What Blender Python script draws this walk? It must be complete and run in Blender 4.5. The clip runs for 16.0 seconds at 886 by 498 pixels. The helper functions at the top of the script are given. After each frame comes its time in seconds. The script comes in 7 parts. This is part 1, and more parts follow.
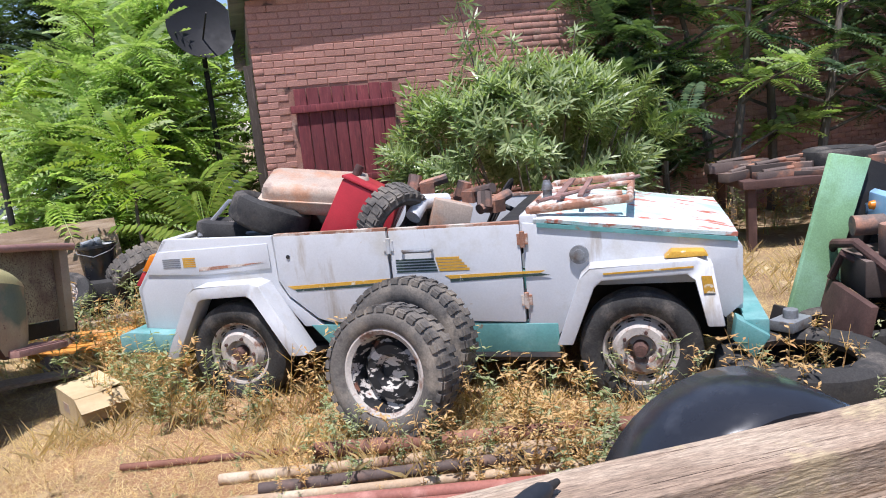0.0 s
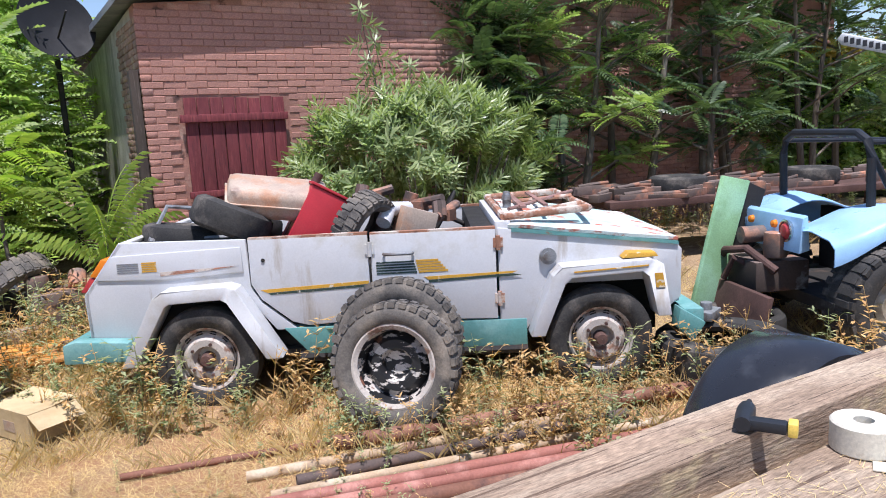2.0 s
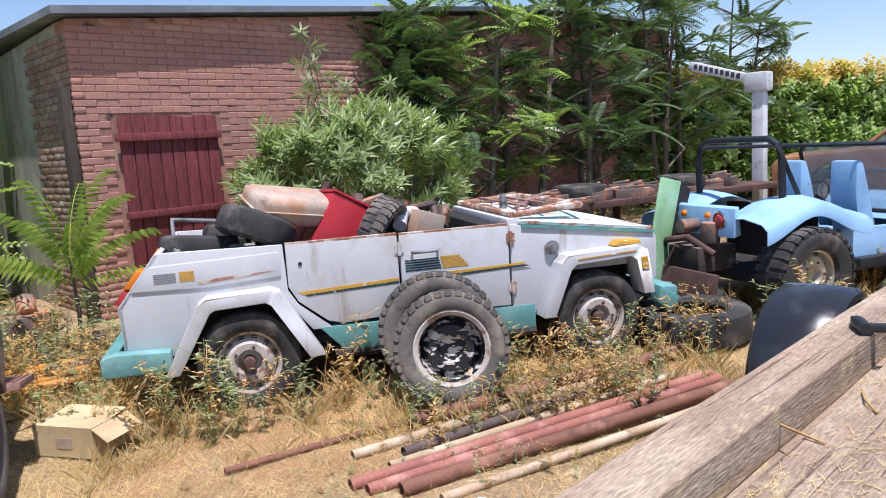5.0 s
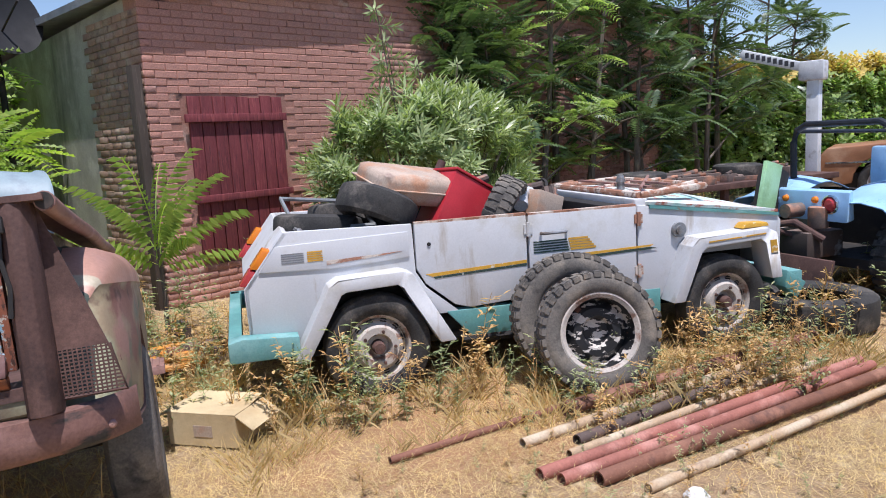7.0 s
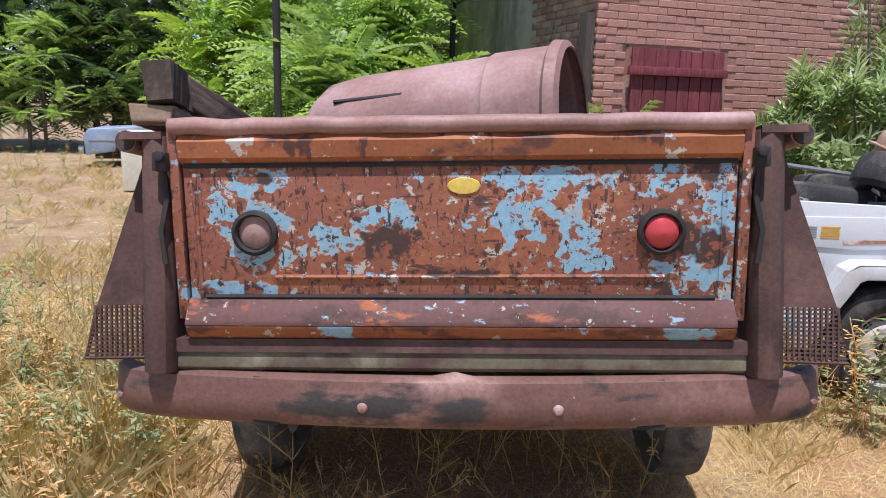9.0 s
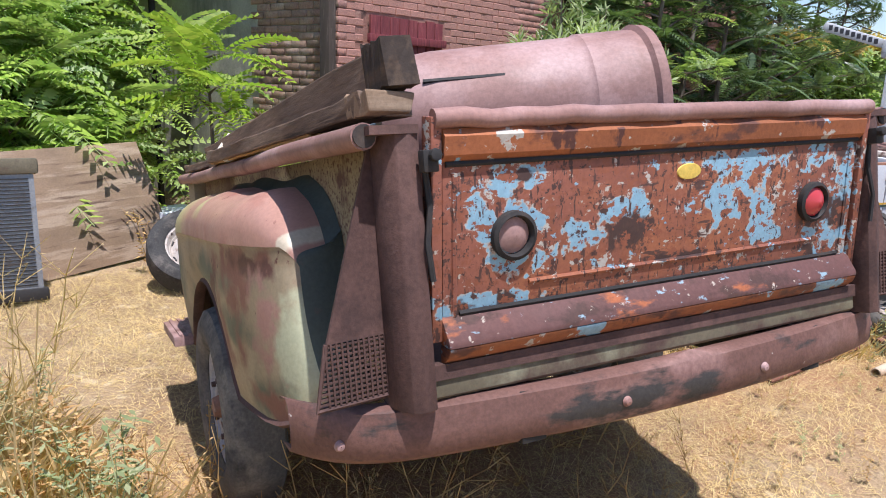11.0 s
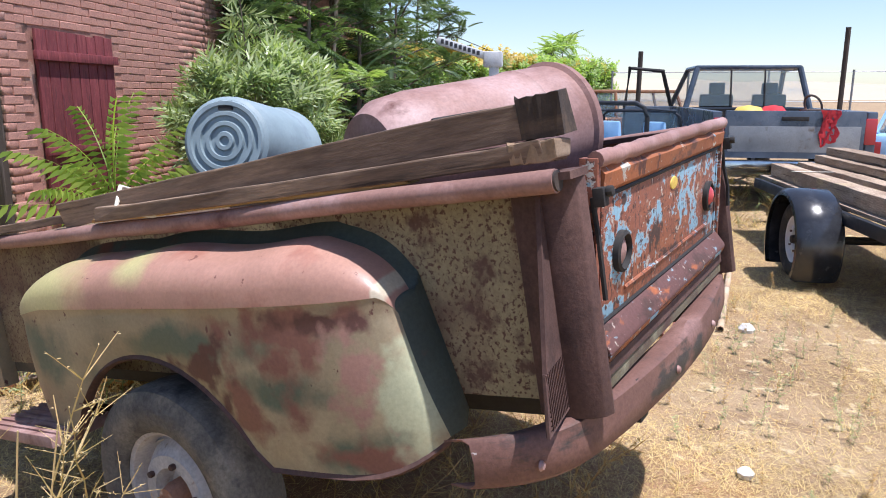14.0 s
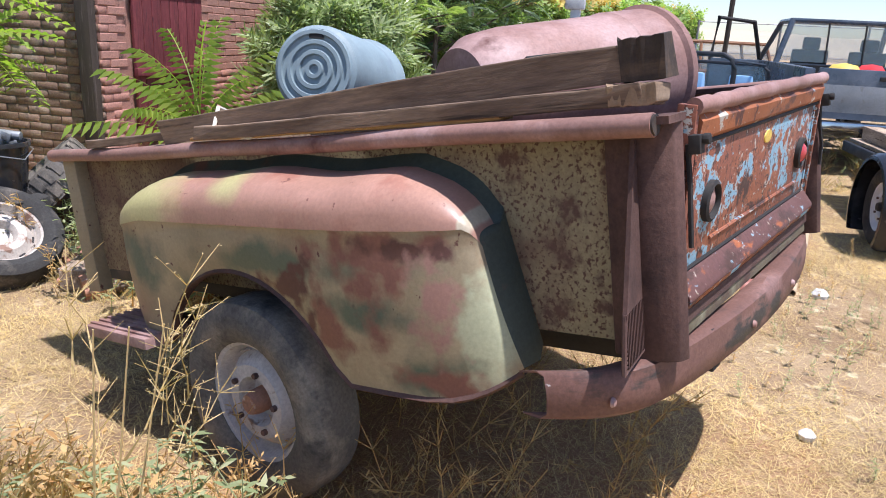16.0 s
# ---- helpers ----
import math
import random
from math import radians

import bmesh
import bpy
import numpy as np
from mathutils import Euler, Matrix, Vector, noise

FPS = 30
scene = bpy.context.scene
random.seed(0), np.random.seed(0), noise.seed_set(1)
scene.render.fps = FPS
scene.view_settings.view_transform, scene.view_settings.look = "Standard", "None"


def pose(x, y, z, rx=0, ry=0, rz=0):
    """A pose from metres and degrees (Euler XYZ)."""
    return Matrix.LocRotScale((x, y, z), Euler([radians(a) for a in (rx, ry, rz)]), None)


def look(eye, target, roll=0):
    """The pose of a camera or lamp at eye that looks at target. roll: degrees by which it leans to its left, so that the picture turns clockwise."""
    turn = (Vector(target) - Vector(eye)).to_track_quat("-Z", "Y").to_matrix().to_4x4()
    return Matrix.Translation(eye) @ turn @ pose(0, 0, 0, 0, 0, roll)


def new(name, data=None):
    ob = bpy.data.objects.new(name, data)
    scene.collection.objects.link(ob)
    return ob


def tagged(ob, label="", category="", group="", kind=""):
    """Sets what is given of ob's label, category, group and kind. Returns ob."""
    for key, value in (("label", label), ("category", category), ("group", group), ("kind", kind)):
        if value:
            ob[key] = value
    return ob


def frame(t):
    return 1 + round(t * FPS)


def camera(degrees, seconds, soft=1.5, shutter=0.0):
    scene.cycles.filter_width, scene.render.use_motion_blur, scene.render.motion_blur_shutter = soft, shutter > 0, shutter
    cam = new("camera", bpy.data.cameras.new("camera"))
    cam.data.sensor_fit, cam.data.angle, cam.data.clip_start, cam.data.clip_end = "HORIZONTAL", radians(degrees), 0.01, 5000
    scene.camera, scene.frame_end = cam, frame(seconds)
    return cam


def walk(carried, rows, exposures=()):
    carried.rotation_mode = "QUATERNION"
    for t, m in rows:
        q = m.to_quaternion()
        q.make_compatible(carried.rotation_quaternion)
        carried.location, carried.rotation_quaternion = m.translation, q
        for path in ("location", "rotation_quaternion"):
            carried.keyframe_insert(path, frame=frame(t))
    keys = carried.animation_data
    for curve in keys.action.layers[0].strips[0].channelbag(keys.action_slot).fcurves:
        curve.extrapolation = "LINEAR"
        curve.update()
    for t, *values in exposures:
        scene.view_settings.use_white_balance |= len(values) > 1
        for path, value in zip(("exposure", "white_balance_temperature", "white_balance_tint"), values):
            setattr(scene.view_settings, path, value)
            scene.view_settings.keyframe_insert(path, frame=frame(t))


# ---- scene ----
cam = camera(62.9, 16.0, soft=1.0)
PATH = [
    (0, (0.932, -0.875, 1.607), (1.421, 1.031, 1.25), -5.8),
    (0.5, (0.6, -0.848, 1.599), (1.147, 1.047, 1.266), -4.4),
    (1, (0.269, -0.784, 1.629), (0.892, 1.094, 1.343), -4.0),
    (1.5, (-0.018, -0.8, 1.598), (0.859, 0.973, 1.3), -2.6),
    (2, (-0.22, -0.738, 1.607), (0.801, 0.95, 1.279), -2.9),
    (2.5, (-0.389, -0.64, 1.602), (0.684, 1.02, 1.294), -4.3),
    (3, (-0.599, -0.626, 1.59), (0.585, 0.957, 1.285), -2.8),
    (3.5, (-0.894, -0.637, 1.615), (0.332, 0.906, 1.273), -2.0),
    (4, (-1.122, -0.557, 1.617), (0.156, 0.942, 1.275), -2.5),
    (4.2, (-1.217, -0.526, 1.622), (0.074, 0.966, 1.296), -2.8),
    (6.3, (-1.87, 0.18, 1.474), (-0.318, 1.411, 1.196), -4.2),
    (6.5, (-1.925, 0.271, 1.48), (-0.379, 1.503, 1.18), -3.9),
    (7, (-2.002, 0.458, 1.495), (-0.581, 1.834, 1.196), -3.3),
    (7.5, (-2.069, 0.658, 1.481), (-0.881, 2.231, 1.142), -2.4),
    (8, (-2.22, 0.817, 1.464), (-1.278, 2.535, 1.063), -0.8),
    (8.5, (-2.437, 1.001, 1.457), (-1.64, 2.799, 1.094), 0.1),
    (9, (-2.653, 1.204, 1.438), (-1.957, 3.04, 1.058), 1.3),
    (9.5, (-2.883, 1.405, 1.464), (-2.107, 3.201, 1.05), -0.2),
    (9.7, (-2.991, 1.462, 1.443), (-2.126, 3.218, 1.032), 0.2),
    (11.8, (-3.923, 2.483, 1.482), (-2.175, 3.339, 1.02), -1.4),
    (12, (-3.96, 2.584, 1.495), (-2.176, 3.365, 1.042), -2.7),
    (12.5, (-4.076, 2.768, 1.509), (-2.223, 3.358, 1.043), -1.1),
    (13, (-4.225, 2.929, 1.52), (-2.326, 3.344, 1.049), -1.9),
    (13.5, (-4.213, 2.984, 1.527), (-2.299, 3.377, 1.098), -1.5),
    (14, (-4.191, 2.998, 1.515), (-2.254, 3.275, 1.102), 0.2),
    (14.5, (-4.218, 3.01, 1.504), (-2.295, 3.307, 1.041), 2.3),
    (15, (-4.233, 3.007, 1.499), (-2.323, 3.324, 0.999), 2.8),
    (15.5, (-4.241, 3.026, 1.502), (-2.352, 3.399, 0.96), 2.9),
    (16, (-4.249, 3.047, 1.503), (-2.381, 3.477, 0.934), 3.1),
]
walk(cam, [(t, look(eye, target, roll)) for t, eye, target, roll in PATH], exposures=[(0.0, 0.28, 6000, 17), (4.0, 0.28, 6000, 17), (6.5, 0.14, 6000, 17), (8.0, 0.12, 6000, 17), (9.5, 0.2, 6000, 17), (12.0, 0.38, 6000, 17), (16.0, 0.42, 6000, 17)])

# ---- world, sun, exposure ----
SUN = Vector((-0.43, -0.90, 0.0)).normalized() * math.cos(radians(73)) + Vector((0, 0, math.sin(radians(73))))
world = bpy.data.worlds.new("world")
scene.world = world
world.use_nodes = True
_sky = world.node_tree.nodes.new("ShaderNodeTexSky")
_sky.sky_type, _sky.sun_disc = "NISHITA", False
_sky.sun_elevation, _sky.sun_rotation = radians(73), math.atan2(SUN.x, SUN.y)
_sky.air_density, _sky.dust_density, _sky.ozone_density = 1.0, 0.4, 1.5
world.node_tree.links.new(_sky.outputs[0], world.node_tree.nodes["Background"].inputs[0])
world.node_tree.nodes["Background"].inputs[1].default_value = 0.125
_sun = bpy.data.lights.new("sun", "SUN")
_sun.energy, _sun.angle, _sun.color = 5.4, radians(0.53), (1.0, 0.965, 0.91)
new("sun", _sun).matrix_world = look(SUN * 50, (0, 0, 0))


# ---- mesh helpers ----
class MB:
    """Collects vertices and faces of one part."""

    def __init__(self):
        self.v, self.f = [], []

    def add(self, vs, fs, m=None):
        k = len(self.v)
        self.v += [tuple(m @ Vector(p)) if m is not None else tuple(p) for p in vs]
        self.f += [tuple(i + k for i in q) for q in fs]
        return self

    def box(self, x0, y0, z0, x1, y1, z1, m=None):
        vs = [(x, y, z) for z in (z0, z1) for y in (y0, y1) for x in (x0, x1)]
        return self.add(vs, [(0, 2, 3, 1), (4, 5, 7, 6), (0, 1, 5, 4), (2, 6, 7, 3), (0, 4, 6, 2), (1, 3, 7, 5)], m)

    def lathe(self, prof, n=32, m=None, a0=0.0, a1=360.0, closed=False):
        """Turns (radius, z) points round the z axis; closed joins the last point to the first."""
        full = abs(a1 - a0 - 360) < 1e-6
        k, r = len(prof), n if full else n + 1
        vs = [(p[0] * math.cos(a), p[0] * math.sin(a), p[1]) for j in range(r) for a in [radians(a0 + (a1 - a0) * j / n)] for p in prof]
        fs = []
        for j in range(n):
            b = (j + 1) % r
            for i in range(k if closed else k - 1):
                i2 = (i + 1) % k
                fs.append((j * k + i, b * k + i, b * k + i2, j * k + i2))
        return self.add(vs, fs, m)

    def cyl(self, p, q, r, n=12, r2=None):
        p, q = Vector(p), Vector(q)
        m = Matrix.Translation(p) @ (q - p).to_track_quat("Z", "Y").to_matrix().to_4x4()
        h = (q - p).length
        r2 = r if r2 is None else r2
        return self.lathe([(0.0005, 0), (r, 0), (r2, h), (0.0005, h)], n, m)

    def tube(self, pts, r, n=8, wall=0.0):
        pts = [Vector(p) for p in pts]
        vs, fs = [], []
        for i, p in enumerate(pts):
            d = (pts[min(i + 1, len(pts) - 1)] - pts[max(i - 1, 0)]).normalized()
            s = d.cross(Vector((0, 0, 1)) if abs(d.z) < 0.95 else Vector((1, 0, 0))).normalized()
            u = s.cross(d)
            rr = r[i] if isinstance(r, (list, tuple)) else r
            vs += [p + s * rr * math.cos(6.28319 * j / n) + u * rr * math.sin(6.28319 * j / n) for j in range(n)]
        for i in range(len(pts) - 1):
            fs += [(i * n + j, i * n + (j + 1) % n, (i + 1) * n + (j + 1) % n, (i + 1) * n + j) for j in range(n)]
        fs += [tuple(range(n))[::-1], tuple(range((len(pts) - 1) * n, len(pts) * n))]
        return self.add(vs, fs)

    def prism(self, poly, axis, a, b, m=None):
        """Extrudes a polygon along an axis from a to b; poly gives the two other coordinates in order."""
        def at(p, c):
            return {"x": (c, p[0], p[1]), "y": (p[0], c, p[1]), "z": (p[0], p[1], c)}[axis]
        n = len(poly)
        vs = [at(p, a) for p in poly] + [at(p, b) for p in poly]
        fs = [tuple(range(n)), tuple(range(2 * n - 1, n - 1, -1))] + [(i, i + n, (i + 1) % n + n, (i + 1) % n) for i in range(n)]
        return self.add(vs, fs, m)

    def band(self, outer, inner, axis, a, b, m=None):
        """A ribbon between two polylines of equal length, extruded."""
        for i in range(len(outer) - 1):
            self.prism([outer[i], outer[i + 1], inner[i + 1], inner[i]], axis, a, b, m)
        return self

    def grid(self, rows, m=None, loop=False):
        k = len(rows[0])
        vs = [p for r in rows for p in r]
        fs = [(i * k + j, i * k + j + 1, (i + 1) * k + j + 1, (i + 1) * k + j) for i in range(len(rows) - 1) for j in range(k - 1)]
        if loop:
            fs += [(i * k + k - 1, i * k, (i + 1) * k, (i + 1) * k + k - 1) for i in range(len(rows) - 1)]
        return self.add(vs, fs, m)


def thing(name, m, label, category, group="", kind=""):
    ob = new(name)
    ob.matrix_basis = m
    ob.empty_display_size = 0.1
    return tagged(ob, label, category, group, kind)


def mesh_of(name, mb, material, bevel=0.0, smooth=35, weld=False, thick=0.0):
    me = bpy.data.meshes.new(name)
    me.from_pydata(mb.v, [], mb.f)
    bm = bmesh.new()
    bm.from_mesh(me)
    if weld:
        bmesh.ops.remove_doubles(bm, verts=bm.verts, dist=0.0004)
    bmesh.ops.recalc_face_normals(bm, faces=bm.faces)
    if thick:
        bmesh.ops.solidify(bm, geom=bm.faces[:], thickness=thick)
        bmesh.ops.recalc_face_normals(bm, faces=bm.faces)
    if bevel:
        edges = [e for e in bm.edges if len(e.link_faces) == 2 and e.calc_face_angle(0) > 0.6]
        bmesh.ops.bevel(bm, geom=edges, offset=bevel, segments=2, affect="EDGES", profile=0.6, clamp_overlap=True)
    big = [f for f in bm.faces if len(f.verts) > 4]
    if big:
        bmesh.ops.triangulate(bm, faces=big)
    bm.to_mesh(me)
    bm.free()
    if smooth:
        me.polygons.foreach_set("use_smooth", [True] * len(me.polygons))
        me.set_sharp_from_angle(angle=radians(smooth))
    me.materials.append(material)
    return me


def part(name, mb, material, parent=None, label="", bevel=0.0, smooth=35, weld=False, thick=0.0, m=None):
    ob = new(name, mesh_of(name, mb, material, bevel, smooth, weld, thick))
    ob.parent = parent
    if m is not None:
        ob.matrix_basis = m
    return tagged(ob, label)


def solo(name, mb, material, label, category, m=None, group="", kind="", **kw):
    return tagged(part(name, mb, material, None, "", m=m, **kw), label, category, group, kind)


def big_mesh(name, verts, faces, material, smooth=False):
    """A large mesh from numpy arrays; faces all have the same number of corners."""
    me = bpy.data.meshes.new(name)
    nv, (nf, k) = len(verts), faces.shape
    me.vertices.add(nv)
    me.vertices.foreach_set("co", np.asarray(verts, np.float32).ravel())
    me.loops.add(nf * k)
    me.loops.foreach_set("vertex_index", faces.astype(np.int32).ravel())
    me.polygons.add(nf)
    me.polygons.foreach_set("loop_start", np.arange(0, nf * k, k, dtype=np.int32))
    me.update(calc_edges=True)
    me.validate()
    if smooth:
        me.polygons.foreach_set("use_smooth", [True] * nf)
    me.materials.append(material)
    return me


# ---- materials ----
def blank(name, rough=0.7, metal=0.0, spec=0.5):
    mt = bpy.data.materials.new(name)
    mt.use_nodes = True
    b = mt.node_tree.nodes["Principled BSDF"]
    b.inputs["Roughness"].default_value, b.inputs["Metallic"].default_value = rough, metal
    b.inputs["Specular IOR Level"].default_value = spec
    return mt, mt.node_tree, b


def noise_of(nt, vec, scale, detail=5.0, rough=0.6, stretch=None, shift=0.0):
    n = nt.nodes.new("ShaderNodeTexNoise")
    n.inputs["Scale"].default_value, n.inputs["Detail"].default_value, n.inputs["Roughness"].default_value = scale, detail, rough
    mp = nt.nodes.new("ShaderNodeMapping")
    mp.inputs["Location"].default_value = (shift, shift * 1.7, shift * 0.6)
    if stretch:
        mp.inputs["Scale"].default_value = stretch
    nt.links.new(vec, mp.inputs["Vector"])
    nt.links.new(mp.outputs[0], n.inputs["Vector"])
    return n.outputs["Fac"]


def step(nt, fac, lo, hi):
    r = nt.nodes.new("ShaderNodeMapRange")
    r.inputs["From Min"].default_value, r.inputs["From Max"].default_value = lo, hi
    nt.links.new(fac, r.inputs["Value"])
    return r.outputs[0]


def mixc(nt, fac, a, b, mode="MIX"):
    n = nt.nodes.new("ShaderNodeMix")
    n.data_type, n.blend_type = "RGBA", mode
    for sock, val in ((n.inputs[0], fac), (n.inputs[6], a), (n.inputs[7], b)):
        if isinstance(val, (int, float)):
            sock.default_value = val
        elif isinstance(val, tuple):
            sock.default_value = (*val, 1)
        else:
            nt.links.new(val, sock)
    return n.outputs[2]


def blots(nt, vec, spots, warp=0.35, wscale=14, soft=0.10, flat="y", inset=0.0):
    """A mask of uneven blotches: spots are (centre, centre, radius, radius) in the plane across the flat axis."""
    wn = nt.nodes.new("ShaderNodeTexNoise")
    wn.inputs["Scale"].default_value, wn.inputs["Detail"].default_value = wscale, 5
    nt.links.new(vec, wn.inputs["Vector"])
    total = None
    for a, b, ra, rb in spots:
        mp = nt.nodes.new("ShaderNodeMapping")
        mp.vector_type = "TEXTURE"
        mp.inputs["Location"].default_value = {"y": (a, 0, b), "x": (0, a, b), "z": (a, b, 0)}[flat]
        mp.inputs["Scale"].default_value = {"y": (ra, 1e4, rb), "x": (1e4, ra, rb), "z": (ra, rb, 1e4)}[flat]
        ln = nt.nodes.new("ShaderNodeVectorMath")
        ln.operation = "LENGTH"
        nt.links.new(vec, mp.inputs["Vector"])
        nt.links.new(mp.outputs[0], ln.inputs[0])
        if total is None:
            total = ln.outputs["Value"]
        else:
            mn = nt.nodes.new("ShaderNodeMath")
            mn.operation = "MINIMUM"
            nt.links.new(total, mn.inputs[0])
            nt.links.new(ln.outputs["Value"], mn.inputs[1])
            total = mn.outputs[0]
    ad = nt.nodes.new("ShaderNodeMath")
    ad.operation, ad.inputs[1].default_value = "MULTIPLY_ADD", warp * 5
    nt.links.new(wn.outputs["Fac"], ad.inputs[0])
    nt.links.new(total, ad.inputs[2])
    return step(nt, ad.outputs[0], 1 + warp * 2.5 - inset + soft, 1 + warp * 2.5 - inset - soft)


def surface(name, base, layers=(), rough=0.7, metal=0.0, grain=0.16, gscale=90, bump=0.15, bscale=50, bdist=0.004, piece=0.0, stretch=None, spec=0.4, broad=0.22, spots=(), over=()):
    """A worn surface: base colour, patches of other colours by noise thresholds, broad and fine variation, relief.
    layers: (colour, scale, low, high, stretch, shift); over: the same, on top of the spots. piece: how far separate pieces differ."""
    mt, nt, b = blank(name, rough, metal, spec)
    vec = nt.nodes.new("ShaderNodeTexCoord").outputs["Object"]
    col = mixc(nt, step(nt, noise_of(nt, vec, 2.3, 4, 0.6, stretch, 5.1), 0.3, 0.7), tuple(c * (1 - broad) for c in base), tuple(min(1, c * (1 + broad)) for c in base))
    for i, (c, sc, lo, hi, *more) in enumerate(layers):
        st = more[0] if more else stretch
        sh = more[1] if len(more) > 1 else 3.3 * (i + 1)
        col = mixc(nt, step(nt, noise_of(nt, vec, sc, 7, 0.62, st, sh), lo, hi), col, c)
    for c, sp, warp, wsc, soft, flat, *inset in spots:
        col = mixc(nt, blots(nt, vec, sp, warp, wsc, soft, flat, *inset), col, c)
    for c, sc, lo, hi, st, sh in over:
        col = mixc(nt, step(nt, noise_of(nt, vec, sc, 7, 0.66, st, sh), lo, hi), col, c)
    g = noise_of(nt, vec, gscale, 3, 0.7, stretch, 1.3)
    v = mixc(nt, step(nt, g, 0.3, 0.7), (1 - grain,) * 3, (1 + grain,) * 3)
    col = mixc(nt, 1.0, col, v, "MULTIPLY")
    if piece:
        oi = nt.nodes.new("ShaderNodeObjectInfo").outputs["Random"]
        geo = nt.nodes.new("ShaderNodeNewGeometry").outputs["Random Per Island"]
        ad = nt.nodes.new("ShaderNodeMath")
        ad.operation = "ADD"
        nt.links.new(oi, ad.inputs[0])
        nt.links.new(geo, ad.inputs[1])
        fr = nt.nodes.new("ShaderNodeMath")
        fr.operation = "FRACT"
        nt.links.new(ad.outputs[0], fr.inputs[0])
        col = mixc(nt, 1.0, col, mixc(nt, fr.outputs[0], (1 - piece,) * 3, (1 + piece,) * 3), "MULTIPLY")
    nt.links.new(col, b.inputs["Base Color"])
    rr = step(nt, noise_of(nt, vec, 6, 4, 0.6, None, 9.0), 0.25, 0.75)
    mr = nt.nodes.new("ShaderNodeMapRange")
    mr.inputs["To Min"].default_value, mr.inputs["To Max"].default_value = max(0.02, rough - 0.12), min(1, rough + 0.12)
    nt.links.new(rr, mr.inputs["Value"])
    nt.links.new(mr.outputs[0], b.inputs["Roughness"])
    if bump:
        bp = nt.nodes.new("ShaderNodeBump")
        bp.inputs["Strength"].default_value, bp.inputs["Distance"].default_value = bump, bdist
        nt.links.new(noise_of(nt, vec, bscale, 6, 0.65, stretch, 2.2), bp.inputs["Height"])
        nt.links.new(bp.outputs[0], b.inputs["Normal"])
    return mt


def leafy(name, a, b_, rough=0.5, trans=0.35, piece=0.25):
    mt, nt, b = blank(name, rough, 0, 0.35)
    geo = nt.nodes.new("ShaderNodeNewGeometry").outputs["Random Per Island"]
    vec = nt.nodes.new("ShaderNodeTexCoord").outputs["Object"]
    col = mixc(nt, geo, a, b_)
    col = mixc(nt, 1.0, col, mixc(nt, step(nt, noise_of(nt, vec, 1.5, 3), 0.3, 0.7), (1 - piece,) * 3, (1 + piece,) * 3), "MULTIPLY")
    nt.links.new(col, b.inputs["Base Color"])
    tr = nt.nodes.new("ShaderNodeBsdfTranslucent")
    nt.links.new(mixc(nt, 1.0, col, (1.5, 1.7, 0.7), "MULTIPLY"), tr.inputs["Color"])
    mx = nt.nodes.new("ShaderNodeMixShader")
    mx.inputs[0].default_value = trans
    out = nt.nodes["Material Output"]
    nt.links.new(b.outputs[0], mx.inputs[1])
    nt.links.new(tr.outputs[0], mx.inputs[2])
    nt.links.new(mx.outputs[0], out.inputs[0])
    return mt


RUST, DKRUST, BARE = (0.16, 0.07, 0.045), (0.05, 0.03, 0.025), (0.6, 0.57, 0.52)
M = {}
M["soil"] = surface("dry_soil", (0.30, 0.20, 0.11), [((0.38, 0.27, 0.155), 1.1, 0.45, 0.6), ((0.23, 0.145, 0.082), 3.0, 0.52, 0.68), ((0.56, 0.45, 0.28), 9, 0.57, 0.66), ((0.17, 0.11, 0.07), 21, 0.60, 0.68)], 0.95, grain=0.4, gscale=140, bump=0.8, bscale=28, bdist=0.03, spots=[((0.36, 0.20, 0.10), [(1.0, 3.0, 1.5, 0.7), (2.6, 2.1, 1.2, 0.5), (-1.9, 3.4, 1.0, 1.0)], 0.5, 2.5, 0.5, "z")])
M["straw"] = leafy("dry_straw", (0.52, 0.37, 0.17), (0.74, 0.58, 0.32), 0.8, 0.25)
M["weed_dry"] = leafy("dry_weed", (0.40, 0.22, 0.085), (0.64, 0.45, 0.21), 0.8, 0.25)
M["weed_green"] = leafy("weed_leaves", (0.20, 0.25, 0.11), (0.40, 0.41, 0.24), 0.7, 0.3)
M["leaf_light"] = leafy("light_leaves", (0.20, 0.30, 0.09), (0.44, 0.52, 0.24), 0.45, 0.45)
# darker copy of leaf_light with the wall trees' shade in its colour; far trees share it
M["leaf_dark"] = leafy("shaded_dark_leaves", (0.05, 0.09, 0.04), (0.15, 0.21, 0.10), 0.32, 0.3)
M["leaf_oleander"] = leafy("oleander_leaves", (0.17, 0.235, 0.09), (0.42, 0.47, 0.25), 0.34, 0.3)
M["leaf_yellow"] = leafy("young_leaves", (0.20, 0.31, 0.05), (0.38, 0.46, 0.10), 0.45, 0.45)
M["bark"] = surface("bark", (0.13, 0.10, 0.075), [((0.22, 0.19, 0.15), 6, 0.5, 0.65)], 0.9, bump=0.6, bscale=30, stretch=(1, 1, 0.3))
M["brick"] = surface("painted_brick", (0.43, 0.215, 0.165), [((0.50, 0.275, 0.215), 1.2, 0.45, 0.6), ((0.29, 0.16, 0.135), 0.7, 0.50, 0.66, (1, 1, 1.6), 17), ((0.50, 0.36, 0.28), 5, 0.62, 0.72), ((0.18, 0.08, 0.062), 8, 0.63, 0.72)], 0.9, grain=0.2, gscale=70, bump=0.5, bscale=45, bdist=0.006, piece=0.07)
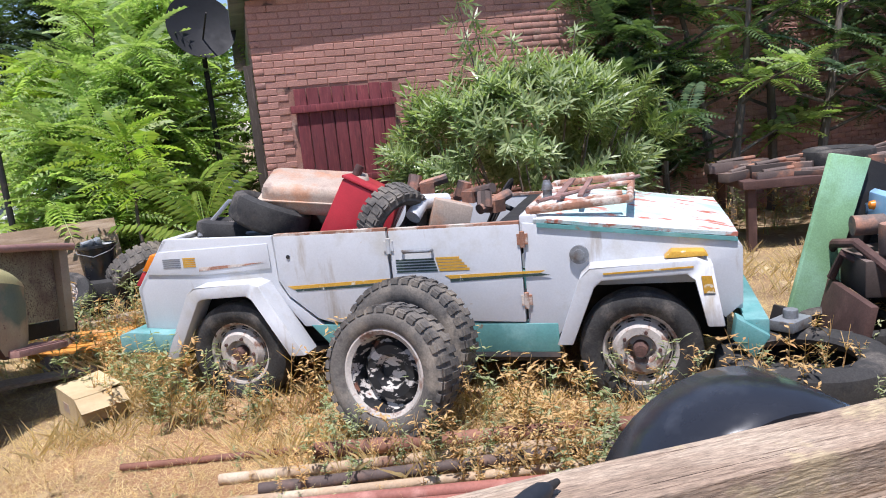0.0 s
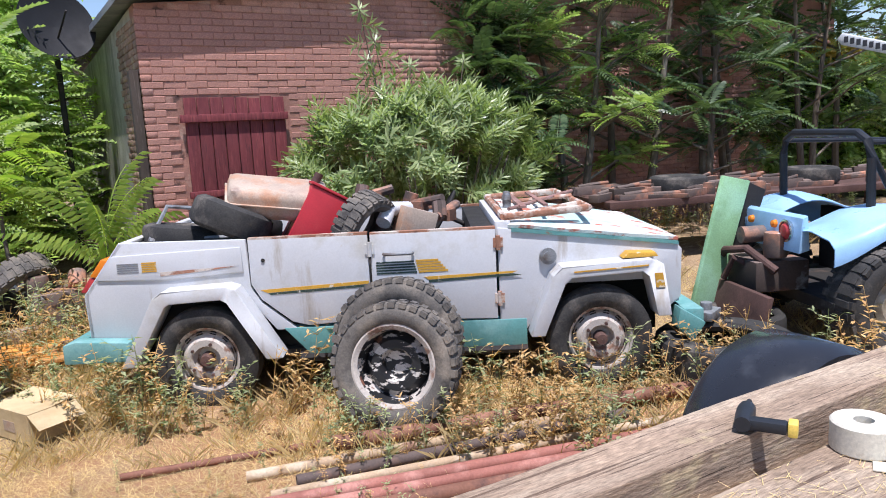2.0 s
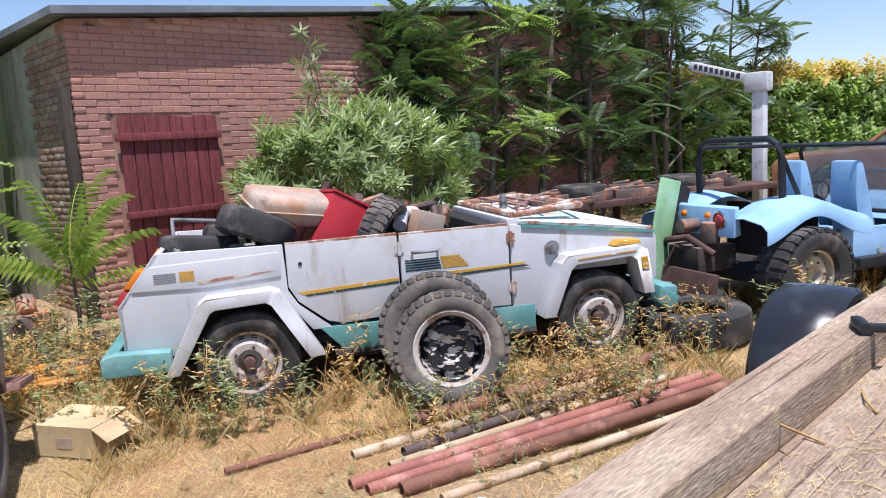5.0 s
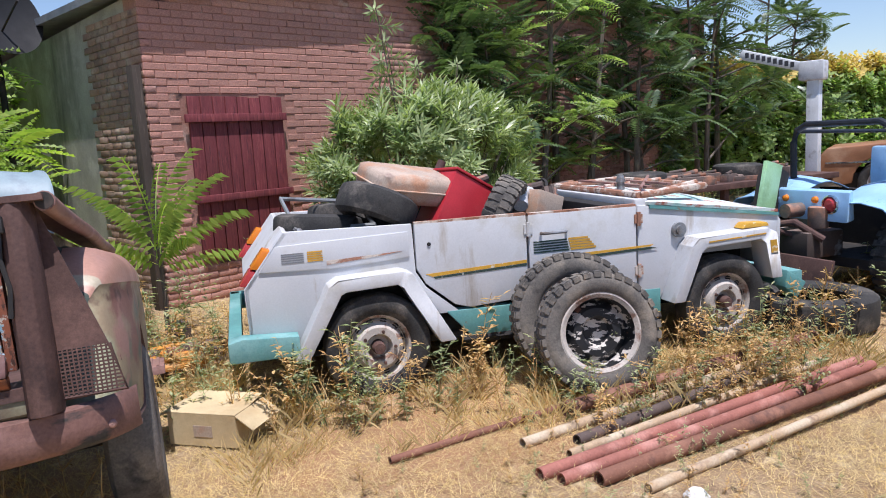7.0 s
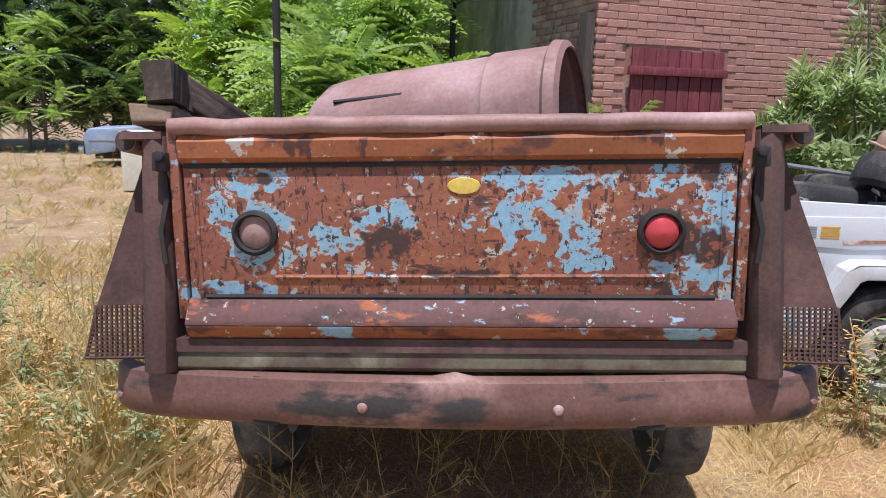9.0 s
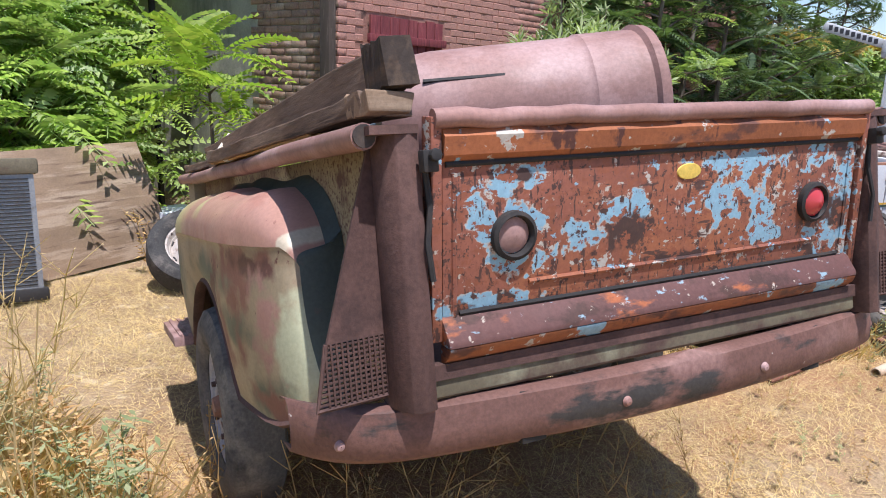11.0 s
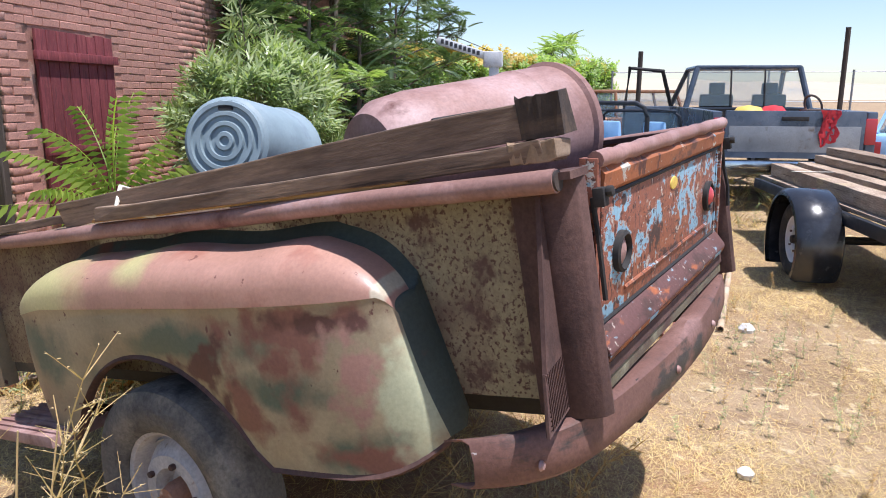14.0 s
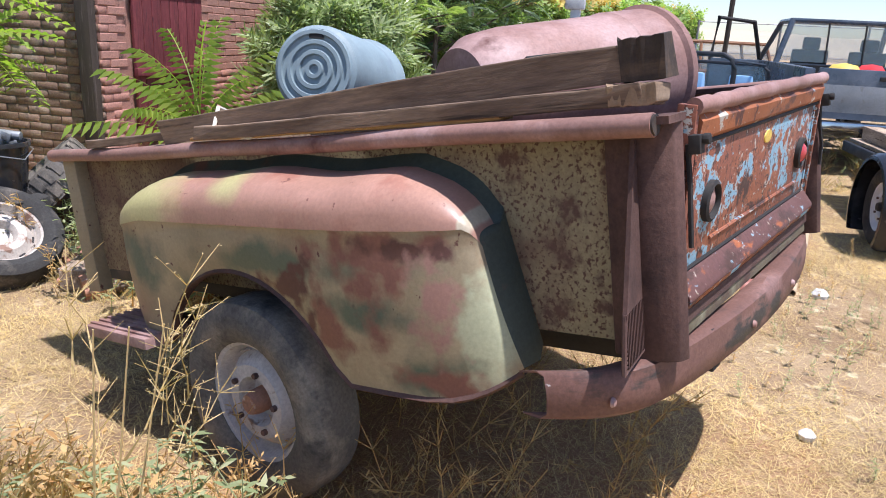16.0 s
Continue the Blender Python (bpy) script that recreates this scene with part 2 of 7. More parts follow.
M["mortar"] = surface("painted_mortar", (0.37, 0.185, 0.14), [((0.44, 0.30, 0.24), 3, 0.60, 0.70), ((0.10, 0.055, 0.045), 5, 0.56, 0.64)], 0.95, bump=0.6, bscale=60, bdist=0.006)
# darker and browner than the front's brick; used on the side and rear walls
M["brick_side"] = surface("patchy_brown_brick", (0.27, 0.17, 0.12), [((0.36, 0.28, 0.21), 4, 0.5, 0.65), ((0.12, 0.09, 0.075), 6, 0.58, 0.7)], 0.95, grain=0.25, gscale=60, bump=0.6, bscale=45, bdist=0.006, piece=0.2)
M["plaster"] = surface("grey_cement_render", (0.30, 0.29, 0.24), [((0.40, 0.38, 0.32), 3, 0.5, 0.65), ((0.16, 0.16, 0.13), 2, 0.56, 0.68, (1, 1, 0.2))], 0.95, bump=0.4, bscale=30)
M["shutter"] = surface("maroon_painted_wood", (0.17, 0.035, 0.04), [((0.24, 0.06, 0.06), 7, 0.5, 0.65, (6, 6, 0.6)), ((0.10, 0.025, 0.03), 9, 0.55, 0.65, (8, 8, 0.5))], 0.8, bump=0.5, bscale=40, stretch=(3, 3, 0.4), piece=0.2)
M["darkwood"] = surface("dark_post_wood", (0.06, 0.045, 0.035), [((0.14, 0.11, 0.09), 8, 0.55, 0.7)], 0.9, bump=0.5, stretch=(4, 4, 0.4))
M["timber"] = surface("weathered_timber", (0.30, 0.215, 0.15), [((0.40, 0.31, 0.225), 3, 0.46, 0.62, (0.5, 2.5, 2.5)), ((0.13, 0.085, 0.058), 9, 0.62, 0.66, (0.15, 5, 5)), ((0.05, 0.03, 0.02), 16, 0.64, 0.655, (0.08, 8, 8)), ((0.40, 0.31, 0.19), 5, 0.56, 0.62, (0.9, 1, 1))], 0.9, grain=0.42, gscale=55, bump=0.9, bscale=30, bdist=0.010, stretch=(0.5, 3, 3), piece=0.15)
M["char"] = surface("charred_wood", (0.045, 0.033, 0.026), [((0.09, 0.06, 0.04), 5, 0.5, 0.65, (4, 0.4, 4))], 0.9, grain=0.25, gscale=40, bump=0.6, bscale=20, bdist=0.006)
M["timber_y"] = surface("weathered_beam", (0.15, 0.10, 0.07), [((0.29, 0.20, 0.135), 3, 0.48, 0.66, (4, 0.4, 4)), ((0.045, 0.03, 0.022), 4, 0.58, 0.66, (6, 0.25, 6))], 0.9, grain=0.25, gscale=30, bump=0.5, bscale=14, bdist=0.006, stretch=(4, 0.4, 4))
M["freshwood"] = surface("split_wood", (0.50, 0.30, 0.12), [((0.30, 0.16, 0.07), 7, 0.52, 0.64, (9, 0.4, 9))], 0.85, bump=0.7, bscale=30, stretch=(6, 0.3, 6))
M["white"] = surface("chalky_white_paint", (0.57, 0.575, 0.585), [((0.47, 0.45, 0.41), 2.2, 0.54, 0.68), ((0.36, 0.31, 0.25), 3.2, 0.60, 0.74, (2.5, 2.5, 0.5), 12), ((0.45, 0.36, 0.27), 14, 0.70, 0.745), ((0.10, 0.06, 0.04), 30, 0.745, 0.76)], 0.5, grain=0.05, bump=0.06, bscale=14, broad=0.06)
M["teal"] = surface("faded_teal_paint", (0.11, 0.28, 0.27), [((0.20, 0.38, 0.37), 3, 0.5, 0.65), ((0.20, 0.13, 0.09), 15, 0.67, 0.72)], 0.55, grain=0.1, bump=0.1)
M["hood"] = surface("peeling_hood_paint", (0.62, 0.66, 0.63), [((0.40, 0.62, 0.58), 2.5, 0.50, 0.60, None, 7), ((0.47, 0.15, 0.10), 4.5, 0.56, 0.60, (1, 2.5, 1), 21), ((0.13, 0.07, 0.05), 16, 0.67, 0.71)], 0.55, bump=0.12)
M["rustpaint"] = surface("rust_streaked_steel", (0.33, 0.16, 0.10), [((0.55, 0.47, 0.40), 7, 0.5, 0.58), ((0.13, 0.06, 0.04), 10, 0.58, 0.68)], 0.8, bump=0.3)
M["orange"] = surface("orange_stripe", (0.60, 0.33, 0.04), [((0.68, 0.60, 0.45), 18, 0.62, 0.66)], 0.55, bump=0.05)
M["dkstripe"] = surface("dark_green_stripe", (0.035, 0.06, 0.05), [((0.5, 0.5, 0.46), 18, 0.64, 0.68)], 0.55, bump=0.05)
M["amber"], _nt, _b = blank("amber_lens", 0.2)
_b.inputs["Base Color"].default_value = (0.75, 0.22, 0.02, 1)
M["redlens"], _nt, _b = blank("red_lens", 0.25)
_b.inputs["Base Color"].default_value = (0.46, 0.05, 0.055, 1)
M["tyre"] = surface("old_tyre_rubber", (0.040, 0.038, 0.036), [((0.12, 0.105, 0.09), 5, 0.52, 0.66), ((0.02, 0.02, 0.02), 8, 0.55, 0.7)], 0.85, grain=0.3, bump=0.2)
M["tyre_dusty"] = surface("dusty_tyre_rubber", (0.125, 0.112, 0.098), [((0.23, 0.195, 0.155), 4, 0.5, 0.65), ((0.05, 0.046, 0.043), 7, 0.52, 0.66)], 0.9, grain=0.25, bump=0.25)
M["rim_rust"] = surface("flaking_white_rim", (0.48, 0.43, 0.38), [((0.24, 0.14, 0.10), 9, 0.52, 0.60), ((0.07, 0.045, 0.035), 13, 0.60, 0.66)], 0.75, bump=0.2)
M["rim_black"] = surface("black_rim_peeling_white", (0.018, 0.018, 0.020), [((0.58, 0.53, 0.48), 15, 0.535, 0.55, (0.7, 1, 1.6)), ((0.20, 0.09, 0.06), 9, 0.62, 0.66)], 0.45, bump=0.2)
M["rim_alloy"] = surface("alloy_rim", (0.62, 0.58, 0.52), [((0.4, 0.36, 0.3), 6, 0.5, 0.7)], 0.4, metal=0.6, bump=0.05)
M["rim_white"] = surface("white_steel_rim", (0.72, 0.72, 0.71), [], 0.4, grain=0.06, bump=0.03)
M["dark"] = surface("grimy_black_metal", (0.025, 0.023, 0.022), [((0.07, 0.05, 0.04), 6, 0.55, 0.7)], 0.75, bump=0.3)
M["black_gloss"] = surface("glossy_black_plastic", (0.022, 0.023, 0.027), [((0.07, 0.075, 0.085), 2, 0.5, 0.7)], 0.20, grain=0.05, bump=0.03, spec=0.6)
M["black_paint"] = surface("black_painted_steel", (0.02, 0.022, 0.027), [((0.06, 0.05, 0.05), 8, 0.6, 0.7)], 0.45, bump=0.08)
M["rust"] = surface("brown_rust", (0.085, 0.045, 0.037), [((0.15, 0.082, 0.066), 3, 0.5, 0.66), ((0.055, 0.03, 0.026), 6, 0.56, 0.7)], 0.8, grain=0.22, bump=0.3, bscale=120)
M["rust_pink"] = surface("faded_rusty_primer", (0.27, 0.15, 0.125), [((0.40, 0.26, 0.24), 2.5, 0.5, 0.66), ((0.13, 0.055, 0.045), 5, 0.58, 0.70)], 0.6, grain=0.15, bump=0.15, bscale=80)
M["bumper"] = surface("rusty_bumper_steel", (0.165, 0.085, 0.068), [((0.27, 0.155, 0.13), 3, 0.5, 0.64), ((0.05, 0.045, 0.042), 4, 0.54, 0.62, (1, 1, 3)), ((0.55, 0.50, 0.48), 22, 0.72, 0.74)], 0.6, metal=0.15, grain=0.2, bump=0.2, bscale=120)
BLUE_AT = [(-0.45, -0.125, 0.06, 0.035), (-0.50, -0.205, 0.045, 0.04), (-0.44, -0.24, 0.068, 0.075), (0.20, -0.125, 0.15, 0.024), (0.14, -0.20, 0.06, 0.055), (0.26, -0.25, 0.045, 0.065), (0.29, -0.305, 0.06, 0.02), (0.45, -0.12, 0.045, 0.045), (0.555, -0.25, 0.045, 0.13), (0.50, -0.325, 0.07, 0.025), (-0.50, -0.365, 0.12, 0.022), (-0.16, -0.205, 0.06, 0.035), (-0.27, -0.25, 0.07, 0.03), (0.45, -0.36, 0.04, 0.03)]
RUST_AT = [(-0.14, -0.255, 0.055, 0.04), (-0.45, -0.37, 0.022, 0.02), (-0.555, -0.375, 0.022, 0.018), (0.55, -0.275, 0.035, 0.045), (0.50, -0.25, 0.03, 0.035), (-0.42, -0.118, 0.018, 0.016), (0.45, -0.365, 0.022, 0.02), (0.01, -0.325, 0.10, 0.008), (0.53, -0.10, 0.03, 0.03), (0.44, -0.28, 0.03, 0.02)]
M["tailgate"] = surface("peeling_orange_paint", (0.255, 0.092, 0.058), [((0.32, 0.115, 0.056), 2.6, 0.5, 0.6), ((0.46, 0.43, 0.38), 20, 0.612, 0.618, (0.9, 1, 1.3)), ((0.25, 0.40, 0.49), 20, 0.622, 0.63, (0.9, 1, 1.3)), ((0.44, 0.40, 0.34), 44, 0.635, 0.645), ((0.09, 0.045, 0.035), 13, 0.60, 0.63, (0.6, 1, 2.6), 41), ((0.08, 0.04, 0.032), 30, 0.58, 0.60, (2.0, 1, 0.5), 17), ((0.10, 0.045, 0.034), 55, 0.60, 0.62)], 0.62, grain=0.12, bump=0.25, bscale=60,
                        spots=[((0.46, 0.42, 0.36), BLUE_AT, 0.85, 22, 0.06, "y"), ((0.235, 0.40, 0.50), BLUE_AT, 0.85, 22, 0.05, "y", 0.09), ((0.065, 0.036, 0.030), RUST_AT, 0.5, 30, 0.15, "y")],
                        over=[((0.25, 0.085, 0.046), 30, 0.545, 0.56, (1, 1, 1.3), 3.0), ((0.07, 0.036, 0.03), 48, 0.60, 0.615, None, 8.0), ((0.07, 0.036, 0.03), 20, 0.61, 0.63, (2.2, 1, 0.6), 27.0)])
M["tg_band"] = surface("orange_rust_band", (0.32, 0.108, 0.042), [((0.46, 0.42, 0.36), 16, 0.61, 0.62), ((0.26, 0.42, 0.52), 9, 0.615, 0.63), ((0.12, 0.05, 0.035), 7, 0.55, 0.64, (1, 1, 2)), ((0.10, 0.04, 0.03), 14, 0.60, 0.64, (1, 1, 0.5))], 0.65, grain=0.15, bump=0.25)
M["tg_low"] = surface("rust_and_paint_ledge", (0.12, 0.055, 0.048), [((0.32, 0.10, 0.04), 4, 0.54, 0.59, (1, 2, 3)), ((0.07, 0.035, 0.028), 9, 0.55, 0.62, (1, 1, 2)), ((0.24, 0.34, 0.40), 30, 0.60, 0.64, (0.7, 1, 1.4)), ((0.40, 0.34, 0.28), 44, 0.64, 0.66)], 0.7, grain=0.15, bump=0.3)
M["olive"] = surface("olive_sill_paint", (0.13, 0.11, 0.07), [((0.08, 0.045, 0.035), 5, 0.50, 0.62), ((0.24, 0.23, 0.15), 3, 0.60, 0.7)], 0.75, bump=0.2)
M["bedside"] = surface("rust_speckled_bedside", (0.29, 0.24, 0.14), [((0.14, 0.08, 0.055), 2.0, 0.46, 0.62, None, 4), ((0.10, 0.05, 0.035), 80, 0.53, 0.60), ((0.11, 0.06, 0.045), 9, 0.56, 0.66)], 0.75, grain=0.15, bump=0.25, bscale=80)
# the fourth spot colour paints the sunlit triangle at the fender's rear into the camouflage
M["camo"] = surface("faded_camo_with_sunlit_patch", (0.33, 0.265, 0.165), [((0.27, 0.17, 0.11), 1.6, 0.47, 0.64, (1, 1, 1), 8.0), ((0.12, 0.05, 0.04), 24, 0.65, 0.69)], 0.55, grain=0.1, bump=0.12, bscale=60,
                    spots=[((0.11, 0.135, 0.095), [(1.15, -0.35, 0.35, 0.035), (0.80, -0.47, 0.14, 0.04), (1.95, -0.38, 0.22, 0.10), (0.62, -0.62, 0.12, 0.06)], 0.9, 6, 0.5, "x"), ((0.22, 0.10, 0.075), [(0.70, -0.30, 0.20, 0.05), (0.78, -0.42, 0.08, 0.08), (0.52, -0.645, 0.16, 0.03), (0.92, -0.56, 0.05, 0.09)], 1.1, 8, 0.4, "x"), ((0.11, 0.05, 0.042), [(0.99, -0.50, 0.05, 0.10), (1.10, -0.42, 0.10, 0.03), (0.62, -0.29, 0.10, 0.025)], 1.0, 10, 0.30, "x"), ((0.42, 0.43, 0.28), [(0.43, -0.50, 0.055, 0.14)], 0.7, 9, 0.35, "x"), ((0.36, 0.20, 0.16), [(0.56, -0.42, 0.05, 0.10)], 1.0, 12, 0.35, "x")])
M["camo_top"] = surface("pink_primer_and_camouflage", (0.40, 0.22, 0.165), [((0.34, 0.15, 0.11), 4, 0.56, 0.70), ((0.20, 0.09, 0.07), 22, 0.67, 0.69)], 0.45, grain=0.1, bump=0.12, bscale=60,
                        spots=[((0.46, 0.41, 0.20), [(1.85, -0.2, 0.22, 0.4), (1.35, -0.12, 0.08, 0.06)], 0.4, 5, 0.4, "x"), ((0.44, 0.38, 0.28), [(0.485, -0.2, 0.012, 0.2)], 0.3, 9, 0.2, "x")])
M["blue_plastic"] = surface("grey_blue_plastic", (0.22, 0.285, 0.31), [((0.27, 0.335, 0.36), 2, 0.5, 0.65), ((0.2, 0.25, 0.28), 5, 0.6, 0.7)], 0.55, grain=0.05, bump=0.06)
M["card"] = surface("cardboard", (0.55, 0.43, 0.25), [((0.45, 0.33, 0.18), 3, 0.5, 0.65)], 0.9, grain=0.06, bump=0.06)
M["pipe_rust"] = surface("rusty_pipe", (0.19, 0.085, 0.055), [((0.30, 0.15, 0.10), 4, 0.5, 0.62), ((0.10, 0.05, 0.04), 6, 0.56, 0.68)], 0.8, bump=0.2)
M["pipe_red"] = surface("faded_red_pipe", (0.30, 0.115, 0.085), [((0.48, 0.24, 0.19), 3, 0.5, 0.62), ((0.20, 0.08, 0.06), 6, 0.57, 0.68)], 0.75, bump=0.2)
M["pipe_pale"] = surface("weathered_pale_pipe", (0.42, 0.30, 0.19), [((0.52, 0.42, 0.30), 4, 0.5, 0.62), ((0.2, 0.11, 0.075), 5, 0.57, 0.66)], 0.8, bump=0.2)
M["pipe_dark"] = surface("dark_iron_pipe", (0.10, 0.072, 0.062), [((0.2, 0.12, 0.09), 4, 0.55, 0.66)], 0.8, bump=0.2)
M["blue"] = surface("sky_blue_paint", (0.30, 0.50, 0.74), [((0.36, 0.56, 0.78), 2, 0.5, 0.65), ((0.2, 0.27, 0.32), 12, 0.66, 0.72)], 0.35, grain=0.05, bump=0.05)
M["mint"] = surface("pale_green_paint", (0.29, 0.50, 0.26), [((0.36, 0.60, 0.38), 3, 0.5, 0.65), ((0.45, 0.33, 0.12), 6, 0.64, 0.68)], 0.55, bump=0.08)
M["red"] = surface("dusty_red_paint", (0.40, 0.025, 0.035), [((0.46, 0.06, 0.06), 3, 0.5, 0.7)], 0.45, grain=0.08, bump=0.05)
M["tank"] = surface("rust_washed_beige_metal", (0.42, 0.33, 0.26), [((0.46, 0.24, 0.14), 2.4, 0.5, 0.62), ((0.28, 0.2, 0.16), 5, 0.58, 0.7)], 0.65, bump=0.1)
M["grey_metal"] = surface("dull_grey_metal", (0.28, 0.29, 0.30), [((0.16, 0.13, 0.11), 6, 0.55, 0.66)], 0.5, metal=0.4, bump=0.1)
M["hoist"] = surface("white_hoist_paint", (0.66, 0.67, 0.68), [((0.35, 0.33, 0.31), 5, 0.58, 0.68)], 0.5, bump=0.06)
M["copper"] = surface("copper_brown_paint", (0.30, 0.14, 0.07), [((0.38, 0.22, 0.13), 2, 0.5, 0.65)], 0.4, bump=0.05)
M["pickup"] = surface("dark_slate_car_paint", (0.075, 0.095, 0.125), [((0.12, 0.14, 0.175), 2, 0.5, 0.65)], 0.3, grain=0.05, bump=0.02)
M["sedan"] = surface("pale_blue_car_paint", (0.25, 0.32, 0.43), [((0.33, 0.38, 0.46), 2, 0.5, 0.65)], 0.4, bump=0.03)
M["chrome"] = surface("chrome", (0.62, 0.62, 0.62), [], 0.15, metal=1.0, grain=0.03, bump=0.02)
M["roof_edge"] = surface("grey_metal_flashing", (0.20, 0.22, 0.245), [((0.30, 0.31, 0.33), 2, 0.5, 0.65)], 0.6, metal=0.3, bump=0.1)
M["dish"] = surface("black_mesh_dish", (0.012, 0.012, 0.014), [], 0.7, bump=0.1)
M["enamel"] = surface("cream_enamel", (0.62, 0.58, 0.48), [((0.4, 0.3, 0.2), 6, 0.63, 0.7)], 0.5, bump=0.05)
M["plywood"] = surface("weathered_plywood", (0.24, 0.165, 0.105), [((0.36, 0.27, 0.19), 3, 0.5, 0.62, (0.5, 0.5, 4)), ((0.12, 0.075, 0.05), 5, 0.57, 0.68, (0.4, 0.4, 6))], 0.9, bump=0.3)
M["scrap"] = surface("mixed_scrap_metal", (0.13, 0.095, 0.08), [((0.33, 0.16, 0.10), 3, 0.52, 0.62), ((0.4, 0.4, 0.41), 4, 0.6, 0.66)], 0.75, bump=0.3, piece=0.5)
M["hill"] = surface("far_dry_hills", (0.50, 0.42, 0.30), [((0.40, 0.36, 0.29), 0.02, 0.5, 0.65)], 1.0, bump=0)
M["yellow_cloth"] = surface("yellow_plastic_bag", (0.70, 0.50, 0.10), [], 0.6)
M["cloth_red"] = surface("red_rag", (0.55, 0.04, 0.05), [], 0.9, bump=0.5)
M["vine_dry"] = leafy("dry_vine", (0.50, 0.34, 0.10), (0.62, 0.50, 0.20), 0.8, 0.3)
M["rock"] = surface("pale_rock", (0.66, 0.64, 0.60), [], 0.9, bump=0.5)
_g, _nt, _b = blank("glass", 0.03)
_b.inputs["Base Color"].default_value, _b.inputs["Alpha"].default_value = (0.25, 0.32, 0.34, 1), 0.35
M["glass"] = _g
M["text"] = surface("dark_grey_lettering", (0.06, 0.06, 0.07), [], 0.6, bump=0)
M["flange"] = surface("dark_green_paint", (0.06, 0.075, 0.062), [((0.15, 0.07, 0.05), 5, 0.57, 0.68)], 0.6, bump=0.1)
M["rim_pale"] = surface("pale_chalky_rim", (0.46, 0.42, 0.40), [((0.20, 0.12, 0.09), 7, 0.58, 0.63), ((0.58, 0.54, 0.50), 4, 0.5, 0.62)], 0.7, bump=0.12)
M["amber_wood"] = surface("orange_plastic", (0.62, 0.26, 0.05), [((0.5, 0.3, 0.15), 4, 0.55, 0.66)], 0.6, bump=0.1)
M["leafcore"] = surface("dark_hedge_filler", (0.05, 0.06, 0.03), [((0.12, 0.10, 0.05), 5, 0.5, 0.65)], 0.95, bump=0.5)

# ---- ground, hills ----
def ground_z(x, y):
    rise = max(0.0, min(1.0, (x - 4.4) / 1.2)) * max(0.0, min(1.0, (1.9 - y) / 0.8))
    return 0.035 * noise.noise((x * 0.6, y * 0.6, 0)) + 0.018 * noise.noise((x * 2.3, y * 2.3, 4)) - 0.015 + 0.14 * rise


def axis_steps(lo, hi, d, reach):
    a = list(np.arange(lo, hi + 1e-6, d))
    s, out = d, a[-1]
    up, dn = [], []
    while out < reach:
        s *= 1.5
        out += s
        up.append(out)
    s, out = d, a[0]
    while out > -reach:
        s *= 1.5
        out -= s
        dn.append(out)
    return dn[::-1] + a + up


_xs, _ys = axis_steps(-6, 6, 0.12, 900), axis_steps(-2, 9, 0.12, 900)
_gv = [(x, y, ground_z(x, y)) for y in _ys for x in _xs]
_k = len(_xs)
_gf = np.array([(i * _k + j, i * _k + j + 1, (i + 1) * _k + j + 1, (i + 1) * _k + j) for i in range(len(_ys) - 1) for j in range(_k - 1)])
ground = tagged(new("ground", big_mesh("ground", np.array(_gv), _gf, M["soil"], True)), "dry tan soil covered with straw and dead grass", "ground", kind="structure")

_hv, _hf = [], []
for i in range(61):
    a = radians(-60 + i * 2.6)
    h = 14 + 9 * noise.noise((i * 0.13, 3.3, 0)) + 5 * noise.noise((i * 0.4, 1.3, 0))
    for rr, z in ((420, -3), (520, h * 0.75), (700, h * 1.25), (760, -5)):
        _hv.append((rr * math.cos(a), rr * math.sin(a), z))
for i in range(60):
    for j in range(3):
        _hf.append((i * 4 + j, i * 4 + j + 1, i * 4 + j + 5, i * 4 + j + 4))
tagged(new("backdrop", big_mesh("backdrop", np.array(_hv), np.array(_hf), M["hill"], True)), "low dry golden hills on the horizon", "hills", kind="structure")

# ---- brick building ----
WX0, WX1, WY, WT = 1.15, 13.4, 7.30, 0.30


def roof_z(x):
    return 3.03 + min(x - WX0, 8) * 0.085


mb = MB()
mb.prism([(WX0 + 0.012, -0.1), (WX1, -0.1), (WX1, 3.65), (WX0 + 8, 3.65), (WX0 + 0.012, 3.00)], "y", WY + 0.005, WY + WT)
wall_front = solo("wall_south", mb, M["mortar"], "old red painted brick wall with worn joints", "wall", kind="structure", smooth=0)
mb = MB().prism([(WY + WT, -0.1), (WY + 9, -0.1), (WY + 9, 2.6), (WY + WT, 3.0)], "x", WX0 + 0.012, WX0 + WT)
wall_side = solo("wall_west", mb, M["plaster"], "grey cement rendered side wall of the brick building", "wall", kind="structure", smooth=0)
mb = MB().prism([(WX0 - 0.16, 3.01), (WX0 + 8, 3.70), (WX1 + 0.2, 3.70), (WX1 + 0.2, 3.76), (WX0 + 8, 3.76), (WX0 - 0.16, 3.085)], "y", WY - 0.16, WY + 9)
solo("roof", mb, M["roof_edge"], "shallow grey metal roof with a flashing edge", "roof", kind="structure", smooth=0)
mb = MB().box(WX1 - 0.3, WY + 0.3, -0.1, WX1, WY + 9, 3.5)
mb.box(WX0, WY + 8.7, -0.1, WX1, WY + 9, 2.5)
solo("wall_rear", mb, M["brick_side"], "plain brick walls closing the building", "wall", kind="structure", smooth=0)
# corner post of dark wood
mb = MB().box(WX0 - 0.10, WY + 0.02, -0.1, WX0 - 0.012, WY + 0.15, 2.35)
solo("corner_post", mb, M["darkwood"], "dark weathered wooden post at the wall corner", "post", kind="structure", bevel=0.008)

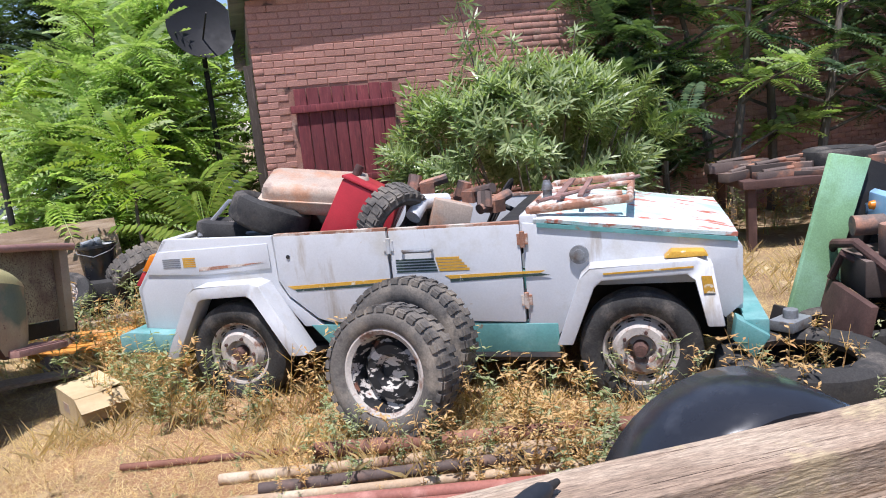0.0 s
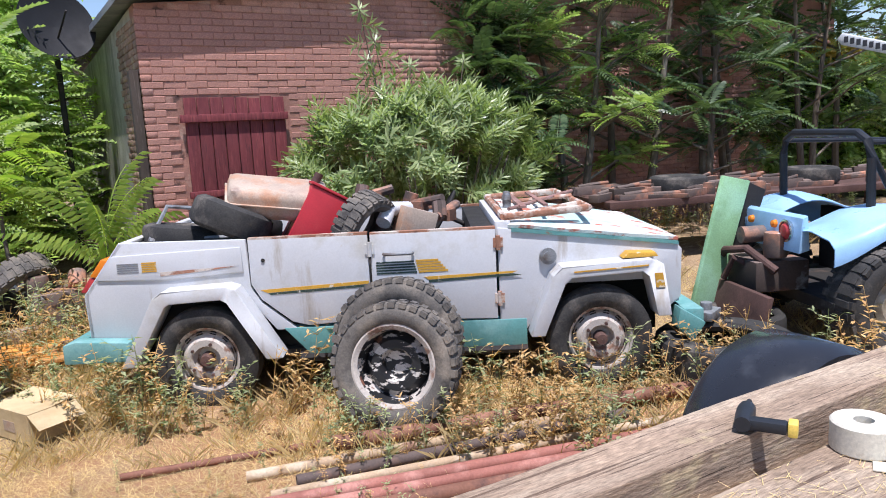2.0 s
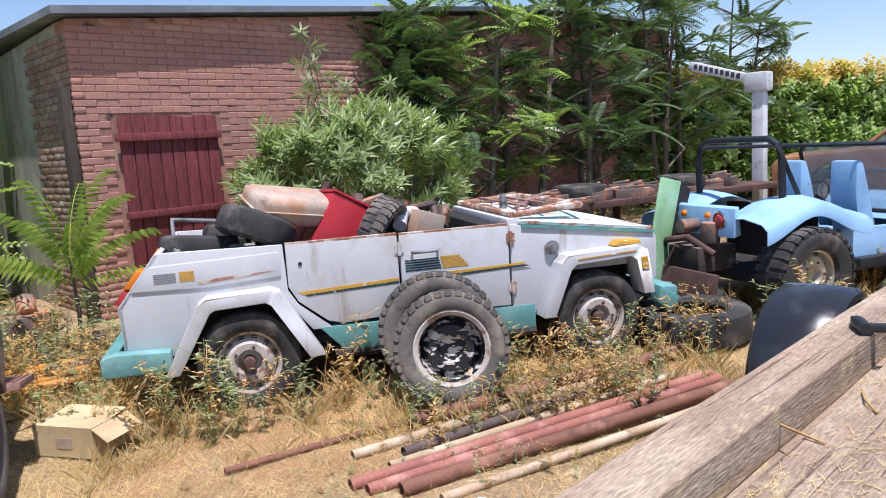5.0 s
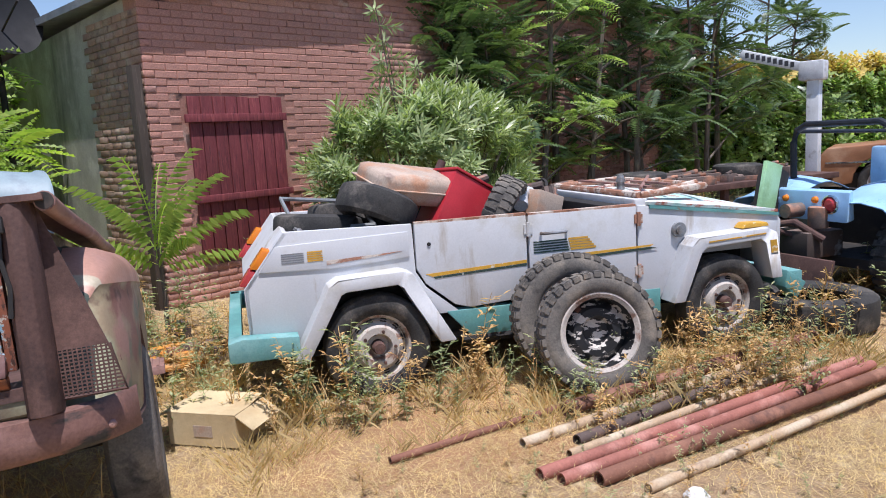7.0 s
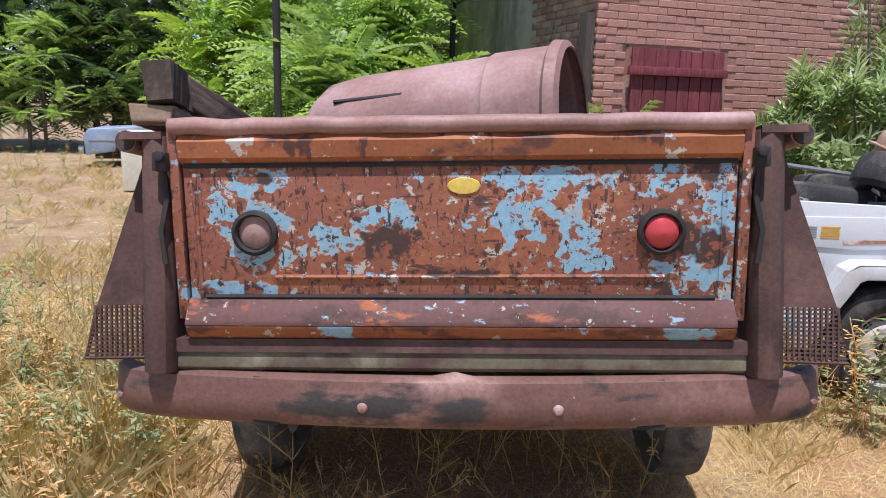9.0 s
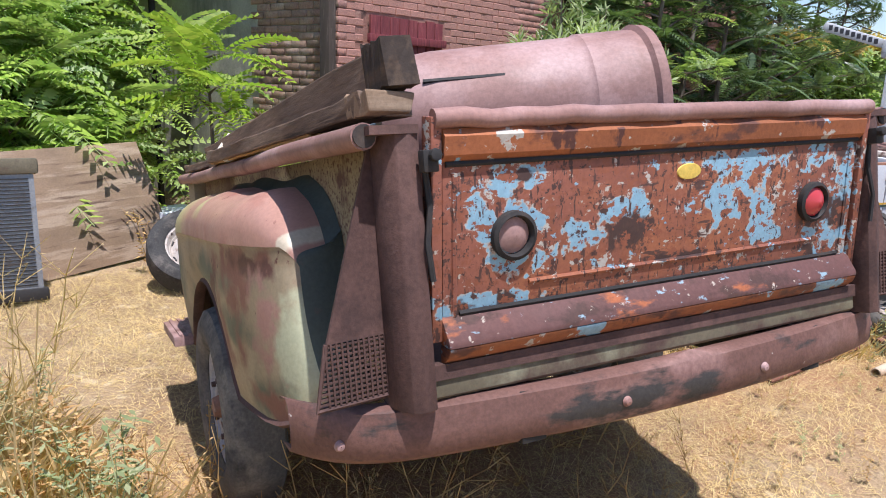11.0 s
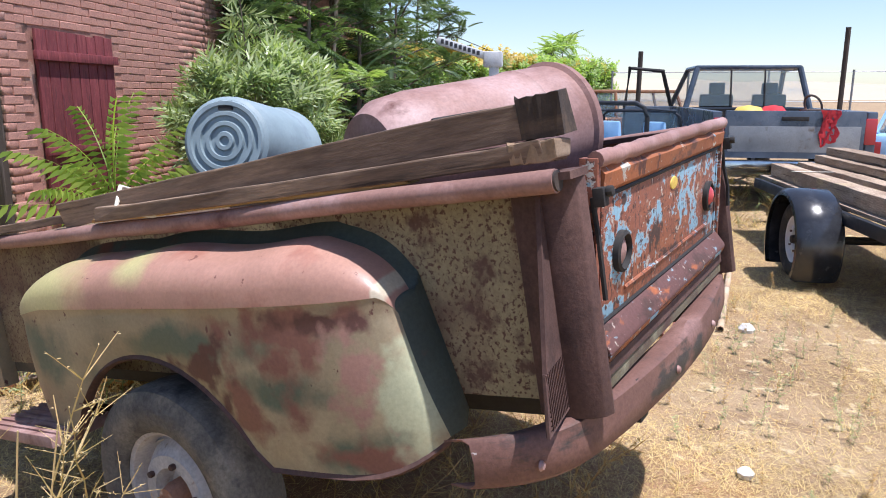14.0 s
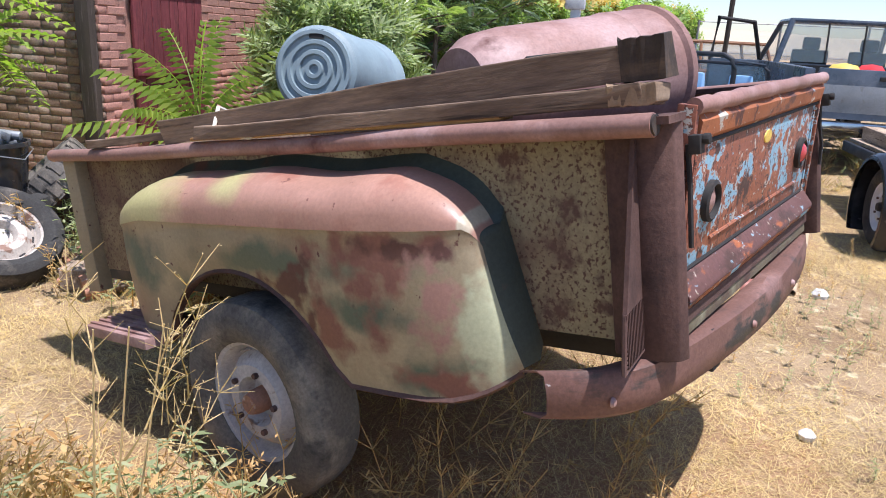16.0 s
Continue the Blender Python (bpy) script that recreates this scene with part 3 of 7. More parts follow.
# shutter door: vertical boards with two rails
shutter = thing("wooden_shutter", pose(0, 0, 0), "closed maroon painted board shutter in the brick wall", "shutter")
SX0, SX1, SZ0, SZ1 = 1.53, 2.63, 0.40, 2.07
n = 8
for i in range(n):
    a, b = SX0 + (SX1 - SX0) * i / n + 0.006, SX0 + (SX1 - SX0) * (i + 1) / n - 0.006
    part("board", MB().box(a, WY - 0.045, SZ0 + 0.02 * random.random(), b, WY - 0.012 - 0.006 * random.random(), SZ1 - 0.03 * random.random()), M["shutter"], shutter, bevel=0.004)
part("rail", MB().box(SX0 - 0.05, WY - 0.085, 1.80, SX1 + 0.02, WY - 0.047, 1.88), M["shutter"], shutter, bevel=0.006)
part("rail", MB().box(SX0 - 0.03, WY - 0.085, 1.00, SX1 + 0.03, WY - 0.047, 1.07), M["shutter"], shutter, bevel=0.006)

# satellite dish on a pole, left of the building
dish = thing("satellite_dish", pose(0.60, 9.62, 0), "black mesh satellite dish on a steel pole", "satellite dish")
part("pole", MB().cyl((0, 0, -0.05), (0, 0, 2.9), 0.035), M["dark"], dish)
mb = MB().lathe([(0.001, 0), (0.15, 0.012), (0.3, 0.05), (0.44, 0.11), (0.445, 0.125), (0.3, 0.065), (0.15, 0.027), (0.001, 0.015)], 40, look((0, -0.12, 3.05), (0.4, -1.5, 3.5)) @ pose(0, 0, 0.0, 180))
part("reflector", mb, M["dish"], dish)
part("feed_arm", MB().cyl((0, -0.1, 2.85), (0.12, -0.5, 3.2), 0.012), M["dark"], dish)

# leaning dark utility post by the trees
mb = MB().cyl((-1.68, 8.2, -0.1), (-1.68, 8.2, 3.4), 0.035, 10)
solo("fence_post", mb, M["dark"], "tall dark steel post standing among the saplings", "post")

# ---- wheels ----
def tyre_mb(R, W, r, lugs=0, lug_d=0.006, sides=44):
    """A tyre round the y axis: outer radius R, width W, bead radius r."""
    h = W / 2
    prof = [(r, -h * 0.72), (r + 0.02, -h * 0.92), ((R + r) / 2, -h * 1.05), (R - 0.035, -h * 0.97), (R - 0.008, -h * 0.80), (R, -h * 0.5), (R, h * 0.5), (R - 0.008, h * 0.80), (R - 0.035, h * 0.97), ((R + r) / 2, h * 1.05), (r + 0.02, h * 0.92), (r, h * 0.72), (r + 0.012, h * 0.45), (R - 0.03, h * 0.5), (R - 0.03, -h * 0.5), (r + 0.012, -h * 0.45)]
    mb = MB()
    turn = pose(0, 0, 0, 90)
    mb.lathe(prof, sides, turn, closed=True)
    for i in range(lugs):
        a = 360 * i / lugs
        for s in (-1, 1):
            q = turn @ pose(0, 0, 0, 0, 0, a + (180 / lugs if s > 0 else 0))
            mb.box(R - 0.026, -R * 2.0 / lugs, s * h * 0.55, R - 0.001, R * 2.0 / lugs, s * h * 0.99, q)
            mb.box(R - 0.004, -R * 1.7 / lugs, s * h * 0.04, R + lug_d, R * 1.7 / lugs, s * h * 0.80, q)
    return mb


def rim_mb(r, W, dish, n=40):
    h = W / 2
    mb = MB()
    turn = pose(0, 0, 0, 90)
    prof = [(r + 0.012, h * 0.80), (r + 0.010, h * 0.72), (r - 0.012, h * 0.62), (r - 0.03, h * 0.2), (r - 0.035, dish + 0.005), (r * 0.80, dish - 0.012), (r * 0.62, dish + 0.03), (r * 0.42, dish + 0.03), (r * 0.36, dish + 0.005), (r * 0.33, dish - 0.02), (0.001, dish - 0.02)]
    mb.lathe(prof, n, turn)
    mb.lathe([(r + 0.012, -h * 0.8), (r - 0.03, -h * 0.4), (r - 0.03, h * 0.2)], n, turn)
    return mb


def wheel(name, m, R, W, r, dish, tyre_mat, rim_mat, label, lugs=0, holes=0, cap=None, parent=None, nuts=5):
    """A wheel with its outer face towards local -y."""
    if parent is None:
        w = thing(name, m, label, "wheel" if rim_mat else "tyre")
    else:
        w = new(name)
        w.matrix_basis, w.parent = m, parent
        if label:
            w["label"] = label
    part("tyre", tyre_mb(R, W, r, lugs), tyre_mat, w)
    if rim_mat:
        part("rim", rim_mb(r, W, dish), rim_mat, w)
        if rim_mat == M["rim_black"]:
            part("rim_lip", MB().lathe([(r + 0.014, W * 0.41), (r + 0.002, W * 0.43), (r - 0.022, W * 0.36), (r - 0.014, W * 0.30)], 40, pose(0, 0, 0, 90)), M["rim_rust"], w, "flaking white rim edge")
        turn = pose(0, 0, 0, 90)
        for i in range(nuts):
            a = 6.283 * i / nuts
            part("lug_nut", MB().cyl((r * 0.5 * math.cos(a), -dish - 0.045, r * 0.5 * math.sin(a)), (r * 0.5 * math.cos(a), -dish, r * 0.5 * math.sin(a)), 0.010, 6), M["rust"], w)
        if cap:
            part("hub_cap", MB().lathe([(0.001, dish + 0.06), (r * 0.16, dish + 0.058), (r * 0.2, dish + 0.03), (r * 0.21, dish - 0.02)], 20, turn), cap, w)
        if holes:
            for i in range(holes):
                a = 6.283 * (i + 0.5) / holes
                c = Vector((r * 0.80 * math.cos(a), 0, r * 0.80 * math.sin(a)))
                part("rim_slot", MB().lathe([(0.001, dish - 0.004), (0.021, dish - 0.004), (0.021, dish - 0.02)], 10, Matrix.Translation(c) @ turn), M["dark"], w)
    return w


# ---- white open off-road car ----
VW = pose(1.138, 4.376, 0, 0, 0, -30.46)
car = thing("open_offroad_car", VW, "abandoned white open-top utility car with orange stripes, full of scrap", "car")
HB = 0.70
for s in (-1, 1):
    near = s < 0
    y0, y1 = s * HB, s * (HB - 0.035)
    # rear quarter
    q = [(-0.745, 0.70), (-0.50, 1.015), (0.27, 0.998), (0.28, 0.70), (0.34, 0.60), (0.55, 0.42), (0.42, 0.42), (0.20, 0.70), (-0.22, 0.69), (-0.45, 0.36), (-0.735, 0.40)]
    part("rear_quarter", MB().prism(q, "y", y0, y1), M["white"], car, bevel=0.006)
    mb = MB().prism([(-0.655, 0.79), (-0.55, 0.935), (0.24, 0.955), (0.245, 0.80), (-0.20, 0.775)], "y", y0 - s * -0.0 + s * 0.010, y0)
    part("pressed_panel", mb, M["white"], car, bevel=0.004)
    # doors
    door = part("rear_door", MB().prism([(0.285, 0.995), (1.015, 0.99), (1.015, 0.46), (0.62, 0.44), (0.52, 0.47), (0.34, 0.62), (0.285, 0.72)], "y", y0 + s * 0.006, y1), M["white"], car, "chalky white rear door with a lock hole", bevel=0.006)
    part("door_edge", MB().box(0.285, min(y0, y1) - 0.004, 0.988, 1.015, max(y0, y1) + 0.004, 1.006), M["rustpaint"], door)
    part("lock", MB().cyl((0.37, s * 0.70, 0.865), (0.37, s * 0.712, 0.865), 0.012), M["dark"], door)
    door = part("front_door", MB().prism([(1.03, 0.99), (1.80, 0.985), (1.80, 0.42), (1.03, 0.45)], "y", y0 + s * 0.006, y1), M["white"], car, "chalky white front door", bevel=0.006)
    hd = part("door_handle", MB().tube([(1.11, s * 0.712, 0.865), (1.12, s * 0.735, 0.865), (1.28, s * 0.735, 0.865), (1.29, s * 0.712, 0.865)], 0.010), M["grey_metal"], door, "dull metal pull handle")
    part("door_edge", MB().box(1.03, min(y0, y1) - 0.004, 0.982, 1.80, max(y0, y1) + 0.004, 1.0), M["rustpaint"], door)
    for x in (1.025, 1.815):
        for z in (0.90, 0.55):
            part("hinge", MB().cyl((x, s * 0.714, z - 0.045), (x, s * 0.714, z + 0.045), 0.014, 8).box(x - 0.03, min(s * 0.70, s * 0.714), z - 0.03, x + 0.03, max(s * 0.70, s * 0.714), z + 0.03), M["rustpaint"] if x > 1.5 else M["white"], car)
    # front quarter and cowl side
    q = [(1.815, 0.99), (1.93, 0.975), (2.92, 0.845), (2.955, 0.80), (2.95, 0.50), (2.86, 0.42), (2.72, 0.62), (2.18, 0.62), (1.98, 0.34), (1.815, 0.36)]
    part("front_quarter", MB().prism(q, "y", y0, y1), M["white"], car, bevel=0.006)
    # fuel filler
    if near:
        part("filler_cap", MB().cyl((2.12, -0.70, 0.80), (2.12, -0.725, 0.80), 0.052, 20).cyl((2.12, -0.72, 0.80), (2.12, -0.735, 0.80), 0.03, 16), M["grey_metal"], car, "round grey fuel filler cap")
    # sill
    part("sill", MB().prism([(0.46, 0.43), (1.98, 0.41), (1.98, 0.24), (0.62, 0.25)], "y", s * 0.705, s * 0.62), M["teal"], car, "faded teal sill", bevel=0.008)
    part("sill_tube", MB().tube([(0.55, s * 0.68, 0.235), (1.98, s * 0.68, 0.215)], 0.035), M["dark"], car)
    # fenders: flat-topped arches
    ro = [(-0.50, 0.27), (-0.275, 0.69), (-0.22, 0.725), (0.165, 0.742), (0.225, 0.72), (0.475, 0.285)]
    ri = [(-0.415, 0.27), (-0.205, 0.635), (-0.175, 0.65), (0.13, 0.662), (0.165, 0.64), (0.375, 0.28)]
    part("rear_fender", MB().band(ro, ri, "y", s * 0.685, s * 0.86), M["white"], car, bevel=0.010, weld=True)
    fo = [(1.985, 0.33), (2.125, 0.70), (2.18, 0.752), (2.72, 0.775), (2.795, 0.74), (2.845, 0.42)]
    fi = [(2.07, 0.33), (2.20, 0.645), (2.24, 0.68), (2.665, 0.70), (2.705, 0.67), (2.76, 0.42)]
    part("front_fender", MB().band(fo, fi, "y", s * 0.685, s * 0.86), M["white"], car, bevel=0.010, weld=True)
    part("turn_signal", MB().prism([(2.56, 0.775), (2.78, 0.778), (2.76, 0.806), (2.60, 0.812)], "y", s * 0.70, s * 0.80), M["orange"], car, "dull ochre front indicator", bevel=0.008)
    part("stripe", MB().prism([(2.745, 0.60), (2.80, 0.60), (2.785, 0.69), (2.735, 0.69)], "y", s * 0.861, s * 0.864), M["orange"], car)
    part("stripe", MB().prism([(2.25, 0.715), (2.70, 0.735), (2.70, 0.744), (2.25, 0.724)], "y", s * 0.861, s * 0.864), M["orange"], car)
    # stripes along the side, thin vinyl
    d0, d1 = s * 0.7061, s * 0.7085
    part("stripe", MB().prism([(0.38, 0.66), (1.01, 0.685), (1.01, 0.705), (0.34, 0.68)], "y", d0, d1), M["orange"], car)
    part("stripe", MB().prism([(0.40, 0.645), (1.01, 0.668), (1.01, 0.683), (0.385, 0.658)], "y", d0, d1), M["dkstripe"], car)
    part("stripe", MB().prism([(1.38, 0.69), (1.90, 0.705), (1.93, 0.718), (1.35, 0.71)], "y", d0, d1), M["orange"], car)
    part("stripe", MB().prism([(1.38, 0.672), (1.96, 0.690), (1.90, 0.703), (1.38, 0.688)], "y", d0, d1), M["dkstripe"], car)
    for k in range(5):
        z = 0.738 + k * 0.017
        part("stripe", MB().box(1.32 - 0.004 * k, d0, z, 1.50 - 0.014 * k, d1, z + 0.013), M["orange"], car)
        part("stripe", MB().box(1.06, d0, z, 1.31 - 0.004 * k, d1, z + 0.010), M["dkstripe"], car)
        part("stripe", MB().box(-0.37, s * 0.7105, 0.83 + k * 0.013, -0.28, s * 0.7125, 0.839 + k * 0.013), M["orange"], car)
        part("stripe", MB().box(-0.52, s * 0.7105, 0.83 + k * 0.013, -0.39, s * 0.7125, 0.836 + k * 0.013), M["grey_metal"], car)
    part("stripe", MB().prism([(-0.26, 0.80), (0.05, 0.822), (0.20, 0.84), (-0.26, 0.825)], "y", s * 0.7105, s * 0.7125), M["rustpaint"], car)
    # tail lamps
    part("tail_lamp", MB().prism([(-0.768, 0.72), (-0.705, 0.805), (-0.66, 0.795), (-0.72, 0.71)], "y", s * 0.69, s * 0.54), M["redlens"], car, "orange and red tail lamp", bevel=0.006)
    part("tail_lamp", MB().prism([(-0.70, 0.815), (-0.62, 0.92), (-0.575, 0.91), (-0.655, 0.805)], "y", s * 0.695, s * 0.54), M["amber"], car, "amber upper lens", bevel=0.006)
    part("hub_arm", MB().cyl((0, s * 0.2, 0.30), (0, s * 0.72, 0.29), 0.06), M["dark"], car)
    part("hub_arm", MB().cyl((2.42, s * 0.2, 0.29), (2.42, s * 0.72, 0.27), 0.06), M["dark"], car)
    part("inner_wing", MB().box(-0.5, min(s * 0.30, s * 0.34), 0.2, 0.5, max(s * 0.30, s * 0.34), 0.9), M["dark"], car)
    part("inner_wing", MB().box(1.99, min(s * 0.30, s * 0.34), 0.2, 2.9, max(s * 0.30, s * 0.34), 0.75), M["dark"], car)
    part("wheel_well", MB().box(-0.45, min(s * 0.30, s * 0.67), 0.72, 0.3, max(s * 0.30, s * 0.67), 0.74), M["dark"], car)
# rear panel, engine lid, bumpers
part("rear_panel", MB().prism([(-0.745, 0.70), (-0.50, 1.015), (-0.47, 1.005), (-0.715, 0.69), (-0.71, 0.40), (-0.735, 0.40)], "y", -0.70, 0.70), M["white"], car, bevel=0.005)
part("rear_deck", MB().box(-0.49, -0.665, 0.95, -0.40, 0.665, 0.975), M["white"], car, bevel=0.004)
part("rear_bumper", MB().prism([(-0.86, 0.42), (-0.86, 0.30), (-0.78, 0.30), (-0.78, 0.42)], "y", -0.80, 0.80).prism([(-0.86, 0.30), (-0.46, 0.30), (-0.46, 0.42), (-0.78, 0.44), (-0.86, 0.42)], "y", -0.82, -0.70).prism([(-0.86, 0.30), (-0.46, 0.30), (-0.46, 0.42), (-0.86, 0.42)], "y", 0.70, 0.82), M["teal"], car, "teal steel rear bumper", bevel=0.012)
part("front_bumper", MB().prism([(2.94, 0.44), (3.06, 0.44), (3.06, 0.32), (2.94, 0.32)], "y", -0.80, 0.80).prism([(2.90, 0.46), (3.06, 0.36), (2.98, 0.24), (2.88, 0.34)], "y", -0.84, -0.72), M["teal"], car, "teal steel front bumper", bevel=0.012)
part("nose_panel", MB().prism([(2.92, 0.845), (2.955, 0.80), (2.95, 0.46), (2.92, 0.46), (2.90, 0.83)], "y", -0.665, 0.665), M["white"], car, bevel=0.004)
# hood with a raised centre
hd = []
for i in range(15):
    x = 1.88 + (2.93 - 1.88) * i / 14
    base = 0.985 - (x - 1.93) * 0.132 if x > 1.93 else 0.985
    crown = 0.075 * (1 - ((x - 1.88) / 1.08) ** 3)
    hd.append([(x, y, base + crown * (1 - abs(y / 0.70) ** 2.2) + 0.004 * noise.noise((x * 5, y * 5, 2))) for y in np.linspace(-0.70, 0.70, 17)])
part("hood", MB().grid(hd), M["hood"], car, "hood with peeling white, teal and red paint", thick=-0.02)
part("hood_lip", MB().prism([(1.90, 0.985), (2.93, 0.852), (2.93, 0.832), (1.90, 0.962)], "y", -0.712, -0.700), M["teal"], car)
part("cowl", MB().box(1.80, -0.69, 0.93, 1.90, 0.69, 1.03), M["white"], car, bevel=0.015)
part("dashboard", MB().box(1.66, -0.66, 0.80, 1.80, 0.66, 0.985), M["dark"], car, bevel=0.01)
mb = MB().lathe([(0.19, -0.012), (0.205, 0), (0.19, 0.012), (0.178, 0)], 28, pose(1.50, 0.33, 0.97, 0, -60, 0), closed=True)
mb.cyl((1.50, 0.33, 0.97), (1.72, 0.33, 0.86), 0.018).cyl((1.41, 0.33, 0.81), (1.59, 0.33, 1.13), 0.010)
part("steering_wheel", mb, M["dark"], car)
part("floor_pan", MB().box(-0.55, -0.66, 0.24, 1.95, 0.66, 0.28).box(1.93, -0.66, 0.24, 1.96, 0.66, 0.95), M["dark"], car)
part("rear_seat", MB().box(0.25, -0.6, 0.28, 0.75, 0.6, 0.55).box(0.15, -0.6, 0.5, 0.30, 0.6, 0.85), M["dark"], car, bevel=0.03)
# windscreen frame folded down on the hood
fr = part("windscreen_frame", MB().tube([(1.86, -0.66, 1.05), (2.40, -0.60, 1.075), (2.40, 0.60, 1.075), (1.86, 0.66, 1.05), (1.86, -0.66, 1.05)], 0.024, 8).tube([(1.95, -0.655, 1.055), (2.36, -0.56, 1.10)], 0.02).tube([(1.90, -0.1, 1.08), (2.40, -0.05, 1.10)], 0.015), M["rustpaint"], car, "rusty windscreen frame folded flat on the hood")
part("wiper_bar", MB().box(1.98, -0.55, 1.085, 2.02, 0.5, 1.10).box(2.12, -0.58, 1.095, 2.15, 0.3, 1.11).tube([(1.90, -0.6, 1.09), (2.45, 0.2, 1.11)], 0.012), M["rust_pink"], fr)
part("bracket", MB().cyl((1.92, -0.30, 1.06), (1.92, -0.30, 1.15), 0.028, 12).cyl((1.92, -0.30, 1.12), (1.92, -0.30, 1.175), 0.036, 12, 0.02), M["grey_metal"], car)
for (x, y, face) in ((0.0, -0.745, 0), (2.42, -0.745, 0), (0.0, 0.745, 180), (2.42, 0.745, 180)):
    wheel("wheel", pose(x, y, 0.285, 0, 0, face), 0.325, 0.165, 0.20, 0.035, M["tyre"], M["rim_rust"], "flaking white steel wheel with a flat tyre", holes=12, cap=M["rust"], parent=car)

# ---- pickup bed standing without its cab ----
TRUCK = pose(-2.082, 2.66, 1.41, -9.5, -2, -23.8)
truck = thing("pickup_truck_bed", TRUCK, "rusty stepside pickup bed with a peeling orange tailgate and camouflage fenders", "truck bed")
tg = part("tailgate", MB().box(-0.595, -0.002, -0.42, 0.595, 0.022, -0.02), M["tailgate"], truck, "peeling orange tailgate showing light blue older paint", bevel=0.003, m=pose(0, -0.006, 0, 8.5))
# rolled top and pressed bands
part("top_roll", MB().tube([(-0.615 + 1.23 * i / 20, -0.004 - 0.004 * math.sin(i * 1.7), -0.004 + 0.007 * noise.noise((i * 0.7, 0, 0))) for i in range(21)], 0.019, 12), M["rust_pink"], tg, "dented rolled top edge")
part("upper_band", MB().prism([(-0.006, -0.022), (-0.020, -0.035), (-0.016, -0.070), (-0.003, -0.084), (0.002, -0.084), (0.002, -0.022)], "x", -0.598, 0.598), M["tg_band"], tg, "orange pressed band under the top edge")
# dark tube draws the line of shade below the upper band
part("shadow_groove", MB().tube([(-0.59, -0.004, -0.088), (0.59, -0.004, -0.086)], 0.006, 6), M["dark"], tg)
part("pressed_ridge", MB().tube([(-0.40, -0.003, -0.335), (0.45, -0.003, -0.333)], 0.0055, 6), M["tailgate"], tg)
part("pressed_ridge", MB().tube([(-0.57, -0.002, -0.105), (-0.57, -0.002, -0.385)], 0.006, 6), M["tailgate"], tg)
part("pressed_ridge", MB().tube([(0.57, -0.002, -0.105), (0.57, -0.002, -0.385)], 0.006, 6), M["tailgate"], tg)
# this one is a dark line along the crease over the lower ledge
part("pressed_ridge", MB().tube([(-0.56, -0.002, -0.38), (0.56, -0.002, -0.38)], 0.006, 6), M["dark"], tg)
part("lower_ledge", MB().prism([(0.0, -0.382), (-0.012, -0.390), (-0.040, -0.425), (-0.044, -0.437), (0.0, -0.440), (0.03, -0.40)], "x", -0.60, 0.60), M["tg_low"], tg, "rusty lower ledge with scraps of paint", bevel=0.005)
part("lower_band", MB().prism([(-0.043, -0.4375), (-0.036, -0.455), (-0.012, -0.478), (0.0, -0.478), (0.0, -0.4405)], "x", -0.599, 0.599), M["tg_band"], tg, "orange strip under the ledge, chipped to rust", bevel=0.004)
# brand lettering worn away: faint oval badge and pressed bars
part("oval_badge", MB().lathe([(0.001, 0.004), (0.034, 0.003), (0.036, 0)], 24, pose(0.02, -0.002, -0.135, 90) @ Matrix.Diagonal((1, 0.5, 1, 1))), M["yellow_cloth"], tg, "faded yellow oval mark")
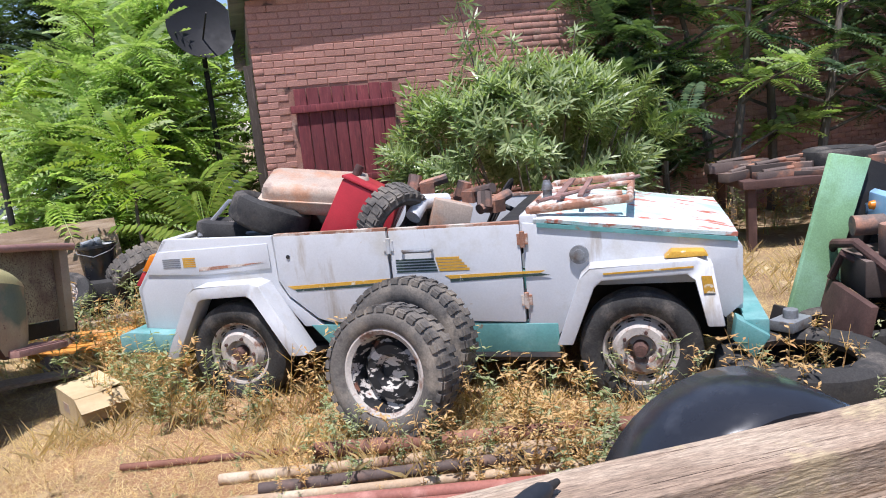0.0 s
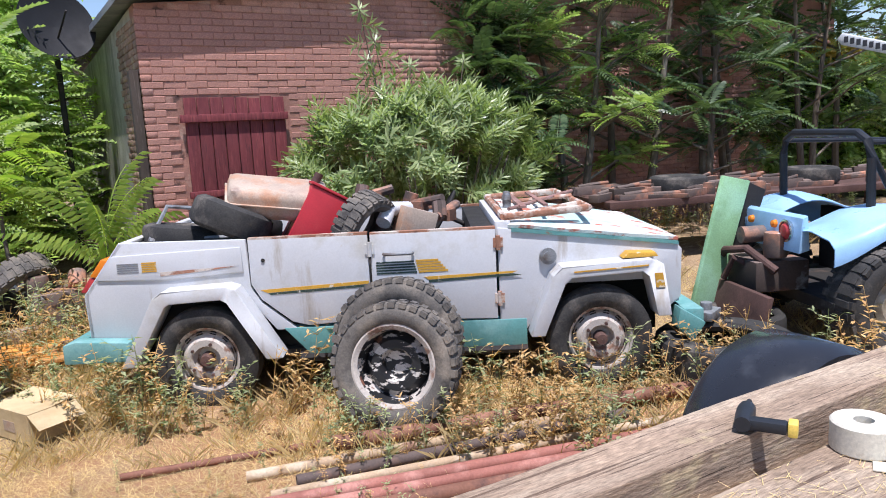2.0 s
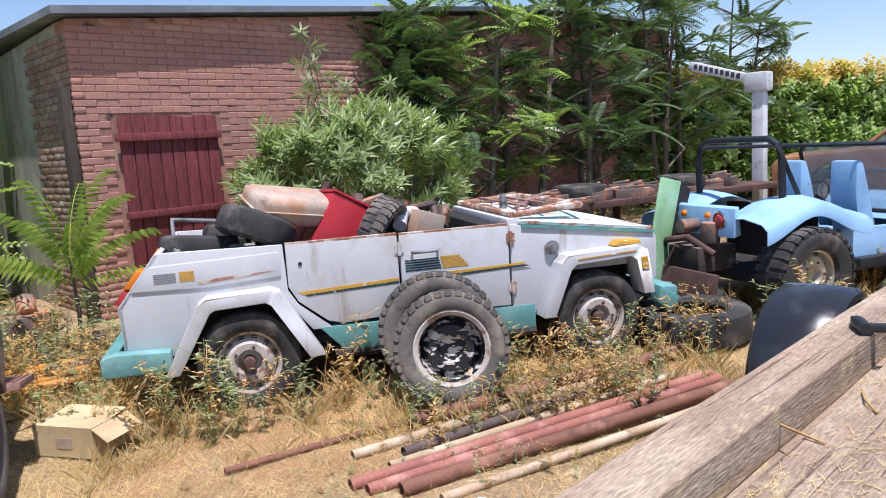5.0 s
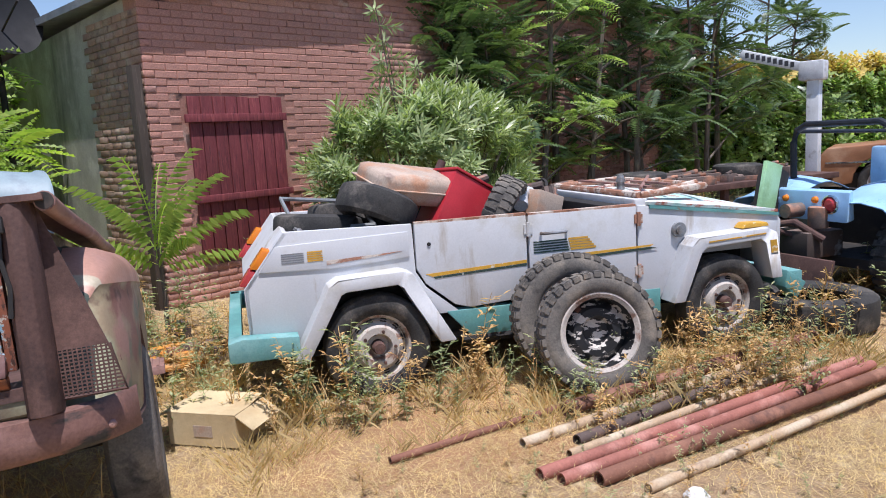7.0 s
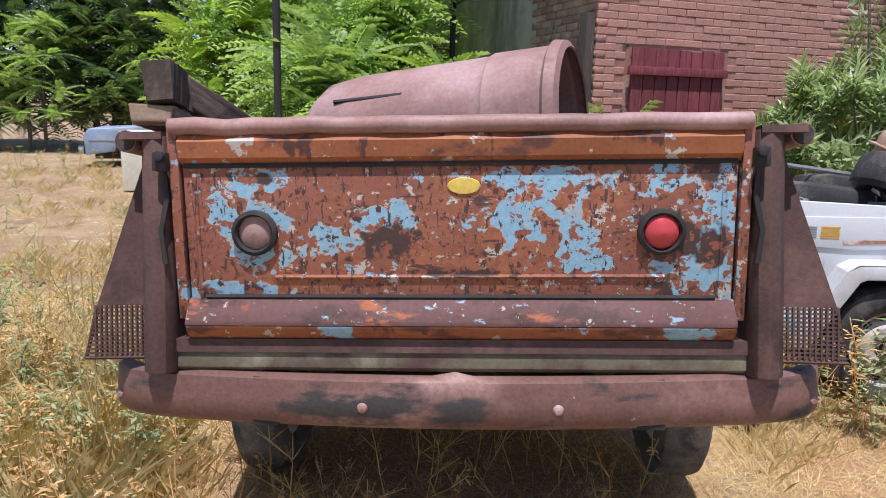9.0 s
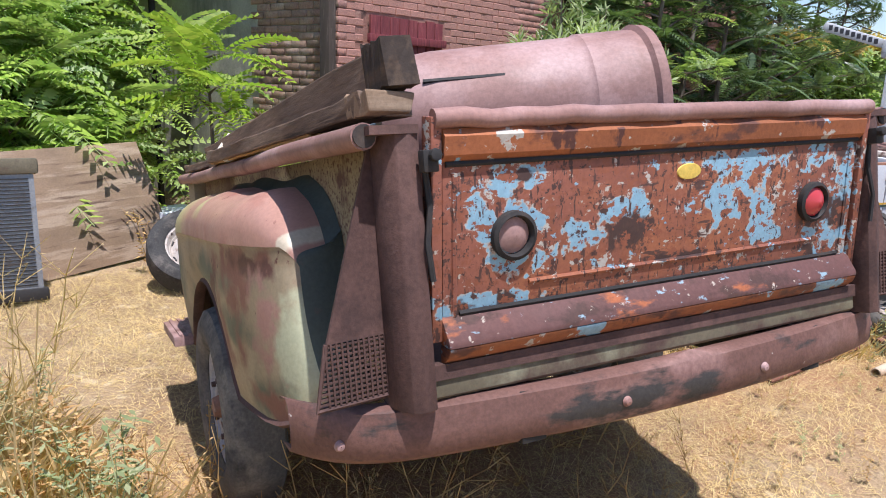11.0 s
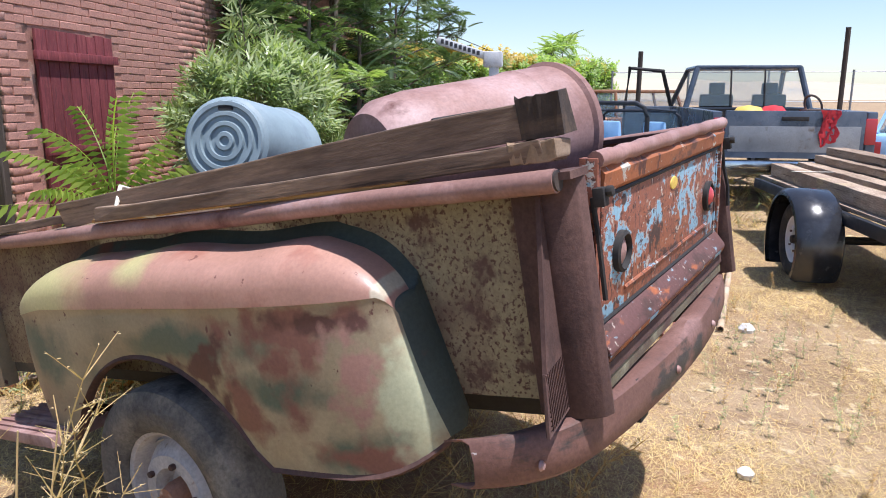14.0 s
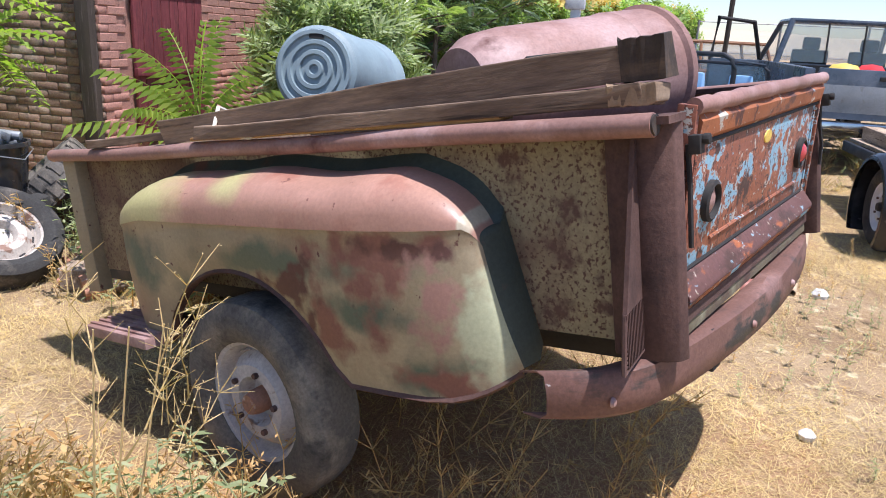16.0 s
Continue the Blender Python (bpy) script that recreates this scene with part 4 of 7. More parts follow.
# tail lamps
for s in (-1, 1):
    lamp = part("tail_lamp", MB().lathe([(0.050, -0.002), (0.050, 0.014), (0.042, 0.018), (0.038, 0.012), (0.038, -0.002)], 28, pose(s * 0.44, -0.002, -0.235, 90)), M["dark"], tg, "round lamp ring")
    part("lens", MB().lathe([(0.001, 0.026 if s > 0 else 0.014), (0.02, 0.022 if s > 0 else 0.011), (0.036, 0.010 if s > 0 else 0.004)], 24, pose(s * 0.44, -0.002, -0.235, 90)), M["redlens"] if s > 0 else M["rust_pink"], lamp, "red lens" if s > 0 else "rusted lamp without its lens")
    # edge flange, corner post
    part("gate_flange", MB().box(s * 0.600, -0.012, -0.43, s * 0.622, 0.03, 0.0), M["tailgate"], tg, bevel=0.003)
    post = part("corner_post", MB().prism([(s * 0.628, 0.09), (s * 0.628, 0.03), (s * 0.638, 0.008), (s * 0.660, 0.0), (s * 0.684, 0.010), (s * 0.700, 0.035), (s * 0.706, 0.075), (s * 0.702, 0.12), (s * 0.69, 0.16), (s * 0.65, 0.18)], "z", -0.545, -0.02), M["rust"], truck, "rounded rusty corner post", bevel=0.004)
    part("chain", MB().tube([(s * 0.635, 0.0, -0.08), (s * 0.628, 0.0, -0.16), (s * 0.64, -0.004, -0.23), (s * 0.632, 0.0, -0.30)], 0.006, 6), M["dark"], post)
    part("latch", MB().box(s * 0.618, -0.03, -0.10, s * 0.648, -0.005, -0.06).cyl((s * 0.628, -0.03, -0.07), (s * 0.628, -0.045, -0.07), 0.012, 8), M["dark"], post, bevel=0.003)
    # side flap tapering out to the bottom with an expanded-metal step
    raked = Matrix(((1, 0, 0, 0), (s * -0.15, 1, 0, 0.69 * 0.15 + 0.05), (0, 0, 1, 0), (0, 0, 0, 1)))
    def rake_side(mb, raked=raked):
        mb.v = [tuple(raked @ Vector(p)) for p in mb.v]
        return mb
    fl = part("side_flap", rake_side(MB().prism([(s * 0.69, -0.03), (s * 0.705, -0.03), (s * 0.825, -0.40), (s * 0.69, -0.40)], "y", 0.035, 0.045)), M["rust"], truck, "triangular rusty side flap")
    mb = MB()
    for k in range(12):
        z = -0.405 - k * 0.0095
        w = 0.825 + 0.0022 * k
        mb.box(min(s * 0.69, s * w), 0.036, z - 0.002, max(s * 0.69, s * w), 0.044, z + 0.002)
    for k in range(13):
        x = 0.692 + k * 0.0112
        mb.box(min(s * x, s * (x + 0.004)), 0.034, -0.515, max(s * x, s * (x + 0.004)), 0.042, -0.40)
    part("expanded_mesh", rake_side(mb), M["rust"], fl, "rusty expanded-metal step", smooth=0)
    part("flap_frame", rake_side(MB().tube([(s * 0.69, 0.04, -0.52), (s * 0.852, 0.04, -0.52), (s * 0.825, 0.04, -0.40)], 0.006, 6)), M["rust"], fl)
    # bed side, rolled rail
    part("bed_side", MB().box(min(s * 0.635, s * 0.648), 0.06, -0.53, max(s * 0.635, s * 0.648), 2.62, -0.04), M["bedside"], truck, "rust-speckled olive bed side", bevel=0.003)
    pts = [(s * (0.735 + 0.004 * noise.noise((y, 1, s))), y, -0.028 + 0.012 * noise.noise((y * 1.3, 5, s))) for y in np.linspace(0.03, 2.66, 24)]
    part("top_rail", MB().tube(pts, 0.025, 12), M["rust_pink"], truck, "rolled rail along the top of the bed")
    # the rail is closed; a dark disc stands in for the shade inside it
    part("rail_hollow", MB().cyl((s * 0.735, 0.025, -0.028), (s * 0.735, 0.034, -0.028), 0.0215, 14), M["dark"], truck, "dark disc for the shaded hollow in the rail end")
    part("rail_flange", MB().box(min(s * 0.64, s * 0.735), 0.0, -0.028, max(s * 0.64, s * 0.735), 2.64, -0.012), M["rust"], truck)
    part("front_post", MB().prism([(s * 0.64, 2.56), (s * 0.70, 2.56), (s * 0.72, 2.62), (s * 0.64, 2.62)], "z", -0.62, -0.03), M["camo"], truck, bevel=0.006)

    # pontoon fender: rounded crown over a flatter side, rear edge raked
    U = [0, 0.004, 0.012, 0.024, 0.04, 0.062, 0.09] + list(np.linspace(0.13, 0.90, 30)) + [0.94, 0.97, 1.0]
    rows_top, rows_side, rows_lip, rows_flange = [], [], [], []
    for u in U:
        y0 = 0.475 + 1.665 * u
        zt = -0.222 + 0.117 * math.sqrt(1 - (1 - min(1, u / 0.22)) ** 2) - 0.03 * max(0.0, 1 - u / 0.10) ** 2 - 0.20 * max(0.0, (u - 0.72) / 0.28) ** 2.2 + 0.010 * math.sin(u * 17) * (0.1 < u < 0.6)
        w = 0.765 + 0.115 * math.sqrt(1 - (1 - min(1, u / 0.34)) ** 2) - 0.13 * max(0.0, (u - 0.82) / 0.18) ** 2

        def rake(z, u=u):
            return -0.25 * max(0.0, -0.22 - z) * (1 - u) ** 4

        zc = min(zt - 0.03, -0.245 - 0.05 * max(0.0, (u - 0.8) / 0.2))
        d = abs(y0 - 1.36)
        zb = -0.685 + 0.085 * max(0.0, 1 - u / 0.13) ** 2
        if d < 0.45:
            zb = max(zb, -0.84 + math.sqrt(0.45 ** 2 - d ** 2))
        zb = min(zb, zc - 0.04)
        rows_top.append([(s * (0.690 + (w - 0.690) * math.sin(v * 1.5708) ** 0.9), y0 + rake(zc + (zt - zc) * math.cos(v * 1.57)), zc + (zt - zc) * max(0.0, math.cos(v * 1.5707)) ** 0.7) for v in np.linspace(0, 1, 10)])
        rows_side.append([(s * (w - (0.0 if v == 0 else 0.006) - 0.020 * v + 0.012 * math.sin(v * 3.14)), y0 + rake(zc + (zb - zc) * v), zc + (zb - zc) * v) for v in (0, 0.03, 0.15, 0.3, 0.45, 0.6, 0.75, 0.9, 1.0)])
        x, y, z = rows_side[-1][-1]
        rows_lip.append([(x, y, z), (x + s * 0.008, y, z - 0.010), (x - s * 0.004, y, z - 0.018), (x - s * 0.03, y, z - 0.012)])
    for v, (p0, p1) in enumerate(zip(rows_top[0] + rows_side[0][1:], rows_top[0] + rows_side[0][1:])):
        x, y, z = p0
        rows_flange.append([p0, (s * (0.45 * abs(x) + 0.365), y - 0.022, z + 0.01), (s * 0.650, y - 0.005, z + 0.035)])
    for p0 in [r[0] for r in rows_top[1:]]:
        rows_flange.insert(0, [p0, (s * 0.672, p0[1], p0[2] + 0.008), (s * 0.650, p0[1], p0[2] + 0.030)])
    fd = part("fender", MB().grid(rows_side), M["camo"], truck, "dented fender in faded camouflage paint", thick=0.004, smooth=60)
    part("fender_crown", MB().grid(rows_top), M["camo_top"], fd, "fender crown in sun-bleached pink primer", smooth=60)
    part("fender_lip", MB().grid(rows_lip), M["rust"], fd, smooth=60)
    part("fender_flange", MB().grid(rows_flange), M["flange"], fd, "dark green rear flange of the fender", smooth=60)
    pr = rows_top[-1] + rows_side[-1][1:]
    part("fender_end", MB().add(pr + [(s * 0.650, pr[0][1], pr[-1][2])], [tuple(range(len(pr) + 1))]), M["camo"], fd)
    wheel("wheel", pose(s * 0.78, 1.36, -0.84, 0, 0, -90 if s < 0 else 90), 0.345, 0.19, 0.205, 0.03, M["tyre_dusty"], M["rim_pale"], "bald dusty tyre on a pale rusty wheel", nuts=5, cap=M["rustpaint"], parent=truck)
    part("running_board", MB().box(min(s * 0.66, s * 0.93), 1.82, -0.70, max(s * 0.66, s * 0.93), 2.25, -0.66), M["rust_pink"], truck, "ribbed running board stub", bevel=0.004)
    mb = MB()
    for k in range(7):
        x = 0.69 + k * 0.034
        mb.box(min(s * x, s * (x + 0.014)), 1.82, -0.66, max(s * x, s * (x + 0.014)), 2.25, -0.653)
    part("tread_rib", mb, M["rust_pink"], truck, smooth=0)
# sill under the tailgate, floor, front wall, frame
part("rear_sill", MB().prism([(0.060, -0.481), (0.046, -0.486), (0.046, -0.535), (0.060, -0.545), (0.10, -0.545), (0.10, -0.481)], "x", -0.63, 0.63), M["olive"], truck, "olive cross sill", bevel=0.006)
part("bed_floor", MB().box(-0.635, 0.04, -0.50, 0.635, 2.6, -0.47), M["rust"], truck)
part("front_panel", MB().box(-0.635, 2.58, -0.5, 0.635, 2.60, -0.03), M["bedside"], truck, bevel=0.003)
for s in (-1, 1):
    part("chassis_rail", MB().box(s * 0.42 - 0.03, 0.02, -0.66, s * 0.42 + 0.03, 3.0, -0.55), M["dark"], truck, bevel=0.004)
part("axle", MB().cyl((-0.7, 1.36, -0.84), (0.7, 1.36, -0.84), 0.05).lathe([(0.001, -0.15), (0.12, -0.10), (0.16, 0), (0.12, 0.10), (0.001, 0.15)], 16, pose(0, 1.36, -0.84, 0, 90, 0)), M["dark"], truck)
# bumper: bowed channel
rows_b = []
for i in range(49):
    x = 0.865 * math.copysign(1 - (1 - abs(i - 24) / 24) ** 1.5, i - 24)
    y = 0.005 + 0.09 * abs(x / 0.865) ** 2 + 0.165 * abs(x / 0.865) ** 14
    dz = 0.012 - 0.004 * math.cos(x * 3)
    kink = 0.012 * math.exp(-(x / 0.03) ** 2)
    rows_b.append([(x, y + 0.05, -0.56 + dz), (x, y + 0.006, -0.555 + dz + kink), (x, y - 0.012, -0.565 + dz), (x, y - 0.016, -0.61 + dz), (x, y - 0.012, -0.655 + dz), (x, y + 0.006, -0.668 + dz), (x, y + 0.05, -0.664 + dz)])
bumper = part("rear_bumper", MB().grid(rows_b), M["bumper"], truck, "bowed rusty steel bumper", thick=0.005, smooth=50)
for x in (-0.20, 0.22, -0.80, 0.80):
    y = -0.013 + 0.09 * abs(x / 0.865) ** 2 + 0.165 * abs(x / 0.865) ** 14
    part("bolt", MB().lathe([(0.001, 0.009), (0.008, 0.007), (0.012, 0.0)], 14, pose(x, y + 0.001, -0.612, 90)), M["rust_pink"], bumper)
for s in (-1, 1):
    part("bumper_bracket", MB().box(s * 0.40 - 0.02, 0.062, -0.63, s * 0.40 + 0.02, 0.3, -0.58), M["dark"], truck)

# ---- load in the bed ----
def bed(m):
    return TRUCK @ m


barrel = thing("plastic_drum", bed(look((0.31, 0.48, 0.07), (-0.42, 0.73, 0.05))), "faded pinkish brown drum lying on its side with an open end", "drum")
pr = [(0.200, 0.0), (0.215, -0.008), (0.218, -0.03), (0.205, -0.04), (0.203, -0.20), (0.198, -0.208), (0.196, -0.22), (0.186, -0.62), (0.172, -0.72), (0.140, -0.77), (0.001, -0.78)]
part("shell", MB().lathe(pr, 44), M["rust_pink"], barrel, thick=-0.006, smooth=30)
part("slot", MB().box(-0.004, 0.185, -0.66, 0.004, 0.196, -0.30, pose(0, 0, 0, 0, 0, 62)), M["dark"], barrel)
can = thing("plastic_trash_can", look((-1.41, 4.28, 1.335), Vector((-1.41, 4.28, 1.335)) + TRUCK.to_3x3() @ Vector((0.76, 0.36, -0.11))), "grey-blue plastic bin lying with its ringed base towards the fender", "trash can")
part("body", MB().lathe([(0.001, 0), (0.165, 0), (0.18, -0.012), (0.186, -0.05), (0.208, -0.54), (0.222, -0.56), (0.222, -0.58)], 40), M["blue_plastic"], can)
for r in (0.153, 0.112, 0.072, 0.03):
    part("base_ring", MB().lathe([(r - 0.014, -0.002), (r - 0.009, 0.012), (r + 0.006, 0.012), (r + 0.012, -0.002)], 36), M["blue_plastic"], can)
part("grip", MB().box(-0.03, 0.125, -0.03, 0.03, 0.16, 0.008), M["dark"], can)


def beam(name, a, b, w, h, mat, label, up=(0, 0, 1)):
    a, b = Vector(a), Vector(b)
    d = (b - a).normalized()
    sx = d.cross(Vector(up)).normalized()
    sz = sx.cross(d)
    m = Matrix((sx, d, sz)).transposed().to_4x4()
    m.translation = a
    L = (b - a).length
    n = 10
    rows = []
    for i in range(n + 1):
        y = L * i / n
        j = 0.004 if 0 < i < n else 0.012
        rows.append([(x * w / 2 + random.uniform(-j, j) * 0.6, y + (random.uniform(-j, j) if i in (0, n) else 0), z * h / 2 + random.uniform(-j, j) * 0.6) for x, z in ((-1, -1), (1, -1), (1, 1), (-1, 1))])
    mb = MB().grid(rows, loop=True)
    mb.f += [(0, 1, 2, 3), tuple(4 * n + k for k in (3, 2, 1, 0))]
    return solo(name, mb, mat, label, "timber", m=bed(m), group="timbers in the truck bed", bevel=0.004, smooth=0)


beam("timber_beam", (-0.66, 0.12, 0.10), (-0.71, 1.80, 0.035), 0.06, 0.082, M["timber_y"], "dark weathered beam with a charred end on the bed rail")
beam("timber_beam", (-0.68, 0.055, 0.032), (-0.735, 1.55, 0.022), 0.09, 0.040, M["timber_y"], "splintered weathered beam under the upper one")
beam("timber_beam", (-0.70, 0.40, 0.004), (-0.735, 1.60, 0.006), 0.05, 0.014, M["freshwood"], "split fresh yellow plank on the rail")
beam("timber_beam", (-0.62, 1.50, 0.03), (-0.72, 2.30, 0.012), 0.10, 0.03, M["timber_y"], "short dark plank on the rail")
beam("timber_beam", (-0.657, 0.03, 0.1035), (-0.6605, 0.128, 0.0997), 0.064, 0.087, M["char"], "charred black end of the upper beam")
beam("timber_beam", (-0.679, 0.04, 0.033), (-0.683, 0.14, 0.033), 0.094, 0.044, M["plywood"], "splintered pale end of the lower beam")

# ---- spare wheels leaning on the car ----
def at_car(x, y, z, rx=0, ry=0, rz=0):
    return VW @ pose(x, y, z, rx, ry, rz)


wheel("spare_wheel", pose(1.50, 2.655, 0.352, -9, 0, -42), 0.345, 0.20, 0.222, -0.02, M["tyre_dusty"], M["rim_black"], "big dusty off-road tyre on a peeling black rim, leaning on another", lugs=34, nuts=0)
wheel("spare_wheel", pose(1.66, 2.925, 0.385, -9, 0, -40), 0.378, 0.19, 0.235, 0.0, M["tyre_dusty"], M["rim_rust"], "big off-road tyre leaning on the white car", lugs=36, nuts=0)


# ---- trailer ----
trailer = thing("flatbed_trailer", pose(0, 0, 0), "black steel flatbed trailer with a weathered plank deck", "trailer")
TX0, TX1, TY0, TY1 = -0.30, 4.45, -0.42, 0.66
for y in (TY1 - 0.05, TY0):
    part("side_rail", MB().box(TX0, y, 0.52, TX1, y + 0.05, 0.62), M["black_paint"], trailer, bevel=0.004)
for x in (TX0, TX1 - 0.05, 1.2, 2.6):
    part("cross_member", MB().box(x, TY0 + 0.05, 0.52, x + 0.05, TY1 - 0.05, 0.58), M["black_paint"], trailer)
for i in range(6):
    y = TY0 + 0.055 + i * 0.162
    part("plank", MB().box(TX0 + 0.02 * random.random(), y, 0.621, TX1, y + 0.155, 0.655), M["timber"], trailer, bevel=0.004)
for s, yc in ((1, 0.83), (-1, -0.56)):
    wheel("wheel", pose(2.27, yc, 0.325, 0, 0, 180 if s > 0 else 0), 0.325, 0.18, 0.20, 0.02, M["tyre"], M["rim_white"], "trailer wheel with a white steel rim", cap=M["dark"], holes=0, parent=trailer)
    prof = [(0.40, -0.185), (0.43, -0.18), (0.455, -0.15), (0.46, 0.0), (0.455, 0.15), (0.43, 0.18), (0.40, 0.185), (0.44, 0.14), (0.44, -0.14)]
    part("mudguard", MB().lathe(prof, 32, pose(2.23, yc, 0.31, 90), -35, 215, True), M["black_gloss"], trailer, "glossy black plastic mudguard", smooth=40)
part("axle", MB().cyl((2.27, -0.5, 0.325), (2.27, 0.75, 0.325), 0.035), M["dark"], trailer)
part("tongue", MB().box(4.45, 0.06, 0.50, 5.36, 0.14, 0.58), M["black_paint"], trailer)
part("jack_stand", MB().cyl((4.85, 0.17, 0), (4.85, 0.17, 0.7), 0.03), M["dark"], trailer)


def timber(x0, y0, z0, x1, y1, w, h, label):
    a = math.degrees(math.atan2(y1 - y0, x1 - x0))
    L = math.hypot(x1 - x0, y1 - y0)
    rows = []
    for i in range(13):
        x = L * i / 12
        rows.append([(x + (random.uniform(-0.015, 0.015) if i in (0, 12) else 0), y * w / 2 + random.uniform(-0.004, 0.004), z * h + random.uniform(-0.003, 0.003)) for y, z in ((-1, 0), (1, 0), (1, 1), (-1, 1))])
    mb = MB().grid(rows, loop=True)
    mb.f += [(0, 1, 2, 3), (51, 50, 49, 48)]
    return solo("timber", mb, M["timber"], label, "timber", m=pose(x0, y0, z0, 0, 0, a), group="timbers on the trailer", bevel=0.006, smooth=0)


timber(-0.55, 0.485, 0.657, 4.35, 0.425, 0.18, 0.135, "heavy weathered timber lying along the trailer")
timber(-0.35, 0.14, 0.657, 4.40, 0.08, 0.37, 0.065, "heavy weathered timber with straw dust")
timber(-0.20, -0.24, 0.657, 4.30, -0.26, 0.27, 0.03, "heavy grey weathered timber")
for y, z, x0, w in ((-0.28, 0.688, 1.95, 0.2), (-0.05, 0.723, 2.05, 0.2), (0.15, 0.723, 2.1, 0.16), (-0.26, 0.770, 2.2, 0.18), (-0.04, 0.805, 2.15, 0.19), (-0.16, 0.888, 2.4, 0.2)):
    timber(x0, y, z, 4.5, y - 0.03, w, 0.08, "grey weathered timber stacked on the trailer")

# ---- pipes on the ground ----
def pipe(a, b, r, mat, label):
    a, b = Vector(a), Vector(b)
    L = (b - a).length
    mb = MB().lathe([(r, 0), (r, L), (r * 0.8, L), (r * 0.8, 0)], 16, Matrix.Translation(a) @ (b - a).to_track_quat("Z", "Y").to_matrix().to_4x4(), closed=True)
    return solo("pipe", mb, mat, label, "pipe", group="pipes on the ground")


for x0, y0, x1, y1, r, k, lab in ((1.06, 2.59, 3.28, 1.93, 0.040, "pipe_rust", "rusty brown steel pipe on dry soil"), (0.60, 2.52, 2.47, 2.07, 0.027, "pipe_pale", "pale weathered pipe on dry soil"), (0.78, 2.33, 2.53, 1.97, 0.029, "pipe_dark", "dark iron pipe on dry soil"), (0.64, 2.28, 2.65, 1.79, 0.023, "pipe_pale", "pale weathered pipe on dry soil"), (0.38, 2.26, 2.75, 1.61, 0.031, "pipe_red", "faded red steel pipe on dry soil"), (0.40, 2.16, 2.70, 1.53, 0.030, "pipe_red", "faded red steel pipe on dry soil"), (0.49, 2.03, 2.62, 1.42, 0.035, "pipe_rust", "rusty brown steel pipe on dry soil"), (0.56, 1.84, 2.60, 1.30, 0.023, "pipe_pale", "thin pale pipe on bare soil"), (0.10, 2.92, 1.1, 2.66, 0.018, "pipe_rust", "thin rusty pipe half hidden in dry grass")):
    pipe((x0, y0, r), (x1, y1, r), r, M[k], lab)

# ---- cardboard box ----
box = thing("cardboard_box", pose(-0.22, 3.93, 0, 0, 0, -62), "crushed open cardboard box on the dry grass", "box")
for a_ in ((-0.20, -0.14, 0.0, 0.20, -0.134, 0.17), (-0.20, 0.134, 0.0, 0.20, 0.14, 0.17), (-0.20, -0.134, 0.0, -0.194, 0.134, 0.17), (0.194, -0.134, 0.0, 0.20, 0.134, 0.17), (-0.19, -0.13, 0, 0.19, 0.13, 0.006)):
    part("panel", MB().box(*a_), M["card"], box)
part("printed_mark", MB().box(-0.05, -0.1425, 0.05, 0.06, -0.1405, 0.11), M["tank"], box, "faded printed block")
part("flap", MB().box(-0.20, -0.14, 0.171, 0.20, 0.0, 0.176), M["card"], box)
part("flap", MB().box(-0.20, 0.0, 0, 0.20, 0.14, 0.005, pose(0, 0, 0.171, 8, 0, 0)), M["card"], box)
part("flap", MB().box(0, -0.14, -0.003, 0.12, 0.14, 0.002, pose(0.20, 0, 0.17, 0, 35, 0)), M["card"], box)
part("flap", MB().box(-0.10, -0.14, -0.003, 0, 0.14, 0.002, pose(-0.20, 0, 0.17, 0, -20, 0)), M["card"], box)

# ---- scrap piled in the white car ----
def loose_tyre(m, R, W, r, mat, label, lugs=0, rim=None):
    t = thing("tyre", m, label, "tyre")
    part("carcass", tyre_mb(R, W, r, lugs), mat, t)
    if rim:
        part("rim", rim_mb(r, W, 0.02), rim, t)
    return t


loose_tyre(at_car(-0.24, -0.20, 0.97, 84, 6), 0.29, 0.16, 0.19, M["tyre"], "old car tyre with a rusty rim lying in the car", rim=M["rim_rust"])
loose_tyre(at_car(0.02, 0.22, 0.97, 80, 8), 0.29, 0.16, 0.19, M["tyre"], "old car tyre with a rusty rim lying in the car", rim=M["rim_rust"])
loose_tyre(at_car(0.12, -0.40, 1.09, 80, 24, 0), 0.26, 0.19, 0.16, M["tyre"], "worn road tyre leaning on the scrap", lugs=0)
loose_tyre(at_car(0.97, -0.40, 1.00, 25, 10, 62), 0.23, 0.17, 0.14, M["tyre_dusty"], "small dusty tyre standing in the car", lugs=26)
tank = thing("fuel_tank", at_car(0.40, -0.24, 1.205, 13, 9, 16), "rust-stained beige metal fuel tank with rounded corners", "tank")
part("shell", MB().box(-0.33, -0.22, -0.10, 0.33, 0.22, 0.10), M["tank"], tank, bevel=0.06, smooth=60)
part("seam", MB().box(-0.345, -0.235, -0.006, 0.345, 0.235, 0.006), M["tank"], tank, bevel=0.004)
part("filler", MB().cyl((0.24, 0.10, 0.09), (0.27, 0.12, 0.16), 0.03), M["rust"], tank)
case = thing("red_metal_cabinet", at_car(0.66, -0.12, 0.99, -3, 30, 12), "dusty red sheet metal cabinet lying tilted in the car", "cabinet")
part("body", MB().box(-0.20, -0.30, -0.20, 0.20, 0.30, 0.22), M["red"], case, bevel=0.012)
part("panel_seam", MB().box(-0.203, -0.004, -0.2, 0.203, 0.004, 0.223), M["dark"], case)
part("lid", MB().box(-0.21, -0.31, 0.222, 0.21, 0.31, 0.24), M["red"], case, bevel=0.006)
